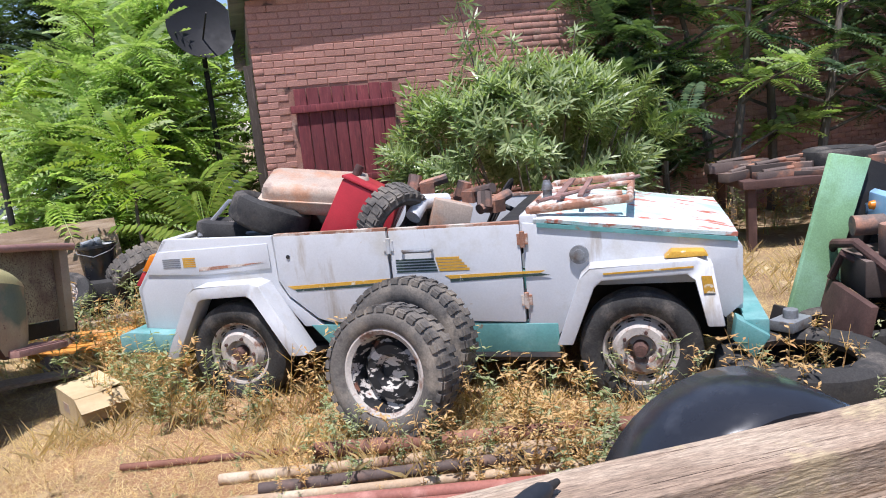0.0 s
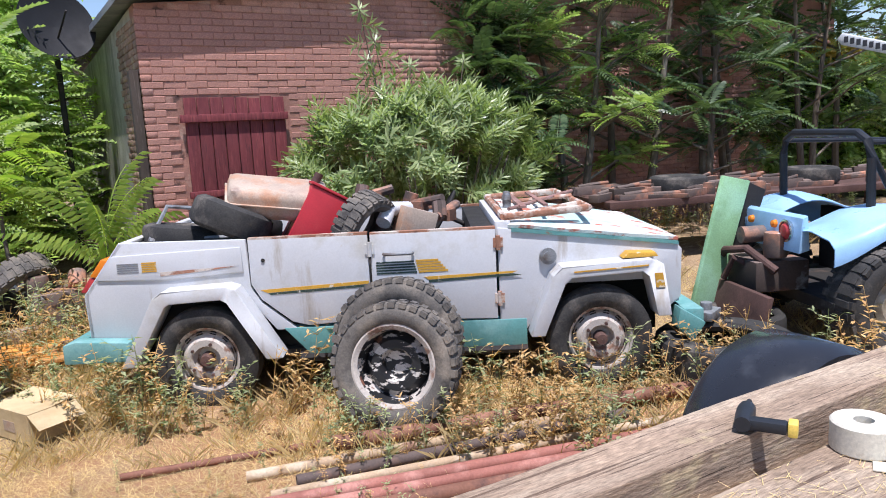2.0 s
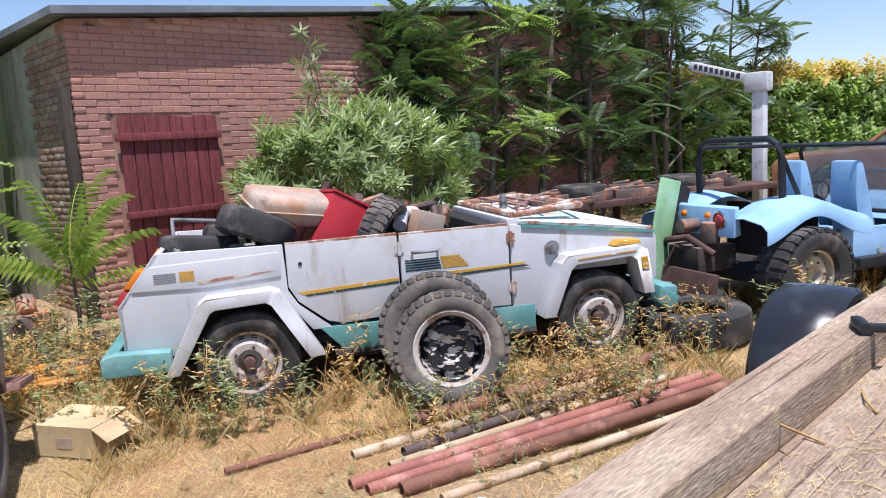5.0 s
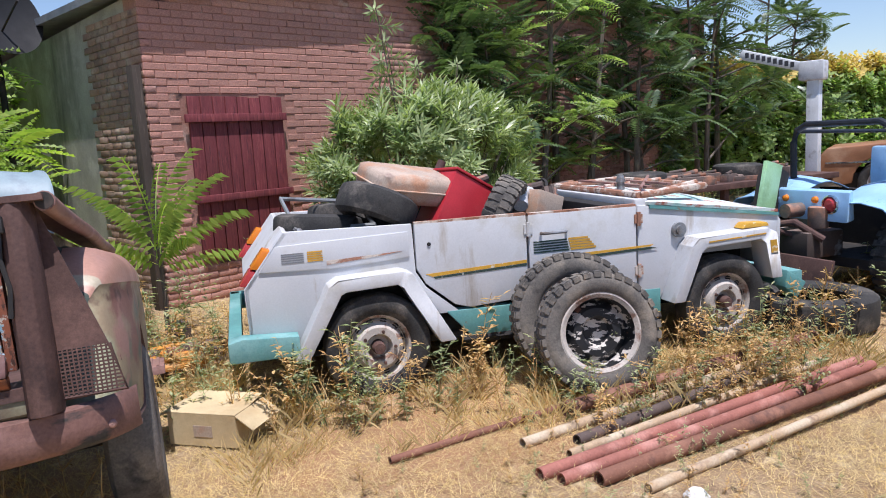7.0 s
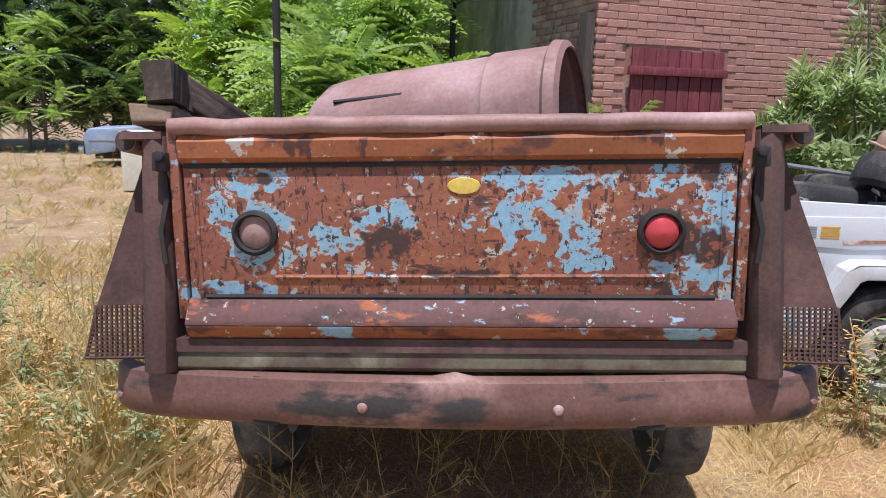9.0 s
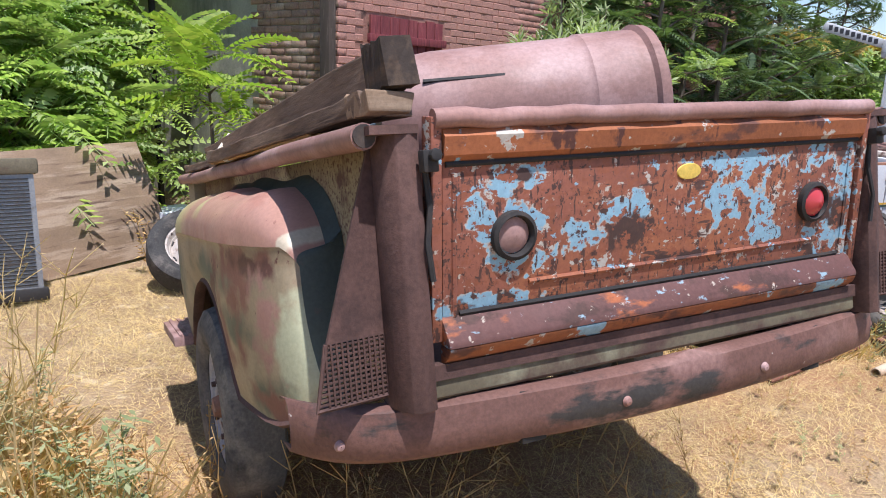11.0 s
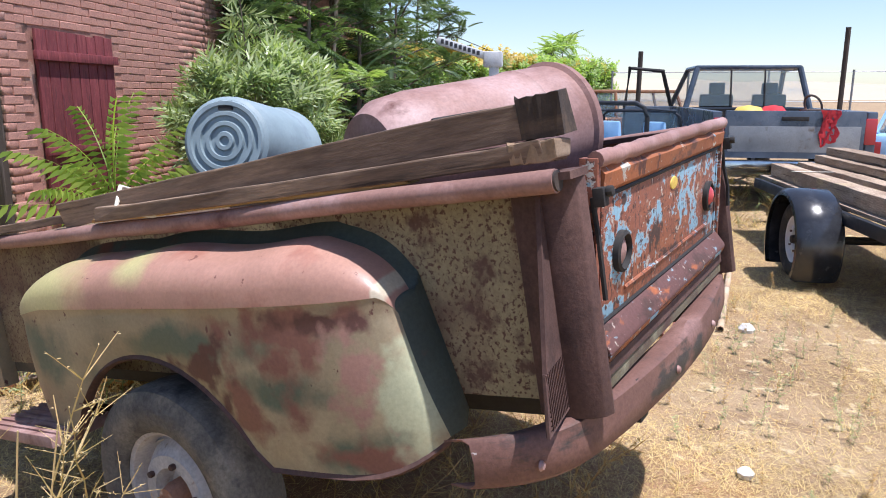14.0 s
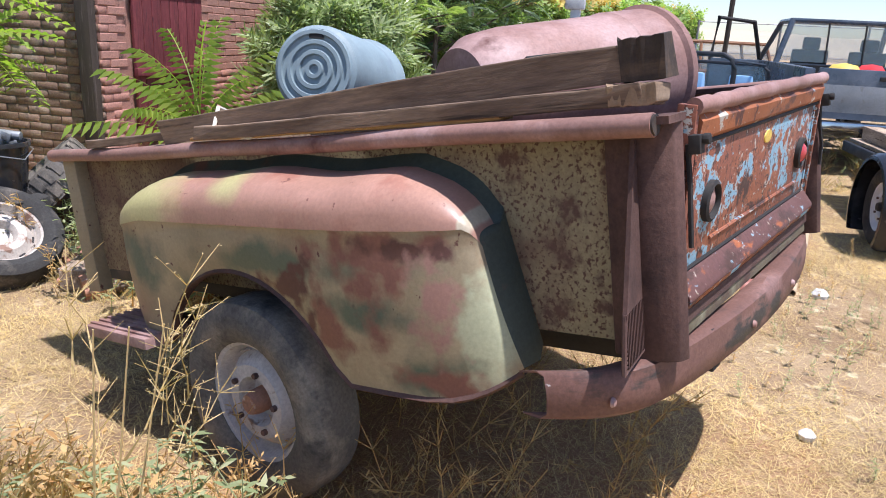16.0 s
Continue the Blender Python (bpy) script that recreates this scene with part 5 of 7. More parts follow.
mb = MB().tube([(1.10, -0.42, 1.02), (1.14, -0.32, 1.10), (1.26, -0.18, 1.08)], 0.05, 12)
solo("white_pipe", mb, M["hoist"], "short white plastic pipe stub among the scrap", "pipe", m=VW)
solo("carton", MB().box(-0.12, -0.10, -0.09, 0.12, 0.10, 0.09), M["tank"], "stained beige carton behind the front seat", "box", m=at_car(1.30, -0.28, 1.00, 0, 18, 20), bevel=0.01)
solo("scrap_load", MB().box(0.3, -0.6, 0.3, 1.3, 0.6, 0.80).box(-0.5, -0.6, 0.3, 0.25, 0.6, 0.90), M["dark"], "dark jumble of scrap filling the car body", "scrap", m=VW, bevel=0.05)
solo("window_frame_scrap", MB().tube([(-0.40, -0.45, 0.99), (-0.45, 0.05, 1.16), (0.05, 0.10, 1.10), (0.10, -0.40, 0.98), (-0.40, -0.45, 0.99)], 0.016, 6), M["grey_metal"], "loose grey window frame lying on the rear deck", "frame", m=VW)
for x, y, z, L, a in ((0.85, 0.25, 1.12, 0.3, 20), (1.2, 0.3, 1.05, 0.35, -30), (1.45, -0.1, 1.0, 0.3, 60)):
    solo("engine_part", MB().cyl((0, 0, 0), (L, 0, 0.06), 0.035, 10).cyl((0.05, 0, 0), (0.08, 0.02, 0.10), 0.05, 10).box(0.1, -0.05, -0.04, 0.2, 0.05, 0.04), M["scrap"], "greasy metal engine part among the scrap", "scrap", m=at_car(x, y, z, 0, 0, a), group="engine parts in the car")

# ---- blue dune buggy ----
BUG = pose(4.85, 2.32, 0, 0, 0, -25)
bug = thing("dune_buggy", BUG, "light blue open dune buggy with black roll bar and wide tyres", "car")
for s in (-1, 1):
    rows = []
    for i in range(22):
        x = -0.42 + 1.10 * i / 21
        zt = 0.80 + 0.16 * math.exp(-((x - 0.12) / 0.34) ** 2) - 0.05 * max(0, x - 0.35)
        zl = 0.60 + 0.22 * math.exp(-((x - 0.08) / 0.36) ** 2)
        rows.append([(x, s * 0.22, zt - 0.03), (x, s * 0.36, zt), (x, s * 0.55, zt + 0.015), (x, s * 0.74, zt - 0.02), (x, s * 0.80, zt - 0.07), (x, s * 0.80, min(zl, zt - 0.08))])
    part("rear_fender", MB().grid(rows), M["blue"], bug, "glossy light blue flared fender", thick=0.008, smooth=60)
    part("body_side", MB().prism([(0.55, 0.66), (1.60, 0.62), (1.75, 0.75), (2.35, 0.78), (2.35, 0.42), (1.6, 0.30), (0.5, 0.32)], "y", s * 0.62, s * 0.57), M["blue"], bug, bevel=0.012)
    part("side_pod", MB().box(0.42, min(s * 0.56, s * 0.70), 0.30, 1.55, max(s * 0.56, s * 0.70), 0.40), M["black_paint"], bug, bevel=0.02)
    part("seat", MB().prism([(0.98, 0.40), (1.44, 0.42), (1.46, 0.52), (1.18, 0.54), (1.07, 0.98), (1.00, 1.20), (0.93, 1.20), (0.92, 0.92)], "y", s * 0.16, s * 0.44), M["blue"], bug, "high-backed blue moulded seat", bevel=0.03)
    lamp = part("tail_lamp", MB().lathe([(0.075, 0), (0.078, 0.02), (0.066, 0.025), (0.062, 0.012), (0.001, 0.012)], 24, pose(-0.425, s * 0.30, 0.80, 0, -90, 0)), M["chrome"], bug, "round chrome tail lamp")
    part("lens", MB().lathe([(0.001, 0.04), (0.04, 0.034), (0.06, 0.014)], 20, pose(-0.425, s * 0.30, 0.80, 0, -90, 0)), M["redlens"], lamp, "red lens")
    part("marker_lamp", MB().lathe([(0.001, 0.04), (0.025, 0.03), (0.03, 0)], 14, pose(-0.42, s * 0.15, 0.83, 0, -90, 0)), M["amber"], bug, "amber indicator")
    part("mirror", MB().cyl((1.55, s * 0.62, 0.75), (1.58, s * 0.74, 1.0), 0.012, 8).lathe([(0.001, 0.02), (0.06, 0.015), (0.065, -0.02), (0.001, -0.03)], 20, pose(1.56, s * 0.76, 1.02, 0, -90, 0)), M["chrome"], bug)
    wheel("rear_wheel", pose(0, s * 0.76, 0.365, 0, 0, 0 if s < 0 else 180), 0.375, 0.30, 0.20, 0.06, M["tyre"], M["rim_alloy"], "wide off-road tyre on a pale alloy wheel", lugs=30, nuts=5, holes=8, parent=bug)
    wheel("front_wheel", pose(2.15, s * 0.68, 0.30, 0, 0, 0 if s < 0 else 180), 0.31, 0.20, 0.19, 0.05, M["tyre"], M["rim_alloy"], "off-road tyre on a pale alloy wheel", lugs=26, nuts=5, holes=8, parent=bug)
    part("front_fender", MB().lathe([(0.36, -0.12), (0.39, -0.10), (0.39, 0.10), (0.36, 0.12), (0.37, 0.09), (0.37, -0.09)], 20, pose(2.15, s * 0.68, 0.32, 90), 10, 170, True), M["blue"], bug, smooth=40)
part("tail_panel", MB().prism([(-0.44, 0.66), (-0.42, 0.90), (-0.38, 0.92), (-0.36, 0.68)], "y", -0.46, 0.46), M["blue"], bug, bevel=0.012)
part("nose", MB().prism([(2.30, 0.78), (2.75, 0.60), (2.85, 0.45), (2.75, 0.36), (2.30, 0.40)], "y", -0.5, 0.5), M["blue"], bug, bevel=0.04)
part("scuttle", MB().prism([(1.50, 0.62), (1.70, 0.80), (2.36, 0.80), (2.36, 0.60)], "y", -0.56, 0.56), M["blue"], bug, bevel=0.03)
part("floor_tub", MB().box(-0.3, -0.56, 0.28, 2.35, 0.56, 0.36).box(0.35, -0.5, 0.36, 0.42, 0.5, 0.85), M["dark"], bug)
part("roll_bar", MB().tube([(0.04, -0.50, 0.62), (0.02, -0.50, 1.28), (0.02, -0.46, 1.39), (0.02, -0.36, 1.44), (0.02, 0.36, 1.44), (0.02, 0.46, 1.39), (0.02, 0.50, 1.28), (0.04, 0.50, 0.62)], 0.030, 10).tube([(0.02, -0.48, 1.34), (0.30, -0.46, 0.85)], 0.02, 8), M["black_paint"], bug, "black tubular roll bar")
ws = part("windscreen_frame", MB().tube([(1.48, -0.55, 0.70), (1.30, -0.52, 1.26), (1.28, -0.44, 1.33), (1.28, 0.44, 1.33), (1.30, 0.52, 1.26), (1.48, 0.55, 0.70), (1.48, -0.55, 0.70)], 0.022, 8).tube([(1.29, -0.47, 1.33), (0.03, -0.46, 1.38)], 0.018, 8).tube([(1.29, 0.47, 1.33), (0.03, 0.46, 1.38)], 0.018, 8), M["black_paint"], bug, "black windscreen and roof frame")
part("windscreen", MB().add([(1.47, -0.53, 0.72), (1.47, 0.53, 0.72), (1.285, 0.47, 1.31), (1.285, -0.47, 1.31)], [(0, 1, 2, 3)]), M["glass"], ws, "dusty windscreen", thick=0.005).visible_shadow = False
part("steering_wheel", MB().lathe([(0.15, -0.01), (0.16, 0), (0.15, 0.01), (0.14, 0)], 24, pose(1.25, 0.3, 0.85, 0, -55, 0), closed=True).cyl((1.25, 0.3, 0.85), (1.5, 0.3, 0.7), 0.015), M["dark"], bug)
eng = part("engine", MB().box(-0.62, -0.25, 0.36, -0.22, 0.25, 0.58).cyl((-0.45, -0.2, 0.60), (-0.45, -0.2, 0.78), 0.08, 14), M["scrap"], bug, "exposed rear engine", bevel=0.02)
part("fan_housing", MB().cyl((-0.36, 0.05, 0.72), (-0.22, 0.05, 0.72), 0.15, 20), M["grey_metal"], eng)
part("exhaust", MB().tube([(-0.50, -0.30, 0.52), (-0.62, -0.12, 0.66), (-0.66, 0.10, 0.62), (-0.70, 0.28, 0.45)], 0.03, 10).tube([(-0.52, -0.18, 0.5), (-0.66, -0.02, 0.58), (-0.7, 0.05, 0.42)], 0.025, 8), M["rust"], eng, "rusty exhaust pipes")
part("generator", MB().cyl((-0.60, 0.0, 0.74), (-0.35, 0.0, 0.74), 0.06, 14), M["scrap"], eng)
part("apron", MB().prism([(-0.78, 0.12), (-0.70, 0.40), (-0.66, 0.40), (-0.72, 0.12)], "y", -0.55, 0.25), M["rust"], bug, "rusty brown sheet under the engine", bevel=0.006)

# green panel, flat tyre stack beside it
panel = thing("car_door_panel", pose(4.02, 2.85, 0.0, 0, 17, -8), "pale green metal panel with a dark back standing on edge", "panel")
part("skin", MB().prism([(-0.06, 0.20), (0.20, 0.20), (0.34, 0.55), (0.18, 0.62), (0.20, 1.22), (-0.06, 1.20)], "y", -0.10, -0.06), M["mint"], panel, bevel=0.008)
part("frame", MB().prism([(0.205, 0.56), (0.36, 0.60), (0.42, 1.20), (0.205, 1.22)], "y", -0.06, 0.12), M["dark"], panel, bevel=0.01)
part("lower_edge", MB().box(-0.06, -0.06, 0.0, 0.24, 0.08, 0.22), M["dark"], panel, bevel=0.01)
loose_tyre(pose(3.55, 2.12, 0.13, 90), 0.43, 0.25, 0.25, M["tyre"], "large tyre lying flat on the ground", lugs=0)
loose_tyre(pose(4.15, 2.45, 0.13, 90), 0.30, 0.2, 0.22, M["tyre"], "tyre lying flat behind the larger one")
solo("carburettor", MB().box(-0.10, -0.07, 0, 0.10, 0.07, 0.06).cyl((0, 0, 0.05), (0, 0, 0.11), 0.04, 12), M["grey_metal"], "small grey carburettor resting on a tyre", "engine part", m=pose(3.72, 2.40, 0.262, 0, 0, 20), bevel=0.008)

# ---- hoist, scrap and cars farther off ----
hoist = thing("crane_hoist", pose(9.9, 4.05, 0, 0, 0, 0), "white steel swing hoist with a short boom", "hoist")
part("post", MB().box(-0.09, -0.09, 0.0, 0.09, 0.09, 2.2), M["hoist"], hoist, bevel=0.02)
part("head", MB().box(-0.13, -0.16, 2.05, 0.13, 0.20, 2.34), M["hoist"], hoist, bevel=0.04)
bm_ = part("boom", MB().prism([(0.0, 2.14), (1.05, 2.46), (1.12, 2.54), (1.05, 2.62), (0.0, 2.28)], "x", -0.06, 0.06), M["hoist"], hoist, bevel=0.02)
for k in range(9):
    y = 0.98 - 0.085 * k
    part("lettering_bar", MB().box(-0.066, y - 0.028, 2.14 + 0.317 * y + 0.035, -0.061, y + 0.028, 2.14 + 0.317 * y + 0.115), M["text"], bm_, "worn dark marking")
part("cable", MB().tube([(0, 0.0, 2.32), (0, 0.7, 2.60), (0, 1.05, 2.62)], 0.008, 6), M["dark"], hoist)

table = thing("scrap_table", pose(7.6, 5.0, 0, 0, 0, -20), "low steel rack loaded with rusty scrap", "rack")
part("deck", MB().box(-2.0, -0.6, 0.62, 2.4, 0.6, 0.70), M["rust"], table, bevel=0.006)
for x in (-1.9, 0.2, 2.3):
    for y in (-0.5, 0.5):
        part("leg", MB().box(x - 0.04, y - 0.04, 0, x + 0.04, y + 0.04, 0.62), M["rust"], table)
random.seed(11)
for k in range(34):
    x, y = random.uniform(-1.9, 2.2), random.uniform(-0.5, 0.5)
    L, h = random.uniform(0.2, 0.7), random.uniform(0.04, 0.14)
    mb = MB().box(-L / 2, -0.06, 0, L / 2, 0.06, h).cyl((-L / 3, 0, h), (L / 3, 0.03, h * 1.2), 0.025, 8)
    solo("scrap_piece", mb, M["scrap"], "rusty bit of scrap metal on the rack", "scrap", m=pose(7.6, 5.0, 0, 0, 0, -20) @ pose(x, y, 0.70, 0, 0, random.uniform(-40, 40)), group="scrap on the rack", bevel=0.005)
loose_tyre(pose(6.7, 5.2, 0.81, 90), 0.34, 0.2, 0.2, M["tyre"], "old tyre lying on the scrap rack")
loose_tyre(pose(8.4, 4.6, 0.81, 90), 0.34, 0.2, 0.2, M["tyre"], "old tyre lying on the scrap rack")


def simple_car(name, m, label, L, W, H, paint, cabin, wheel_r, hood_z, glass=True, rims="rim_pale"):
    """A parked car: x forward, rounded body with arches, glazed cabin, bumpers, lamps, wheels."""
    c = thing(name, m, label, "car")
    z0 = wheel_r * 0.75
    xs = (L * 0.20, L * 0.80)
    rr = wheel_r * 1.2

    def arch(xc):
        return [(xc + rr * math.cos(a), max(z0, wheel_r + rr * math.sin(a))) for a in np.linspace(math.pi, 0, 11)]
    prof = [(0.02, z0), (0.0, hood_z - 0.18), (0.06, hood_z - 0.04), (L * 0.3, hood_z), (L * 0.68, hood_z), (L - 0.12, hood_z - 0.08), (L, hood_z - 0.22), (L - 0.02, z0)]
    low = list(reversed([(0.05, z0)] + arch(xs[0]) + arch(xs[1]) + [(L - 0.05, z0)]))
    part("body", MB().prism(prof + low[1:-1], "y", -W / 2, W / 2), M[paint], c, bevel=0.03, smooth=50)
    a, b, d, e = cabin
    cw = W / 2 - 0.06
    tw = W / 2 - 0.20
    cv = [(a, -cw, hood_z - 0.01), (e, -cw, hood_z - 0.01), (d, -tw, H), (b, -tw, H), (a, cw, hood_z - 0.01), (e, cw, hood_z - 0.01), (d, tw, H), (b, tw, H)]
    mb = MB()
    mid = (a + e) / 2
    for p, q in ((0, 3), (1, 2), (4, 7), (5, 6), (3, 2), (7, 6), (3, 7), (2, 6), (0, 1), (4, 5)):
        part("pillar", MB().tube([cv[p], cv[q]], 0.035, 6), M[paint], c)
    for sy in (-1, 1):
        part("pillar", MB().tube([(mid, sy * cw, hood_z), (mid, sy * tw, H)], 0.03, 6), M[paint], c)
    part("roof", MB().box(b - 0.02, -tw - 0.03, H - 0.01, d + 0.02, tw + 0.03, H + 0.03), M[paint], c, bevel=0.015)
    for nm, ids in (("rear_window", (0, 3, 7, 4)), ("windscreen", (1, 2, 6, 5)), ("side_window", (0, 1, 2, 3)), ("side_window", (4, 5, 6, 7))):
        part(nm, MB().add([cv[i] for i in ids], [(0, 1, 2, 3)]), M["glass"], c, "dusty glass").visible_shadow = False
    part("interior", MB().box(a + 0.25, -cw + 0.1, hood_z - 0.3, e - 0.4, cw - 0.1, hood_z + 0.02).box(mid - 0.1, -cw + 0.15, hood_z, mid + 0.02, -0.1, H - 0.25).box(mid - 0.1, 0.1, hood_z, mid + 0.02, cw - 0.15, H - 0.25), M["dark"], c, bevel=0.03)
    part("rear_bumper", MB().box(-0.12, -W / 2, z0 + 0.02, 0.0, W / 2, z0 + 0.2), M["chrome"], c, bevel=0.03)
    part("front_bumper", MB().box(L, -W / 2, z0 + 0.02, L + 0.12, W / 2, z0 + 0.2), M["chrome"], c, bevel=0.03)
    part("underbody", MB().box(0.2, -W / 2 + 0.12, z0 - 0.08, L - 0.2, W / 2 - 0.12, z0 + 0.25), M["dark"], c)
    for s in (-1, 1):
        part("tail_lamp", MB().box(-0.015, min(s * (W / 2 - 0.02), s * (W / 2 - 0.2)), hood_z - 0.4, 0.03, max(s * (W / 2 - 0.02), s * (W / 2 - 0.2)), hood_z - 0.16), M["redlens"], c, "red tail lamp", bevel=0.01)
        part("headlamp", MB().box(L - 0.03, min(s * (W / 2 - 0.05), s * (W / 2 - 0.3)), hood_z - 0.36, L + 0.012, max(s * (W / 2 - 0.05), s * (W / 2 - 0.3)), hood_z - 0.22), M["chrome"], c, "clear headlamp", bevel=0.01)
        part("side_trim", MB().box(0.1, min(s * W / 2, s * (W / 2 + 0.012)), hood_z - 0.34, L - 0.1, max(s * W / 2, s * (W / 2 + 0.012)), hood_z - 0.31), M["chrome"], c)
        part("door_gap", MB().box(L * 0.36, min(s * W / 2, s * (W / 2 + 0.003)), z0 + 0.1, L * 0.363, max(s * W / 2, s * (W / 2 + 0.003)), hood_z - 0.03).box(L * 0.62, min(s * W / 2, s * (W / 2 + 0.003)), z0 + 0.1, L * 0.623, max(s * W / 2, s * (W / 2 + 0.003)), hood_z - 0.03), M["dark"], c)
        part("door_handle", MB().box(L * 0.40, min(s * W / 2, s * (W / 2 + 0.02)), hood_z - 0.14, L * 0.43, max(s * W / 2, s * (W / 2 + 0.02)), hood_z - 0.12), M["chrome"], c)
        for x in xs:
            wheel("wheel", pose(x, s * (W / 2 - 0.10), wheel_r, 0, 0, 0 if s < 0 else 180), wheel_r, 0.2, wheel_r * 0.6, 0.04, M["tyre"], M[rims], "parked car wheel", parent=c)
    return c


simple_car("station_wagon", pose(12.9, 0.0, 0.05, 0, 0, 102), "copper brown sport utility wagon parked by the hedge", 4.6, 1.8, 1.58, "copper", (0.3, 0.5, 2.6, 3.3), 0.36, 1.02)
simple_car("vintage_coupe", pose(0.85, 19.6, 0, 0, 0, 176), "pale blue vintage coupe parked under trees", 5.2, 1.85, 1.36, "sedan", (0.7, 1.5, 2.5, 3.2), 0.34, 0.92)
simple_car("blue_hatchback", pose(9.5, -3.4, 0, 0, 0, -30), "light turquoise car seen past the pickup", 3.9, 1.6, 1.4, "blue", (0.3, 0.6, 1.9, 2.6), 0.30, 0.9)

# dark grey pickup
PK = pose(5.52, -0.04, 0.14, 0, 0, 0)
pk = thing("pickup_truck", PK, "dark slate full-size pickup seen from its tailgate, door open", "pickup truck")
for s in (-1, 1):
    ar = [(1.25 + 0.46 * math.cos(a), 0.42 + 0.46 * math.sin(a)) for a in np.linspace(math.pi, 0, 13)]
    part("bed_side", MB().prism([(0.0, 0.52), (0.02, 1.20), (2.20, 1.22), (2.20, 0.50)] + [(p[0], max(p[1], 0.5)) for p in reversed(ar)], "y", s * 0.98, s * 0.86), M["pickup"], pk, bevel=0.02)
    part("cab_side", MB().prism([(2.25, 0.50), (2.25, 1.22), (3.75, 1.22), (5.2, 1.12), (5.25, 0.5)], "y", s * 0.98, s * 0.90), M["pickup"], pk, bevel=0.02)
    part("cab_pillar", MB().tube([(2.28, s * 0.92, 1.20), (2.40, s * 0.76, 1.82)], 0.045, 8).tube([(2.40, s * 0.76, 1.82), (3.20, s * 0.76, 1.82), (3.85, s * 0.90, 1.22)], 0.04, 8), M["pickup"], pk)
    part("tail_lamp", MB().box(-0.02, min(s * 0.97, s * 0.83), 0.80, 0.04, max(s * 0.97, s * 0.83), 1.12), M["redlens"], pk, "tall red tail lamp", bevel=0.015)
    for x in (1.25, 4.6):
        wheel("wheel", pose(x, s * 0.86, 0.38, 0, 0, 0 if s < 0 else 180), 0.39, 0.24, 0.21, 0.04, M["tyre"], M["rim_alloy"], "pickup wheel", parent=pk)
gate = part("tailgate", MB().box(-0.03, -0.83, 0.62, 0.03, 0.83, 1.21), M["pickup"], pk, "slate pickup tailgate with two-tone paint", bevel=0.015)
part("gate_panel", MB().box(-0.037, -0.78, 0.70, -0.028, 0.78, 1.02), M["grey_metal"], gate, bevel=0.004)
part("gate_handle", MB().box(-0.045, -0.16, 1.09, -0.03, 0.16, 1.14), M["dark"], gate, bevel=0.005)
part("rear_bumper", MB().box(-0.22, -0.95, 0.42, -0.02, 0.95, 0.60), M["chrome"], pk, "chrome step bumper", bevel=0.025)
part("bed_floor", MB().box(0.03, -0.86, 0.62, 2.2, 0.86, 0.68).box(2.14, -0.86, 0.62, 2.2, 0.86, 1.2), M["dark"], pk)
part("cab_back", MB().box(2.25, -0.9, 0.5, 2.30, 0.9, 1.22), M["pickup"], pk)
part("cab_roof", MB().box(2.38, -0.78, 1.80, 3.25, 0.78, 1.86), M["pickup"], pk, bevel=0.03)
part("hood", MB().box(3.75, -0.92, 1.08, 5.2, 0.92, 1.18), M["pickup"], pk, bevel=0.04)
rw = part("rear_window", MB().add([(2.28, -0.88, 1.24), (2.28, 0.88, 1.24), (2.39, 0.74, 1.79), (2.39, -0.74, 1.79)], [(0, 1, 2, 3)]), M["glass"], pk, "sliding rear window")
rw.visible_shadow = False
for y in (-0.25, 0.25):
    part("window_bar", MB().tube([(2.275, y, 1.24), (2.385, y, 1.79)], 0.014, 6), M["dark"], rw)
part("windscreen", MB().add([(3.85, -0.88, 1.24), (3.85, 0.88, 1.24), (3.22, 0.74, 1.80), (3.22, -0.74, 1.80)], [(0, 1, 2, 3)]), M["glass"], pk).visible_shadow = False
for y in (-0.4, 0.4):
    part("seat_back", MB().box(2.55, y - 0.25, 0.9, 2.68, y + 0.25, 1.42).box(2.57, y - 0.12, 1.42, 2.66, y + 0.12, 1.60), M["dark"], pk, bevel=0.03)
dr = part("open_door", MB().prism([(0, 0.55), (1.0, 0.55), (1.0, 1.22), (0, 1.22)], "y", 0, 0.07, pose(3.45, 0.95, 0, 0, 0, 120)), M["pickup"], pk, "door standing open", bevel=0.015)
part("door_frame", MB().tube([pose(3.45, 0.95, 0, 0, 0, 120) @ Vector(p) for p in ((0.03, 0.03, 1.2), (0.25, 0.03, 1.80), (0.92, 0.03, 1.84), (0.98, 0.03, 1.2))], 0.035, 8), M["dark"], dr)
solo("yellow_bag", MB().lathe([(0.001, 0), (0.2, 0.02), (0.24, 0.12), (0.15, 0.24), (0.001, 0.27)], 14), M["yellow_cloth"], "yellow plastic sack in the pickup bed", "bag", m=PK @ pose(1.0, 0.3, 1.0), smooth=60)
solo("red_bag", MB().lathe([(0.001, 0), (0.18, 0.02), (0.2, 0.12), (0.12, 0.22), (0.001, 0.24)], 14), M["cloth_red"], "red sack in the pickup bed", "bag", m=PK @ pose(1.1, -0.05, 1.03), smooth=60)
solo("pump", MB().lathe([(0.14, -0.02), (0.16, 0), (0.14, 0.02), (0.12, 0)], 20, pose(0, 0, 0.15, 70, 0, 30), closed=True).box(-0.15, -0.12, -0.1, 0.15, 0.12, 0.1), M["scrap"], "greasy pump among things in the pickup bed", "machine", m=PK @ pose(0.9, -0.5, 1.12), bevel=0.01)
rag = [[(-0.05, -0.40 - 0.10 * a + 0.02 * math.sin(b * 9 + a * 4), 1.22 - 0.42 * b + 0.05 * a * b) for a in np.linspace(-1, 1, 7)] for b in np.linspace(0, 1, 9)]
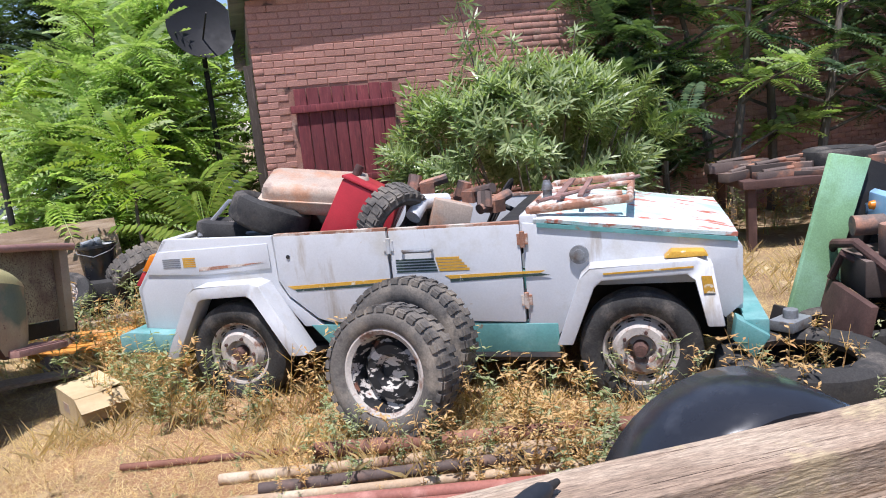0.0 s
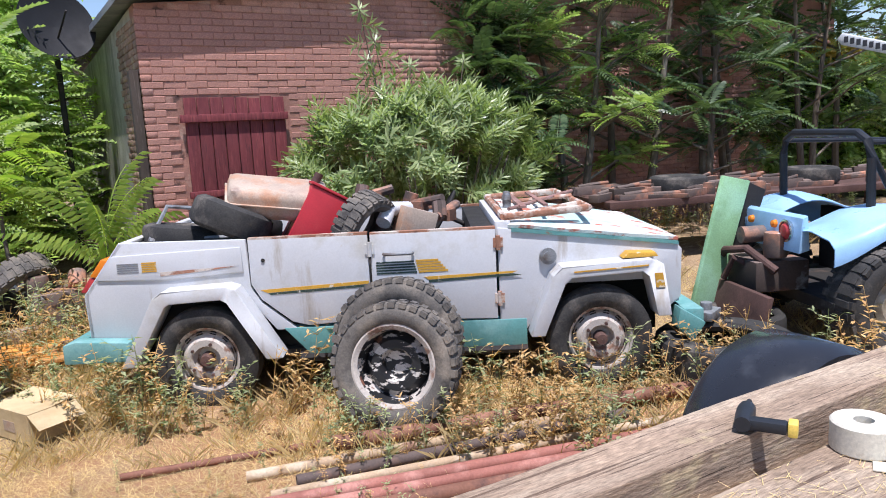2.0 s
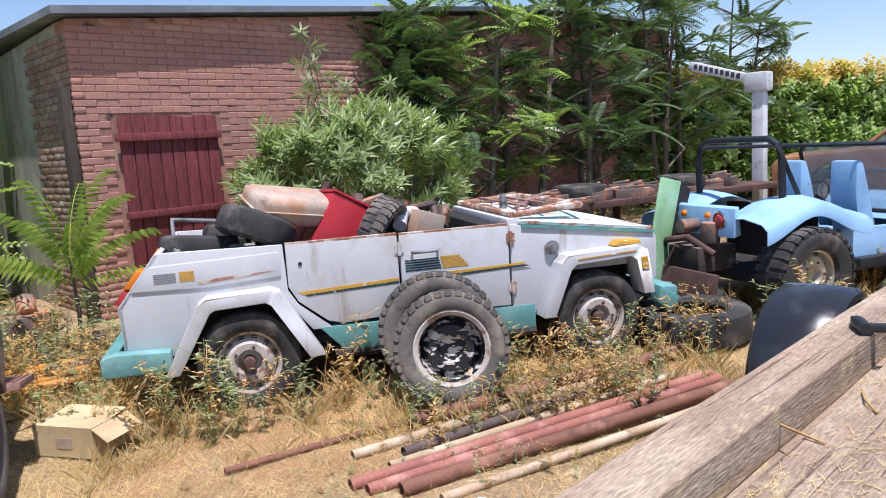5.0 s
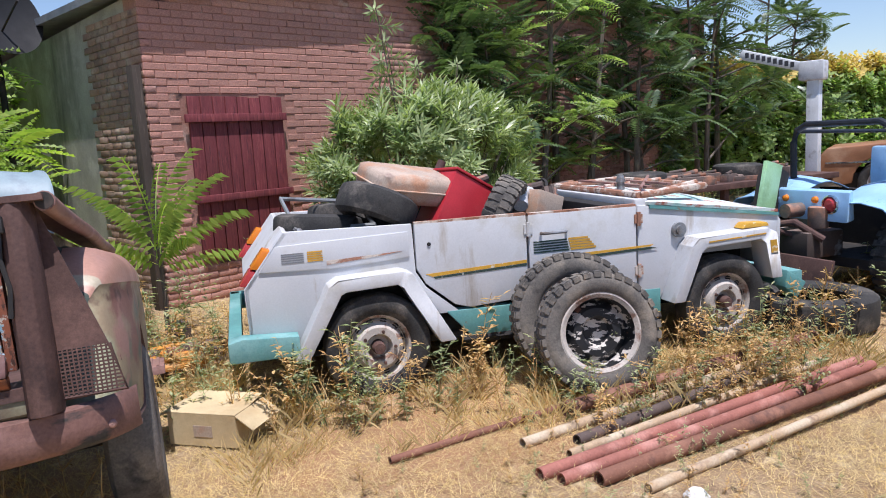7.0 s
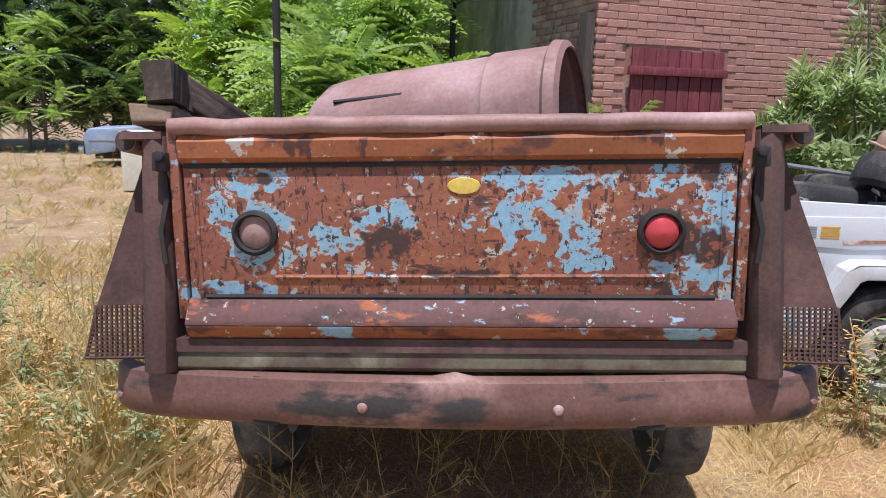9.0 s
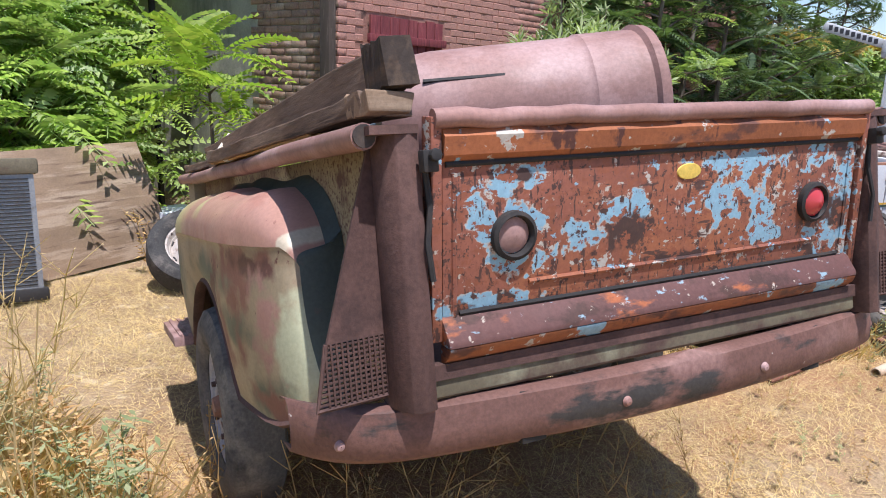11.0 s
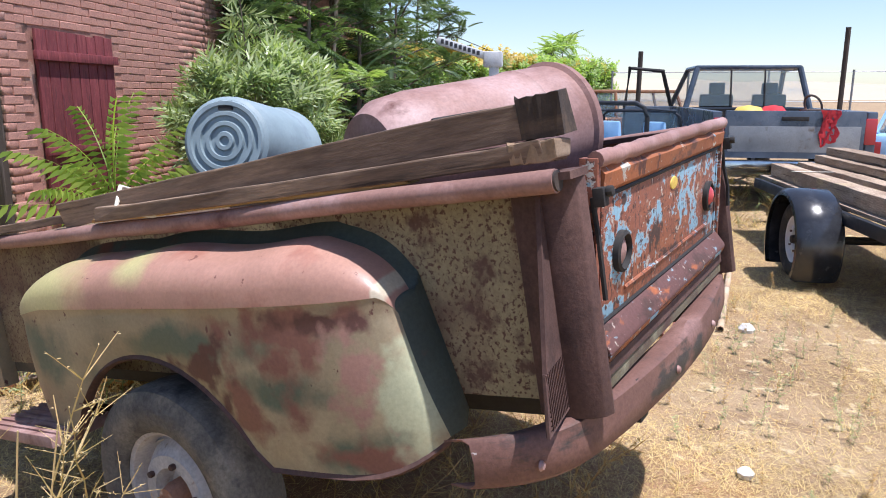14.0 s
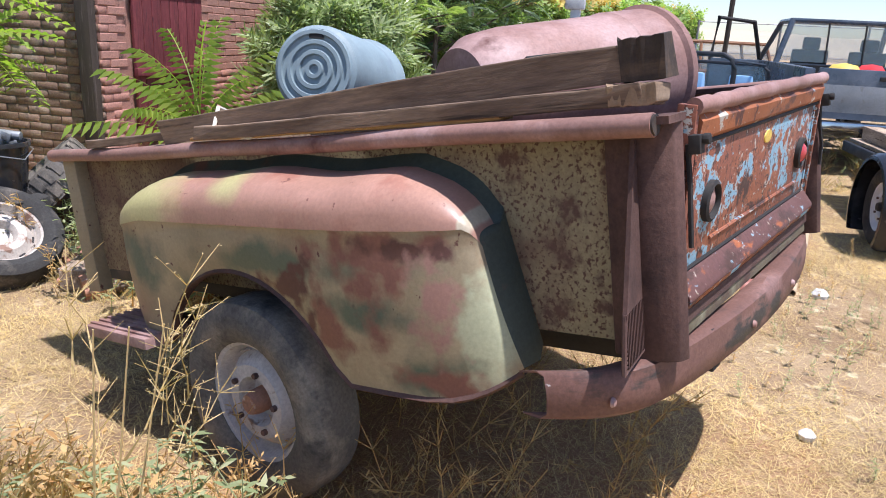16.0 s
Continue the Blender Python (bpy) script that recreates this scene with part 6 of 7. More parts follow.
solo("red_rag", MB().grid([[(p[0] - 0.03 * math.sin(i * 1.3 + j * 2.1), p[1], p[2]) for j, p in enumerate(r)] for i, r in enumerate(rag)]), M["cloth_red"], "red rag hung over the tailgate", "rag", m=PK, thick=0.006, smooth=60)

# far fence, posts, hedge
fence = thing("chain_link_fence", pose(0, 0, 0), "sagging chain-link fence on thin steel posts", "fence")
for k in range(9):
    x, y = 18.0 - 0.25 * k, 1.2 - 2.1 * k
    part("post", MB().cyl((x, y, -0.1), (x, y, 2.25), 0.03, 8), M["grey_metal"], fence)
for z in (2.2, 1.4):
    part("wire", MB().tube([(18.0, 1.2, z), (16.0, -15.6, z)], 0.014, 5), M["grey_metal"], fence)
solo("utility_post", MB().cyl((9.9, 1.38, 0), (9.95, 1.36, 2.33), 0.045, 10), M["darkwood"], "dark wooden post behind the pickup", "post")
solo("utility_post", MB().cyl((15.5, -4.2, 0), (15.5, -4.2, 3.2), 0.06, 10), M["darkwood"], "dark wooden post by the far fence", "post")

# ---- junk left of the truck and the building ----
fz = thing("chest_freezer", pose(-2.35, 14.3, 0, 0, 0, -8), "cream enamel chest freezer standing in dry grass", "freezer")
part("body", MB().box(-1.0, -0.35, 0.0, 1.0, 0.35, 0.88), M["enamel"], fz, bevel=0.02)
part("lid", MB().box(-1.01, -0.36, 0.885, 1.01, 0.36, 0.97), M["enamel"], fz, bevel=0.02)
wm = thing("washing_machine", pose(-2.35, 9.7, 0, 0, 0, -12), "rusting pale grey washing machine with junk on top", "washing machine")
part("body", MB().box(-0.36, -0.32, 0.0, 0.36, 0.32, 0.92), M["hoist"], wm, bevel=0.02)
part("side_panel", MB().box(-0.02, -0.332, 0.05, 0.34, -0.321, 0.85), M["grey_metal"], wm, bevel=0.004)
solo("plastic_tray", MB().box(-0.25, -0.2, 0, 0.25, 0.2, 0.015).box(-0.25, -0.2, 0.015, -0.235, 0.2, 0.09).box(0.235, -0.2, 0.015, 0.25, 0.2, 0.09).box(-0.235, 0.185, 0.015, 0.235, 0.2, 0.09).box(-0.235, -0.2, 0.015, 0.235, -0.185, 0.09), M["pickup"], "dark blue plastic tray on the washing machine", "tray", m=pose(-2.40, 9.7, 0.922, 0, 0, 5))
solo("plastic_bottle", MB().lathe([(0.001, 0), (0.05, 0), (0.05, 0.2), (0.02, 0.25), (0.02, 0.28), (0.001, 0.28)], 14), M["glass"], "clear plastic bottle lying on the washing machine", "bottle", m=pose(-2.12, 9.62, 0.975, 0, 70, 40))
rad = thing("radiator", pose(-2.05, 6.9, 0, -8, 0, -20), "old vehicle radiator leaning upright", "radiator")
part("core", MB().box(-0.25, -0.03, 0.08, 0.25, 0.03, 0.80), M["grey_metal"], rad)
mb = MB()
for k in range(30):
    mb.box(-0.22, -0.036, 0.1 + k * 0.023, 0.22, -0.03, 0.108 + k * 0.023)
part("fins", mb, M["dark"], rad, smooth=0)
part("top_tank", MB().box(-0.28, -0.05, 0.80, 0.28, 0.05, 0.90), M["olive"], rad, bevel=0.02)
part("bottom_tank", MB().box(-0.28, -0.05, 0.0, 0.28, 0.05, 0.08), M["dark"], rad, bevel=0.02)
wheel("junk_wheel", pose(-0.93, 6.45, 0.24, -52, 0, -25), 0.34, 0.2, 0.22, 0.02, M["tyre"], M["rim_rust"], "wheel with a peeling rim thrown on the ground", nuts=0, holes=8)
loose_tyre(pose(-0.50, 6.85, 0.10, 90), 0.34, 0.2, 0.2, M["tyre"], "tyre lying flat under another by the wall")
loose_tyre(pose(-0.54, 6.82, 0.302, 90), 0.33, 0.2, 0.2, M["tyre"], "tyre stacked on another by the wall")
bucket = thing("bucket", pose(-0.58, 6.74, 0.403), "black plastic bucket with grey scrap, on stacked tyres", "bucket")
part("shell", MB().lathe([(0.001, 0.0), (0.145, 0.0), (0.175, 0.30), (0.19, 0.305), (0.19, 0.33), (0.172, 0.33), (0.140, 0.012), (0.001, 0.012)], 28), M["black_gloss"], bucket, smooth=40)
part("bail", MB().tube([(-0.19, 0, 0.31), (-0.15, -0.13, 0.27), (0, -0.20, 0.23), (0.15, -0.13, 0.27), (0.19, 0, 0.31)], 0.004, 6), M["grey_metal"], bucket, "thin wire handle")
for k in range(5):
    solo("metal_fitting", MB().cyl((-0.05, 0, 0), (0.07, 0.01, 0.03), 0.028, 10).box(-0.03, -0.03, -0.02, 0.03, 0.03, 0.03), M["grey_metal"], "dull grey metal fitting in the bucket", "scrap", m=pose(-0.58 + 0.07 * math.cos(k * 1.3), 6.74 + 0.07 * math.sin(k * 1.3), 0.70 + 0.015 * k, 0, 20, k * 71), group="fittings in the bucket", bevel=0.004)
loose_tyre(pose(-0.2, 6.75, 0.40, 50, 20, 60), 0.34, 0.2, 0.2, M["tyre_dusty"], "tyre leaning on scrap by the wall", lugs=28)
ply = solo("plywood_sheet", MB().box(-0.7, -0.008, 0, 0.7, 0.008, 0.95), M["plywood"], "weathered plywood sheet leaning in the yard", "plywood", m=pose(-1.15, 7.35, 0.0, -24, 0, 15), bevel=0.003)
solo("wood_block", MB().box(-0.5, -0.08, 0, 0.5, 0.08, 0.12), M["timber"], "short timber block by the junk wheels", "timber", m=pose(-0.5, 6.1, 0, 0, 0, 20), bevel=0.01)
solo("engine_block", MB().box(-0.3, -0.2, 0, 0.3, 0.2, 0.35).cyl((-0.2, 0, 0.35), (-0.2, 0, 0.5), 0.1, 14).cyl((0.1, -0.1, 0.35), (0.15, 0, 0.48), 0.08, 14), M["scrap"], "greasy engine block on the ground", "engine part", m=pose(0.15, 6.6, 0, 0, 0, 15), bevel=0.03)
solo("white_crate", MB().box(-0.22, -0.15, 0, 0.22, 0.15, 0.30), M["hoist"], "dirty white crate among the scrap", "crate", m=pose(-0.35, 7.75, 0, 0, 0, 12), bevel=0.02)
random.seed(5)
for k in range(26):
    x, y = random.uniform(-1.0, 0.75), random.uniform(5.0, 7.6)
    L = random.uniform(0.15, 0.5)
    mb = MB().box(-L / 2, -0.05, 0, L / 2, 0.05, random.uniform(0.04, 0.14)).cyl((-L / 2, 0.04, 0.03), (L / 2, 0.07, 0.06), 0.025, 8)
    solo("scrap_piece", mb, M["scrap"], "rusty bit of scrap in the weeds by the wall", "scrap", m=pose(x, y, 0.0, random.uniform(-8, 8), random.uniform(-12, 12), random.uniform(0, 180)), group="scrap by the wall", bevel=0.006)
# orange pallet and boards behind the white car
pal = thing("orange_pallet", pose(-0.25, 5.35, 0.0, 0, 0, -12), "bright orange plastic pallet lying in the weeds", "pallet")
for k in range(5):
    part("slat", MB().box(-0.6, -0.3 + k * 0.13, 0.09, 0.6, -0.21 + k * 0.13, 0.12), M["amber_wood"], pal, bevel=0.006)
for x in (-0.55, 0, 0.5):
    part("bearer", MB().box(x, -0.3, 0, x + 0.06, 0.31, 0.09), M["amber_wood"], pal, bevel=0.006)
solo("grey_board", MB().box(-0.6, -0.09, 0, 0.6, 0.09, 0.03), M["timber"], "grey board lying on the ground", "board", m=pose(-0.75, 4.75, 0.03, 0, 4, 20), bevel=0.004)

# ---- small things on the trailer timbers ----
dr_ = thing("cordless_drill", pose(1.38, 0.41, 0.794, 0, 0, 30) @ Matrix.Diagonal((0.7, 0.7, 0.7, 1)), "black and yellow cordless drill on a timber", "drill")
part("motor_body", MB().tube([(-0.09, 0, 0.035), (0.02, 0, 0.035), (0.08, 0, 0.035), (0.11, 0, 0.035)], [0.03, 0.036, 0.032, 0.02], 12), M["black_paint"], dr_)
part("chuck", MB().cyl((0.11, 0, 0.035), (0.16, 0, 0.035), 0.018, 12, 0.010), M["dark"], dr_)
part("grip", MB().box(-0.085, -0.15, 0.012, -0.03, -0.01, 0.055), M["black_paint"], dr_, bevel=0.012)
part("battery", MB().box(-0.085, -0.185, 0.006, -0.02, -0.15, 0.06), M["yellow_cloth"], dr_, "yellow battery pack", bevel=0.01)
roll = thing("strap_roll", pose(1.62, 0.23, 0.724, 0, 0, -60), "off-white roll of webbing strap with a loose end", "strap")
part("coil", MB().lathe([(0.025, 0), (0.075, 0), (0.08, 0.005), (0.08, 0.075), (0.075, 0.08), (0.025, 0.08)], 32, closed=True), M["enamel"], roll)
part("loose_end", MB().box(0.02, -0.13, 0.001, 0.26, -0.075, 0.004), M["enamel"], roll)
for x, y, a in ((0.75, 0.20, 30), (0.62, 0.12, -50), (0.95, 0.10, 15), (0.45, 0.25, 70)):
    solo("twig", MB().tube([(0, 0, 0.004), (0.08, 0.01, 0.012), (0.18, -0.01, 0.006)], 0.004, 5), M["freshwood"], "dry broken twig on the timber", "twig", m=pose(x, y, 0.724, 0, 0, a), group="twigs on the timber")
solo("tie_strap", MB().box(-0.02, 0, 0, 0.02, 1.1, 0.003), M["enamel"], "off-white tie-down strap across the load", "strap", m=pose(3.4, -0.5, 0.796))
solo("pale_rock", MB().lathe([(0.001, 0.035), (0.018, 0.03), (0.036, 0.012), (0.030, -0.01)], 7), M["rock"], "small pale stone on the soil", "stone", m=pose(-1.327, 2.152, 0.0))
solo("pale_rock", MB().lathe([(0.001, 0.055), (0.03, 0.05), (0.055, 0.02), (0.05, -0.01)], 7), M["rock"], "pale crumbled stone beside the pipes", "stone", m=pose(0.62, 1.66, 0.0))
solo("rope", MB().tube([TRUCK @ Vector(p) for p in ((-0.62, 1.55, 0.08), (-0.70, 1.50, 0.10), (-0.76, 1.46, 0.03), (-0.75, 1.30, 0.0), (-0.72, 1.20, 0.008))], 0.007, 6), M["enamel"], "frayed pale rope end hanging over the bed rail", "rope")

# ---- plants ----
def frond_template(pairs, length, leaf, width, droop):
    """A compound leaf along +x: paired leaflets on a drooping midrib; each leaflet two folded triangles."""
    vs, fs = [], []
    for i in range(pairs):
        t = (i + 1.2) / (pairs + 0.6)
        x, z = length * t, -droop * t * t
        k = leaf * (0.55 + 0.45 * math.sin(min(1, t * 1.25) * 2.6)) * (0.75 if t > 0.9 else 1)
        for s in (-1, 1):
            b = len(vs)
            vs += [(x, 0, z), (x + 0.12 * k - width / 2, s * k * 0.45, z - 0.05 * k), (x + 0.35 * k, s * k, z - 0.30 * k), (x + 0.12 * k + width / 2, s * k * 0.5, z + 0.03 * k)]
            fs.append((b, b + 1, b + 2, b + 3))
    for a in np.linspace(0, 1, 4)[:-1]:
        b = len(vs)
        t2 = a + 0.334
        vs += [(length * a, -0.004, -droop * a * a), (length * t2, -0.003, -droop * t2 * t2), (length * t2, 0.003, -droop * t2 * t2), (length * a, 0.004, -droop * a * a)]
        fs.append((b, b + 1, b + 2, b + 3))
    return np.array(vs), np.array(fs)


def shoot_template(n, height, leaf, width, rng, flat=0.5):
    """An upright shoot with narrow leaves in whorls."""
    vs, fs = [], []
    for i in range(n):
        t = (i + 0.5) / n
        a = i * 2.4 + rng.uniform(-0.3, 0.3)
        z = height * t
        up = flat + 0.7 * t + rng.uniform(-0.15, 0.2)
        d = np.array([math.cos(a) * math.cos(up), math.sin(a) * math.cos(up), math.sin(up)])
        sd = np.array([-math.sin(a), math.cos(a), 0])
        L = leaf * rng.uniform(0.75, 1.15)
        b = len(vs)
        o = np.array([0, 0, z])
        vs += [o, o + d * L * 0.45 - sd * width / 2, o + d * L + np.array([0, 0, -0.12 * L]), o + d * L * 0.45 + sd * width / 2]
        fs.append((b, b + 1, b + 2, b + 3))
    b = len(vs)
    vs += [(-0.003, 0, 0), (0.003, 0, 0), (0.002, 0, height), (-0.002, 0, height)]
    fs.append((b, b + 1, b + 2, b + 3))
    return np.array(vs, float), np.array(fs)


def scatter(name, templates, mats, material, rng):
    """One mesh of many placed copies of templates; mats are 4x4 arrays."""
    V, F, k = [], [], 0
    for m in mats:
        vs, fs = templates[rng.randrange(len(templates))]
        V.append(vs @ m[:3, :3].T + m[:3, 3])
        F.append(fs + k)
        k += len(vs)
    return big_mesh(name, np.concatenate(V), np.concatenate(F), material)


def rot(az, el, roll=0.0):
    ca, sa, ce, se, cr, sr = math.cos(az), math.sin(az), math.cos(el), math.sin(el), math.cos(roll), math.sin(roll)
    x = np.array([ca * ce, sa * ce, se])
    y = np.array([-sa, ca, 0])
    z = np.cross(x, y)
    m = np.eye(4)
    m[:3, 0], m[:3, 1], m[:3, 2] = x, y * cr + z * sr, z * cr - y * sr
    return m


def placed(p, m, sc):
    m = m.copy()
    m[:3, :3] *= sc
    m[:3, 3] = p
    return m


FRONDS = [frond_template(10, 0.60, 0.14, 0.048, 0.17), frond_template(12, 0.75, 0.15, 0.050, 0.28), frond_template(9, 0.5, 0.13, 0.046, 0.12)]


def ailanthus(m, h, spread, seed, material, label, fronds=9, limbs=12, stems=1, low=0.25, scale=1.0, group="", up=0.0):
    """A tree of heaven: slender trunks, limbs, and tufts of compound leaves at the tips."""
    rng = random.Random(seed)
    tree = thing("tree", m, label, "tree", group)
    mats = []
    for st in range(stems):
        ox, oy = (rng.uniform(-0.25, 0.25), rng.uniform(-0.25, 0.25)) if stems > 1 else (0, 0)
        lean = (rng.uniform(-0.12, 0.12) * h, rng.uniform(-0.10, 0.10) * h)
        hh = h * rng.uniform(0.8, 1.0)
        pts = [Vector((ox + lean[0] * t ** 1.3 + 0.04 * math.sin(t * 7 + seed), oy + lean[1] * t ** 1.3, -0.05 + hh * t)) for t in np.linspace(0, 1, 9)]
        r0 = 0.014 * h
        part("trunk", MB().tube(pts, [r0 * (1 - 0.8 * t) for t in np.linspace(0, 1, 9)], 8), M["bark"], tree)
        for i in range(limbs):
            t = low + (1 - low) * (i + rng.random()) / limbs
            k = min(7, int(t * 8))
            base = pts[k].lerp(pts[k + 1], t * 8 - k)
            az = i * 2.4 + rng.uniform(-0.5, 0.5)
            L = spread * (1.05 - 0.65 * t) * rng.uniform(0.6, 1.1)
            tip = base + Vector((math.cos(az) * L, math.sin(az) * L, L * rng.uniform(0.15, 0.6)))
            midp = base.lerp(tip, 0.55) + Vector((0, 0, 0.06 * L))
            part("limb", MB().tube([base, midp, tip], [r0 * 0.35, r0 * 0.25, 0.004], 5), M["bark"], tree)
            for q in (midp, tip, base.lerp(tip, 0.8)):
                for j in range(fronds if q is tip else fronds // 2):
                    mats.append(placed(np.array(q), rot(rng.uniform(0, 6.283), rng.uniform(-0.45 + up, 0.85 + up * 0.5), rng.uniform(-0.3, 0.3)), scale * rng.uniform(0.6, 1.15)))
        for j in range(fronds + 3):
            mats.append(placed(np.array(pts[-1]), rot(j * 2.4, rng.uniform(0.1, 1.0), rng.uniform(-0.3, 0.3)), scale * rng.uniform(0.7, 1.2)))
    ob = new("crown", scatter("crown", FRONDS, mats, material, rng))
    ob.parent = tree
    return tree


LEFT = ((-6.2, 10.8, 4.2, 1.5), (-4.6, 12.3, 5.2, 1.7), (-3.1, 11.2, 4.0, 1.5), (-0.6, 14.6, 5.6, 1.8), (-1.1, 11.6, 3.6, 1.4), (-0.3, 13.0, 5.2, 1.6), (-0.25, 9.7, 3.2, 1.0), (-0.9, 9.9, 2.7, 1.2), (-8.2, 11.5, 4.6, 1.6), (-10.2, 12.5, 5.0, 1.8), (0.3, 11.2, 4.4, 1.1), (-0.95, 8.9, 2.3, 0.8))
for i, (x, y, h, sp) in enumerate(LEFT):
    if x < -2.6:
        y += 14
    ailanthus(pose(x, y, 0), h, sp, 20 + i, M["leaf_light"], "bright green young tree of heaven with feathery leaves", 9, 16, 2, 0.10, group="trees beside the building")
RIGHT = ((5.6, 6.95, 3.6, 1.0), (6.6, 6.7, 4.6, 1.4), (7.6, 6.9, 4.9, 1.4), (8.7, 6.5, 4.6, 1.5), (9.9, 6.8, 5.0, 1.6), (11.2, 6.4, 4.6, 1.6), (12.6, 6.6, 5.0, 1.7), (14.0, 6.2, 4.6, 1.6), (5.2, 6.85, 3.2, 0.9))
for i, (x, y, h, sp) in enumerate(RIGHT):
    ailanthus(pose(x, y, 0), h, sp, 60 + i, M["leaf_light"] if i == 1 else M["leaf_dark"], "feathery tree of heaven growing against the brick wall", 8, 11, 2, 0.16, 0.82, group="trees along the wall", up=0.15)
for i, (x, y, h, sp) in enumerate(((-13, 27, 8, 3.2), (-8.5, 28, 8.5, 3.4), (-4, 27, 7.5, 3.0), (-17, 25, 8, 3.2))):
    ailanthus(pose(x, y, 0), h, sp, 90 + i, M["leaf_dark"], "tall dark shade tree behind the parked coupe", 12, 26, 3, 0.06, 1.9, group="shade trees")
# sapling: arching fronds with hanging leaflets from one short stem
rng = random.Random(31)
HANG = []
for n_, L in ((15, 0.80), (13, 0.66)):
    vs, fs = [], []
    for k in range(n_):
        t = (k + 1.5) / (n_ + 0.8)
        x, z, w = L * t, -0.30 * L * t ** 2.6, 0.15 * (0.6 + 0.4 * math.sin(2.6 * min(1, 1.2 * t)))
        for sd in (-1, 1):
            b = len(vs)
            vs += [(x, 0, z), (x - 0.004, sd * w * 0.30, z - 0.34 * w), (x + 0.22 * w, sd * w * 0.52, z - 0.95 * w), (x + 0.032, sd * w * 0.34, z - 0.30 * w)]
            fs.append((b, b + 1, b + 2, b + 3))
    for k in range(6):
        b, t, t2 = len(vs), k / 6, (k + 1) / 6
        vs += [(L * q, sd, -0.30 * L * q ** 2.6) for q, sd in ((t, -0.005), (t2, -0.004), (t2, 0.004), (t, 0.005))]
        fs.append((b, b + 1, b + 2, b + 3))
    HANG.append((np.array(vs), np.array(fs)))
sap = thing("sapling", pose(0.50, 6.0, 0), "yellow-green sapling with arching fronds of hanging leaflets", "sapling")
part("trunk", MB().tube([(0, 0, -0.05), (0.02, 0.01, 0.4), (0.0, 0.0, 0.85)], [0.022, 0.018, 0.010], 8), M["bark"], sap)
mats = [placed(np.array([0, 0, 0.62 + 0.26 * (k / 13)]), rot(k * 2.4 + rng.uniform(-0.3, 0.3), 0.45 + 0.85 * (k / 13) + rng.uniform(-0.1, 0.1), rng.uniform(-0.2, 0.2)), rng.uniform(0.85, 1.1)) for k in range(14)]
ob = new("fronds", scatter("fronds", HANG, mats, M["leaf_yellow"], rng))
ob.parent = sap
ailanthus(pose(-0.15, 7.2, 0), 2.1, 0.45, 8, M["leaf_yellow"], "yellow-green tree of heaven sapling with drooping leaves", 4, 7, 1, 0.6, 0.85)
ailanthus(pose(-1.75, 11.6, 0), 3.0, 0.9, 9, M["leaf_yellow"], "light green sapling among old appliances", 7, 10, 2, 0.5)
ailanthus(pose(24.5, 3.0, 0), 3.6, 1.1, 15, M["leaf_light"], "small light green tree beyond the hedge", 8, 14, 2, 0.3)

# oleander
rng = random.Random(3)
SHOOTS = [shoot_template(17, 0.18, 0.155, 0.027, rng, 0.25), shoot_template(20, 0.22, 0.17, 0.028, rng, 0.25), shoot_template(14, 0.14, 0.145, 0.026, rng, 0.2)]
ole = thing("oleander_bush", pose(3.85, 6.15, 0), "dense grey-green oleander bush with narrow leaves", "bush")
mats, stems = [], MB()
clumps = [(rng.uniform(0, 6.283), rng.uniform(-0.55, 1), rng.uniform(0.86, 1.08)) for _ in range(85)]
for i in range(1100):
    ca_, cu_, cr_ = clumps[i % 85]
    a, u = ca_ + rng.gauss(0, 0.11), max(-0.6, min(1, cu_ + rng.gauss(0, 0.09)))
    c = math.sqrt(max(0, 1 - u * u))
    rr = rng.uniform(0.70, 1.0) ** 0.5 * cr_ if i < 880 else rng.uniform(0.5, 0.8)
    p = np.array([1.50 * rr * c * math.cos(a), 0.72 * rr * c * math.sin(a), 1.12 + 0.85 * rr * u])
    m = rot(math.atan2(c * math.sin(a), c * math.cos(a)), max(0.1, 0.5 + 0.8 * u + rng.uniform(-0.4, 0.4)))
    q = m.copy()
    q[:3, 0], q[:3, 2] = -m[:3, 2], m[:3, 0]
    mats.append(placed(p, q, rng.uniform(0.7, 1.15)))
for i in range(26):
    a = rng.uniform(0, 6.283)
    e = (1.2 * math.cos(a), 0.45 * math.sin(a), rng.uniform(1.0, 1.7))
    stems.tube([(0.2 * math.cos(a), 0.15 * math.sin(a), 0), (0.6 * e[0], 0.6 * e[1], 0.6), e], [0.02, 0.014, 0.006], 5)
for x, y, z in ((-0.75, 0.0, 2.85), (-0.55, 0.1, 2.55), (0.55, 0.1, 2.35), (-0.2, 0.0, 2.3)):
    stems.tube([(x * 0.6, y, 1.2), (x, y, z)], [0.014, 0.004], 5)
    for k in range(6):
        mats.append(placed(np.array([x * (0.9 + 0.02 * k), y, z - 0.85 + 0.17 * k]), rot(k * 2.1, 0.2) @ np.array([[0, 0, 1, 0], [0, 1, 0, 0], [-1, 0, 0, 0], [0, 0, 0, 1.0]]).T, 1.0))
part("stem", stems, M["bark"], ole)
ob = new("foliage", scatter("foliage", SHOOTS, mats, M["leaf_oleander"], rng))
ob.parent = ole

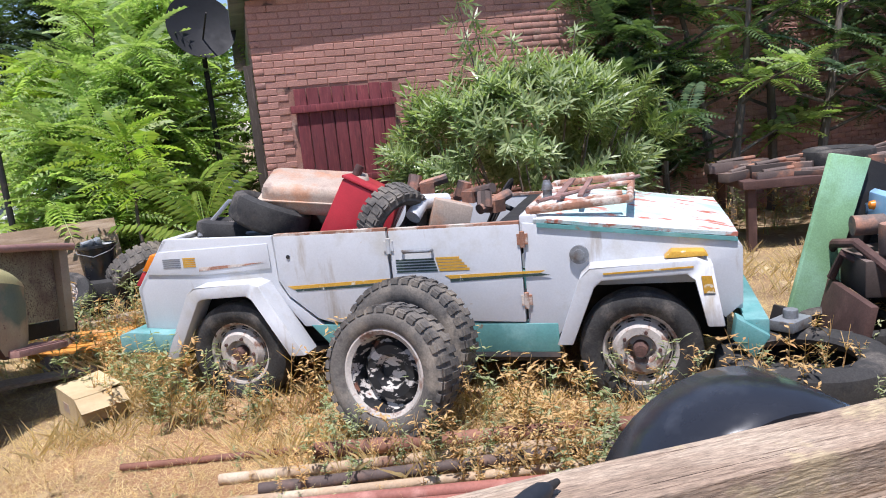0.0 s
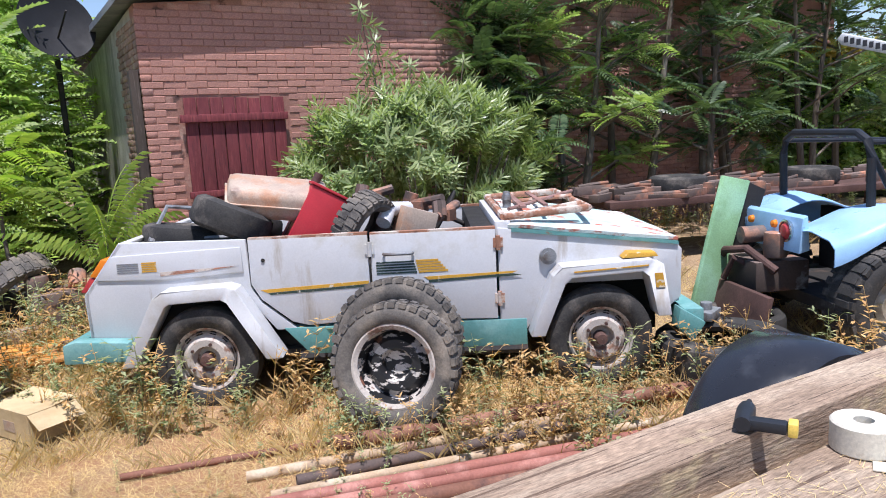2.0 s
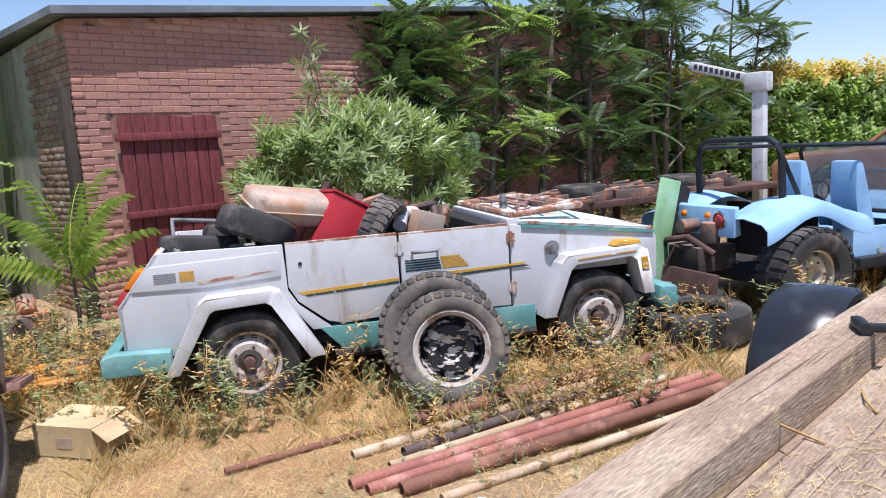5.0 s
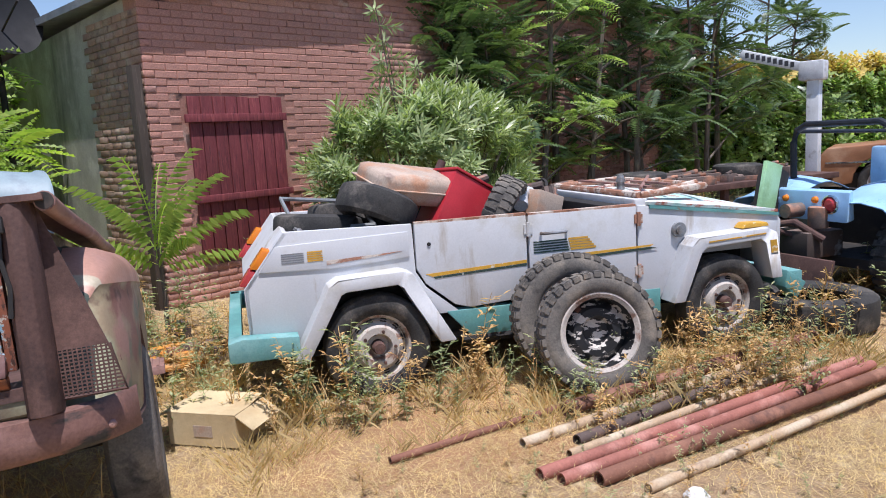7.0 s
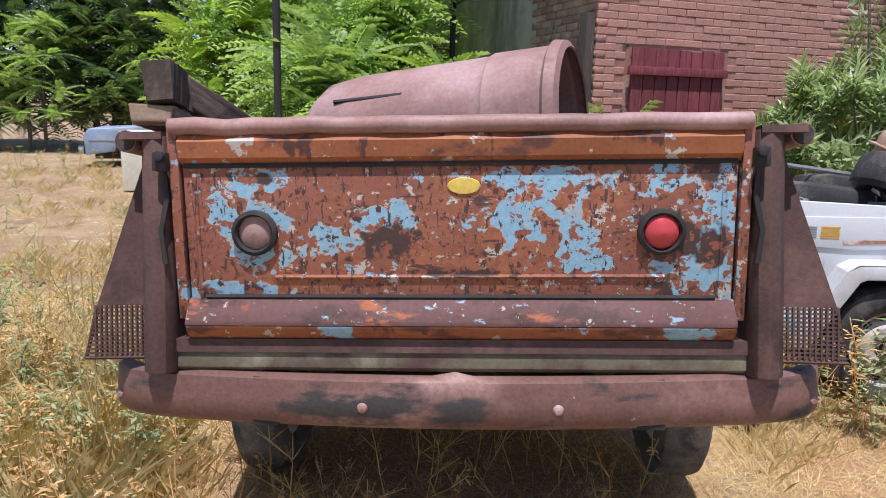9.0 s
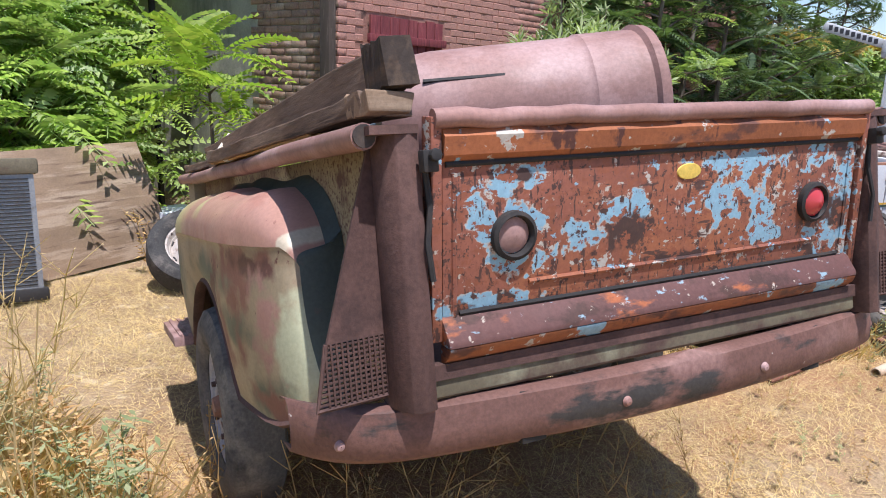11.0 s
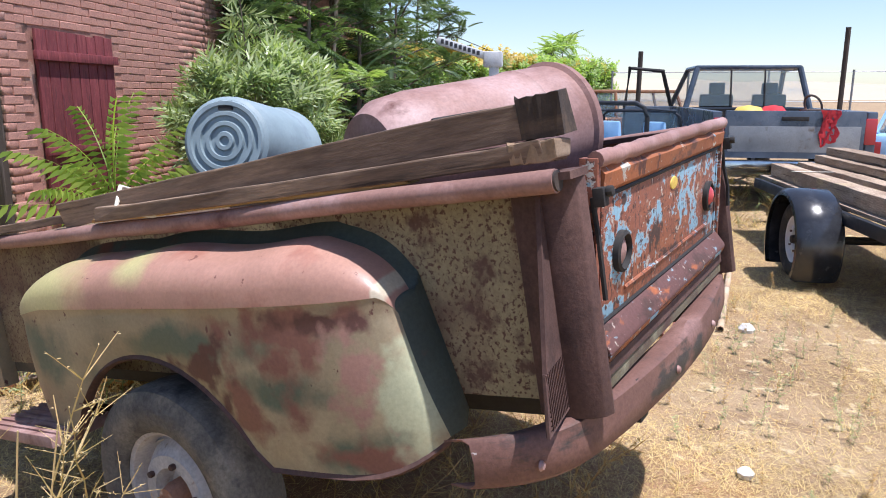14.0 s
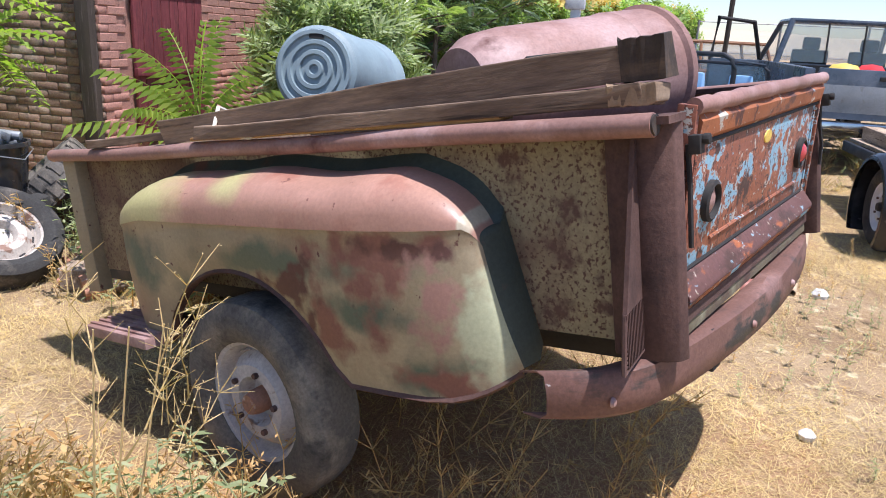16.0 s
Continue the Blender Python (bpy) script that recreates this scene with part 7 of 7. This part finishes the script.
# hedge of vines on a far wall
HL = 14.2
hedge = thing("vine_hedge", pose(11.0, 7.65, 0, 0, 0, -28.6), "overgrown vine hedge, green below and dry yellow on top", "hedge")
# plain dark box added behind the leaves so that gaps between them read dark
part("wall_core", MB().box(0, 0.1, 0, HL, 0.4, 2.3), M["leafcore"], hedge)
LEAFS = [shoot_template(14, 0.26, 0.13, 0.07, rng, 0.0), shoot_template(16, 0.34, 0.15, 0.08, rng, 0.0)]
low_, top_ = [], []
for i in range(2600):
    low_.append(placed(np.array([rng.uniform(-0.1, HL + 0.1), rng.uniform(-0.2, 0.15), rng.uniform(0.1, 2.3)]), rot(rng.uniform(3.7, 5.7), rng.uniform(-1.2, 0.3)), rng.uniform(0.7, 1.3)))
for i in range(1100):
    x = rng.uniform(-0.1, HL + 0.1)
    (top_ if x < 8.5 or rng.random() < 0.12 else low_).append(placed(np.array([x, 0.2 + rng.uniform(-0.4, 0.4), 2.2 + rng.random() * (0.25 + 0.35 * abs(noise.noise((x * 0.8, 0, 0))))]), rot(rng.uniform(0, 6.28), rng.uniform(-0.6, 1.2)), rng.uniform(0.7, 1.2)))
for nm, ms, mt in (("leaves", low_, M["leaf_light"]), ("dry_top", top_, M["vine_dry"])):
    ob = new(nm, scatter(nm, LEAFS, ms, mt, rng))
    ob.parent = hedge

# ---- weeds and straw ----
def car_xy(x, y):
    p = VW @ Vector((x, y, 0))
    return p.x, p.y


def blocked(x, y):
    """Footprints that no weed may grow through."""
    p = VW.inverted() @ Vector((x, y, 0))
    if -0.8 < p.x < 3.0 and -0.72 < p.y < 0.9:
        return True
    q = TRUCK.inverted() @ Vector((x, y, 0.5))
    if -0.92 < q.x < 0.92 and -0.05 < q.y < 2.7:
        return True
    return -0.7 < x < 4.5 and -0.5 < y < 1.05


def weed_template(rng, h, leaves, leaf, twiggy=False):
    vs, fs = [], []

    def blade(o, d, L, w):
        sd = np.cross(d, [0, 0, 1.0])
        sd = sd / (np.linalg.norm(sd) + 1e-6)
        b = len(vs)
        vs.extend([o, o + d * L * 0.5 - sd * w / 2, o + d * L + np.array([0, 0, -0.15 * L]), o + d * L * 0.5 + sd * w / 2])
        fs.append((b, b + 1, b + 2, b + 3))

    def stem(a, b_, w):
        for sd in (np.array([w, 0, 0]), np.array([0, w, 0])):
            k = len(vs)
            vs.extend([a - sd, a + sd, b_ + sd * 0.5, b_ - sd * 0.5])
            fs.append((k, k + 1, k + 2, k + 3))
    tips = []
    lean = np.array([rng.uniform(-0.25, 0.25), rng.uniform(-0.25, 0.25), 1.0])
    p = np.zeros(3)
    for i in range(4):
        q = p + lean * h / 4 + np.array([rng.uniform(-1, 1), rng.uniform(-1, 1), 0]) * h * 0.04
        stem(p, q, 0.004 * (1 - 0.15 * i))
        tips.append((p, q))
        if i:
            for _ in range(3 if twiggy else 2):
                a = rng.uniform(0, 6.28)
                e = p + np.array([math.cos(a), math.sin(a), 0.9]) * h * rng.uniform(0.12, 0.3)
                stem(p, e, 0.0022)
                tips.append((p, e))
        p = q
    for i in range(leaves):
        a, b_ = tips[rng.randrange(len(tips))]
        t = rng.uniform(0.1, 1)
        an = rng.uniform(0, 6.28)
        blade(a * (1 - t) + b_ * t, np.array([math.cos(an), math.sin(an), rng.uniform(-0.2, 0.6)]), leaf * rng.uniform(0.6, 1.2), leaf * 0.32)
    return np.array(vs, float), np.array(fs)


rng = random.Random(17)
WEEDS = [weed_template(rng, 0.42, 42, 0.055) for _ in range(6)] + [weed_template(rng, 0.55, 60, 0.06) for _ in range(3)]
TWIGS = [weed_template(rng, 0.4, 14, 0.03, True) for _ in range(6)]
dry, green, twig = [], [], []


def sow(n, fx, share_green, lo=0.5, hi=1.1, tw=0.35):
    for _ in range(n):
        x, y = fx()
        if blocked(x, y):
            continue
        m = placed(np.array([x, y, ground_z(x, y) - 0.01]), rot(rng.uniform(0, 6.28), 0), rng.uniform(lo, hi))
        r = rng.random()
        (green if r < share_green else twig if r < share_green + tw * (1 - share_green) else dry).append(m)


sow(120, lambda: car_xy(rng.uniform(-0.9, 3.2), -1.0 + rng.gauss(0, 0.16)), 0.26, 0.45, 1.0, 0.5)
sow(80, lambda: car_xy(rng.uniform(0.7, 2.4), -1.62 + rng.gauss(0, 0.14)), 0.25, 0.4, 0.8)
sow(60, lambda: car_xy(rng.uniform(-1.5, -0.75), rng.uniform(-1.0, 0.8)), 0.45, 0.5, 1.1)
sow(45, lambda: (rng.uniform(3.0, 4.6), rng.uniform(1.2, 2.4)), 0.4, 0.5, 1.2)
sow(30, lambda: (rng.uniform(5.0, 7.5), rng.uniform(0.9, 2.2)), 0.5, 0.4, 0.9)
sow(120, lambda: (rng.uniform(-1.2, 0.6), rng.uniform(4.8, 7.0)), 0.5, 0.6, 1.3)
sow(170, lambda: (rng.uniform(1.2, 12), rng.uniform(5.6, 6.9)), 0.55, 0.6, 1.5)
sow(110, lambda: (rng.uniform(-5.5, -3.0), rng.uniform(3.8, 8.0)), 0.55, 0.5, 1.1)
sow(60, lambda: (rng.uniform(-3.5, -2.6), rng.uniform(3.9, 5.2)), 0.35, 0.5, 1.1)
sow(40, lambda: (rng.uniform(-3.3, -2.75), rng.uniform(3.2, 4.4)), 0.4, 0.4, 0.8)
sow(45, lambda: (rng.uniform(-1.0, 1.2), rng.uniform(1.4, 2.2)), 0.8, 0.15, 0.35)
sow(130, lambda: (rng.uniform(-3.6, -2.6), rng.uniform(4.2, 6.0)), 0.25, 0.4, 0.9, 0.6)
sow(60, lambda: (rng.uniform(-3.5, -2.9), rng.uniform(3.5, 4.4)), 0.5, 0.2, 0.5, 0.4)
sow(230, lambda: (rng.uniform(-1.6, 2.0), rng.uniform(0.6, 3.0)), 0.4, 0.12, 0.35)
sow(30, lambda: car_xy(rng.uniform(-0.6, 2.9), -1.15 + rng.gauss(0, 0.2)), 0.4, 0.6, 1.25, 0.6)
sow(70, lambda: (rng.uniform(-3.7, -3.0), rng.uniform(3.3, 4.8)), 0.3, 0.35, 0.75, 0.7)
sow(100, lambda: (rng.uniform(4.5, 8), rng.uniform(-2, 1.5)), 0.7, 0.4, 0.9)
sow(170, lambda: (rng.uniform(-9, 0), rng.uniform(8, 20)), 0.4, 0.6, 1.3)
for _ in range(110):
    twig.append(placed(np.array([rng.uniform(-2.7, -1.0), rng.uniform(2.7, 4.2), -0.02]), rot(rng.uniform(0, 6.28), rng.uniform(-0.9, 0.9)), rng.uniform(0.5, 1.0)))
for nm, tpl, ms, mt, lb in (("dry_weeds", WEEDS, dry, M["weed_dry"], "dry brown weeds standing in the straw"), ("green_weeds", WEEDS, green, M["weed_green"], "grey-green weeds among dry grass"), ("dead_twigs", TWIGS, twig, M["weed_dry"], "dead twiggy weed stalks")):
    tagged(new(nm, scatter(nm, tpl, ms, mt, rng)), lb, "weeds", kind="stuff")
# a large dry weed by the fender
BX, BY = -2.96, 4.06
branch = thing("dry_branch", pose(BX, BY, 0), "tall dry branching weed beside the fender", "weed")
for k in range(3):
    part("stalk", MB().tube([(0.02 * k, 0.03 * k, -0.03), (0.01 - 0.03 * k, 0.04 * k, 0.4), (0.03 - 0.04 * k, 0.06 * k - 0.08, 0.85)], [0.004, 0.003, 0.002], 5), M["straw"], branch)
mats = [placed(np.array([rng.gauss(0, 0.05), rng.gauss(-0.02, 0.09), rng.uniform(0.42, 0.72)]), rot(rng.uniform(0, 6.28), rng.uniform(-0.6, 0.6), rng.uniform(-0.6, 0.6)), rng.uniform(0.5, 0.85)) for _ in range(11)]
ob = new("twigs", scatter("dry_branch", [weed_template(rng, 0.42, 34, 0.014, True) for _ in range(5)], mats, M["straw"], rng))
ob.parent = branch
tagged(ob, kind="stuff")

# straw: short blades lying on the ground
NB = 620000
r_ = np.random.RandomState(4)
xy = np.stack([r_.uniform(-6, 6, NB), r_.uniform(-1.2, 7.2, NB)], 1)
cl = np.array([noise.noise((x * 0.9, y * 0.9, 7)) for x, y in xy])
xy = xy[cl > r_.uniform(-0.75, 0.30, NB)]
n = len(xy)
a, L, el = r_.uniform(0, 6.283, n), r_.uniform(0.02, 0.095, n), r_.uniform(0.0, 0.9, n) ** 2
z = np.array([ground_z(x, y) for x, y in xy])
d = np.stack([np.cos(a) * np.cos(el), np.sin(a) * np.cos(el), np.sin(el)], 1) * L[:, None]
sd = np.stack([-np.sin(a), np.cos(a), np.zeros(n)], 1) * r_.uniform(0.0006, 0.0014, n)[:, None]
o = np.column_stack([xy, z + 0.004])
V = np.stack([o - sd, o + sd, o + d + sd * 0.3, o + d - sd * 0.3], 1).reshape(-1, 3)
tagged(new("dry_grass", big_mesh("dry_grass", V, np.arange(4 * n).reshape(n, 4), M["straw"])), "matted dry straw and grass stubble on the soil", "grass", kind="stuff")
# straw and dust fallen on the trailer timbers
n = 2600
xy = np.stack([r_.uniform(-0.3, 2.0, n), r_.uniform(-0.05, 0.30, n)], 1)
keep = np.array([noise.noise((x * 2.5, y * 6, 3)) for x, y in xy]) > r_.uniform(-0.5, 0.5, n)
xy = xy[keep]
n = len(xy)
a, L = r_.uniform(0, 6.283, n), r_.uniform(0.015, 0.06, n)
d = np.stack([np.cos(a), np.sin(a), r_.uniform(0, 0.15, n)], 1) * L[:, None]
sd = np.stack([-np.sin(a), np.cos(a), np.zeros(n)], 1) * 0.0011
o = np.column_stack([xy, np.full(n, 0.7265)])
V = np.stack([o - sd, o + sd, o + d + sd * 0.3, o + d - sd * 0.3], 1).reshape(-1, 3)
tagged(new("straw_litter", big_mesh("straw_litter", V, np.arange(4 * n).reshape(n, 4), M["straw"])), "bits of straw lying on the timber", "straw", kind="stuff")
# upright dry grass tufts left of the truck and in the distance
mats = []
GR = []
for k in range(5):
    vs, fs = [], []
    for j in range(26):
        a2, l2, e2 = rng.uniform(0, 6.28), rng.uniform(0.08, 0.24), rng.uniform(0.8, 1.5)
        bx, by = rng.gauss(0, 0.05), rng.gauss(0, 0.05)
        dd = np.array([math.cos(a2) * math.cos(e2), math.sin(a2) * math.cos(e2), math.sin(e2)]) * l2
        ss = np.array([-math.sin(a2), math.cos(a2), 0]) * 0.0009
        b0 = np.array([bx, by, 0])
        i0 = len(vs)
        vs += [b0 - ss, b0 + ss, b0 + dd + ss * 0.2 + np.array([dd[0] * 0.3, dd[1] * 0.3, -0.02]), b0 + dd * 0.55 + np.array([dd[0] * 0.08, dd[1] * 0.08, -0.004]) - ss]
        fs.append((i0, i0 + 1, i0 + 2, i0 + 3))
    GR.append((np.array(vs, float), np.array(fs)))
for fx, nn in ((lambda: (rng.uniform(-3.9, -2.6), rng.uniform(3.3, 5.4)), 330), (lambda: (rng.uniform(-1.6, 2.6), rng.uniform(0.8, 3.3)), 0), (lambda: (rng.uniform(-5.5, -3.2), rng.uniform(3.6, 9)), 260), (lambda: (rng.uniform(-9, -1), rng.uniform(8, 19)), 420), (lambda: car_xy(rng.uniform(-0.9, 3.0), rng.uniform(-1.75, -0.75)), 130), (lambda: (rng.uniform(4.6, 12), rng.uniform(-3, 5)), 420), (lambda: (rng.uniform(-1.0, 0.5), rng.uniform(4.0, 6.5)), 120)):
    for _ in range(nn):
        x, y = fx()
        if not blocked(x, y):
            mats.append(placed(np.array([x, y, ground_z(x, y) - 0.005]), rot(rng.uniform(0, 6.28), 0), rng.uniform(0.5, 1.2)))
for _ in range(240):
    x, y = rng.uniform(-3.6, -2.85), rng.uniform(3.7, 5.2)
    if not blocked(x, y):
        mats.append(placed(np.array([x, y, ground_z(x, y) - 0.005]), rot(rng.uniform(0, 6.28), 0), rng.uniform(1.0, 2.0)))
tagged(new("grass_tufts", scatter("grass_tufts", GR, mats, M["straw"], rng)), "tufts of dry golden grass", "grass", kind="stuff")

# ---- bricks, last ----
def brick_mesh(L, H, D, seed):
    rg = random.Random(seed)
    mb = MB()
    e = 0.006
    j = lambda: rg.uniform(-0.003, 0.003)
    fr = [(e + j(), 0, e + j()), (L - e + j(), 0, e + j()), (L - e + j(), 0, H - e + j()), (e + j(), 0, H - e + j())]
    bk = [(0, 0.005, 0), (L, 0.005, 0), (L, 0.005, H), (0, 0.005, H)]
    bb = [(0, D, 0), (L, D, 0), (L, D, H), (0, D, H)]
    return fr + bk + bb, [(0, 1, 2, 3)] + [(i, i + 4, (i + 1) % 4 + 4, (i + 1) % 4) for i in range(4)] + [(i + 4, i + 8, (i + 1) % 4 + 8, (i + 1) % 4 + 4) for i in range(4)]


BH, BL, GAP = 0.072, 0.216, 0.006
shared = []
for k in range(5):
    v_, f_ = brick_mesh(BL, BH - GAP, 0.04, k)
    me = bpy.data.meshes.new("brick")
    me.from_pydata(v_, [], f_)
    me.materials.append(M["brick"])
    shared.append((me, v_, f_))
rest_v, rest_f, count = [], [], 0
rg = random.Random(2)
for r in range(46):
    z = 0.0 + r * BH
    off = (r % 2) * 0.111
    for c in range(56):
        x = WX0 + c * (BL + GAP) - off
        L = BL
        if x < WX0:
            x, L = WX0, BL - off
        if x + L > WX1 or z + BH > roof_z(x) - 0.02 or rg.random() < 0.004:
            continue
        if x + L > SX0 - 0.01 and x < SX1 + 0.01 and SZ0 < z + BH and z < SZ1:
            continue
        y = WY - 0.004 + rg.uniform(-0.004, 0.005)
        me, v_, f_ = shared[rg.randrange(5)]
        if x < 4.0 and 0.95 < z < 2.9 and count < 300 and L == BL:
            ob = new("brick", me)
            ob.location = (x, y, z)
            ob.parent = wall_front
            count += 1
        else:
            k = len(rest_v)
            rest_v += [(x + p[0] * L / BL, y + p[1], z + p[2]) for p in v_]
            rest_f += [tuple(i + k for i in q) for q in f_]
ob = new("brickwork", big_mesh("brickwork", np.array(rest_v), np.array(rest_f), M["brick"]))
ob.parent = wall_front
tagged(ob, kind="stuff")
rest_v, rest_f = [], []
for r in range(40):
    for c in range(6):
        y = WY + 0.02 + c * (BL + GAP) - (r % 2) * 0.111
        z = r * BH
        if y < WY + 0.01:
            y = WY + 0.01
        v_, f_ = shared[rg.randrange(5)][1:]
        k = len(rest_v)
        rest_v += [(WX0 - 0.002 + rg.uniform(-0.004, 0.004) + p[1], y + p[0] * 0.97, z + p[2]) for p in v_]
        rest_f += [tuple(i + k for i in q) for q in f_]
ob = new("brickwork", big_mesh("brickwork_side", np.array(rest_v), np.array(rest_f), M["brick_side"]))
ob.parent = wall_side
tagged(ob, kind="stuff")
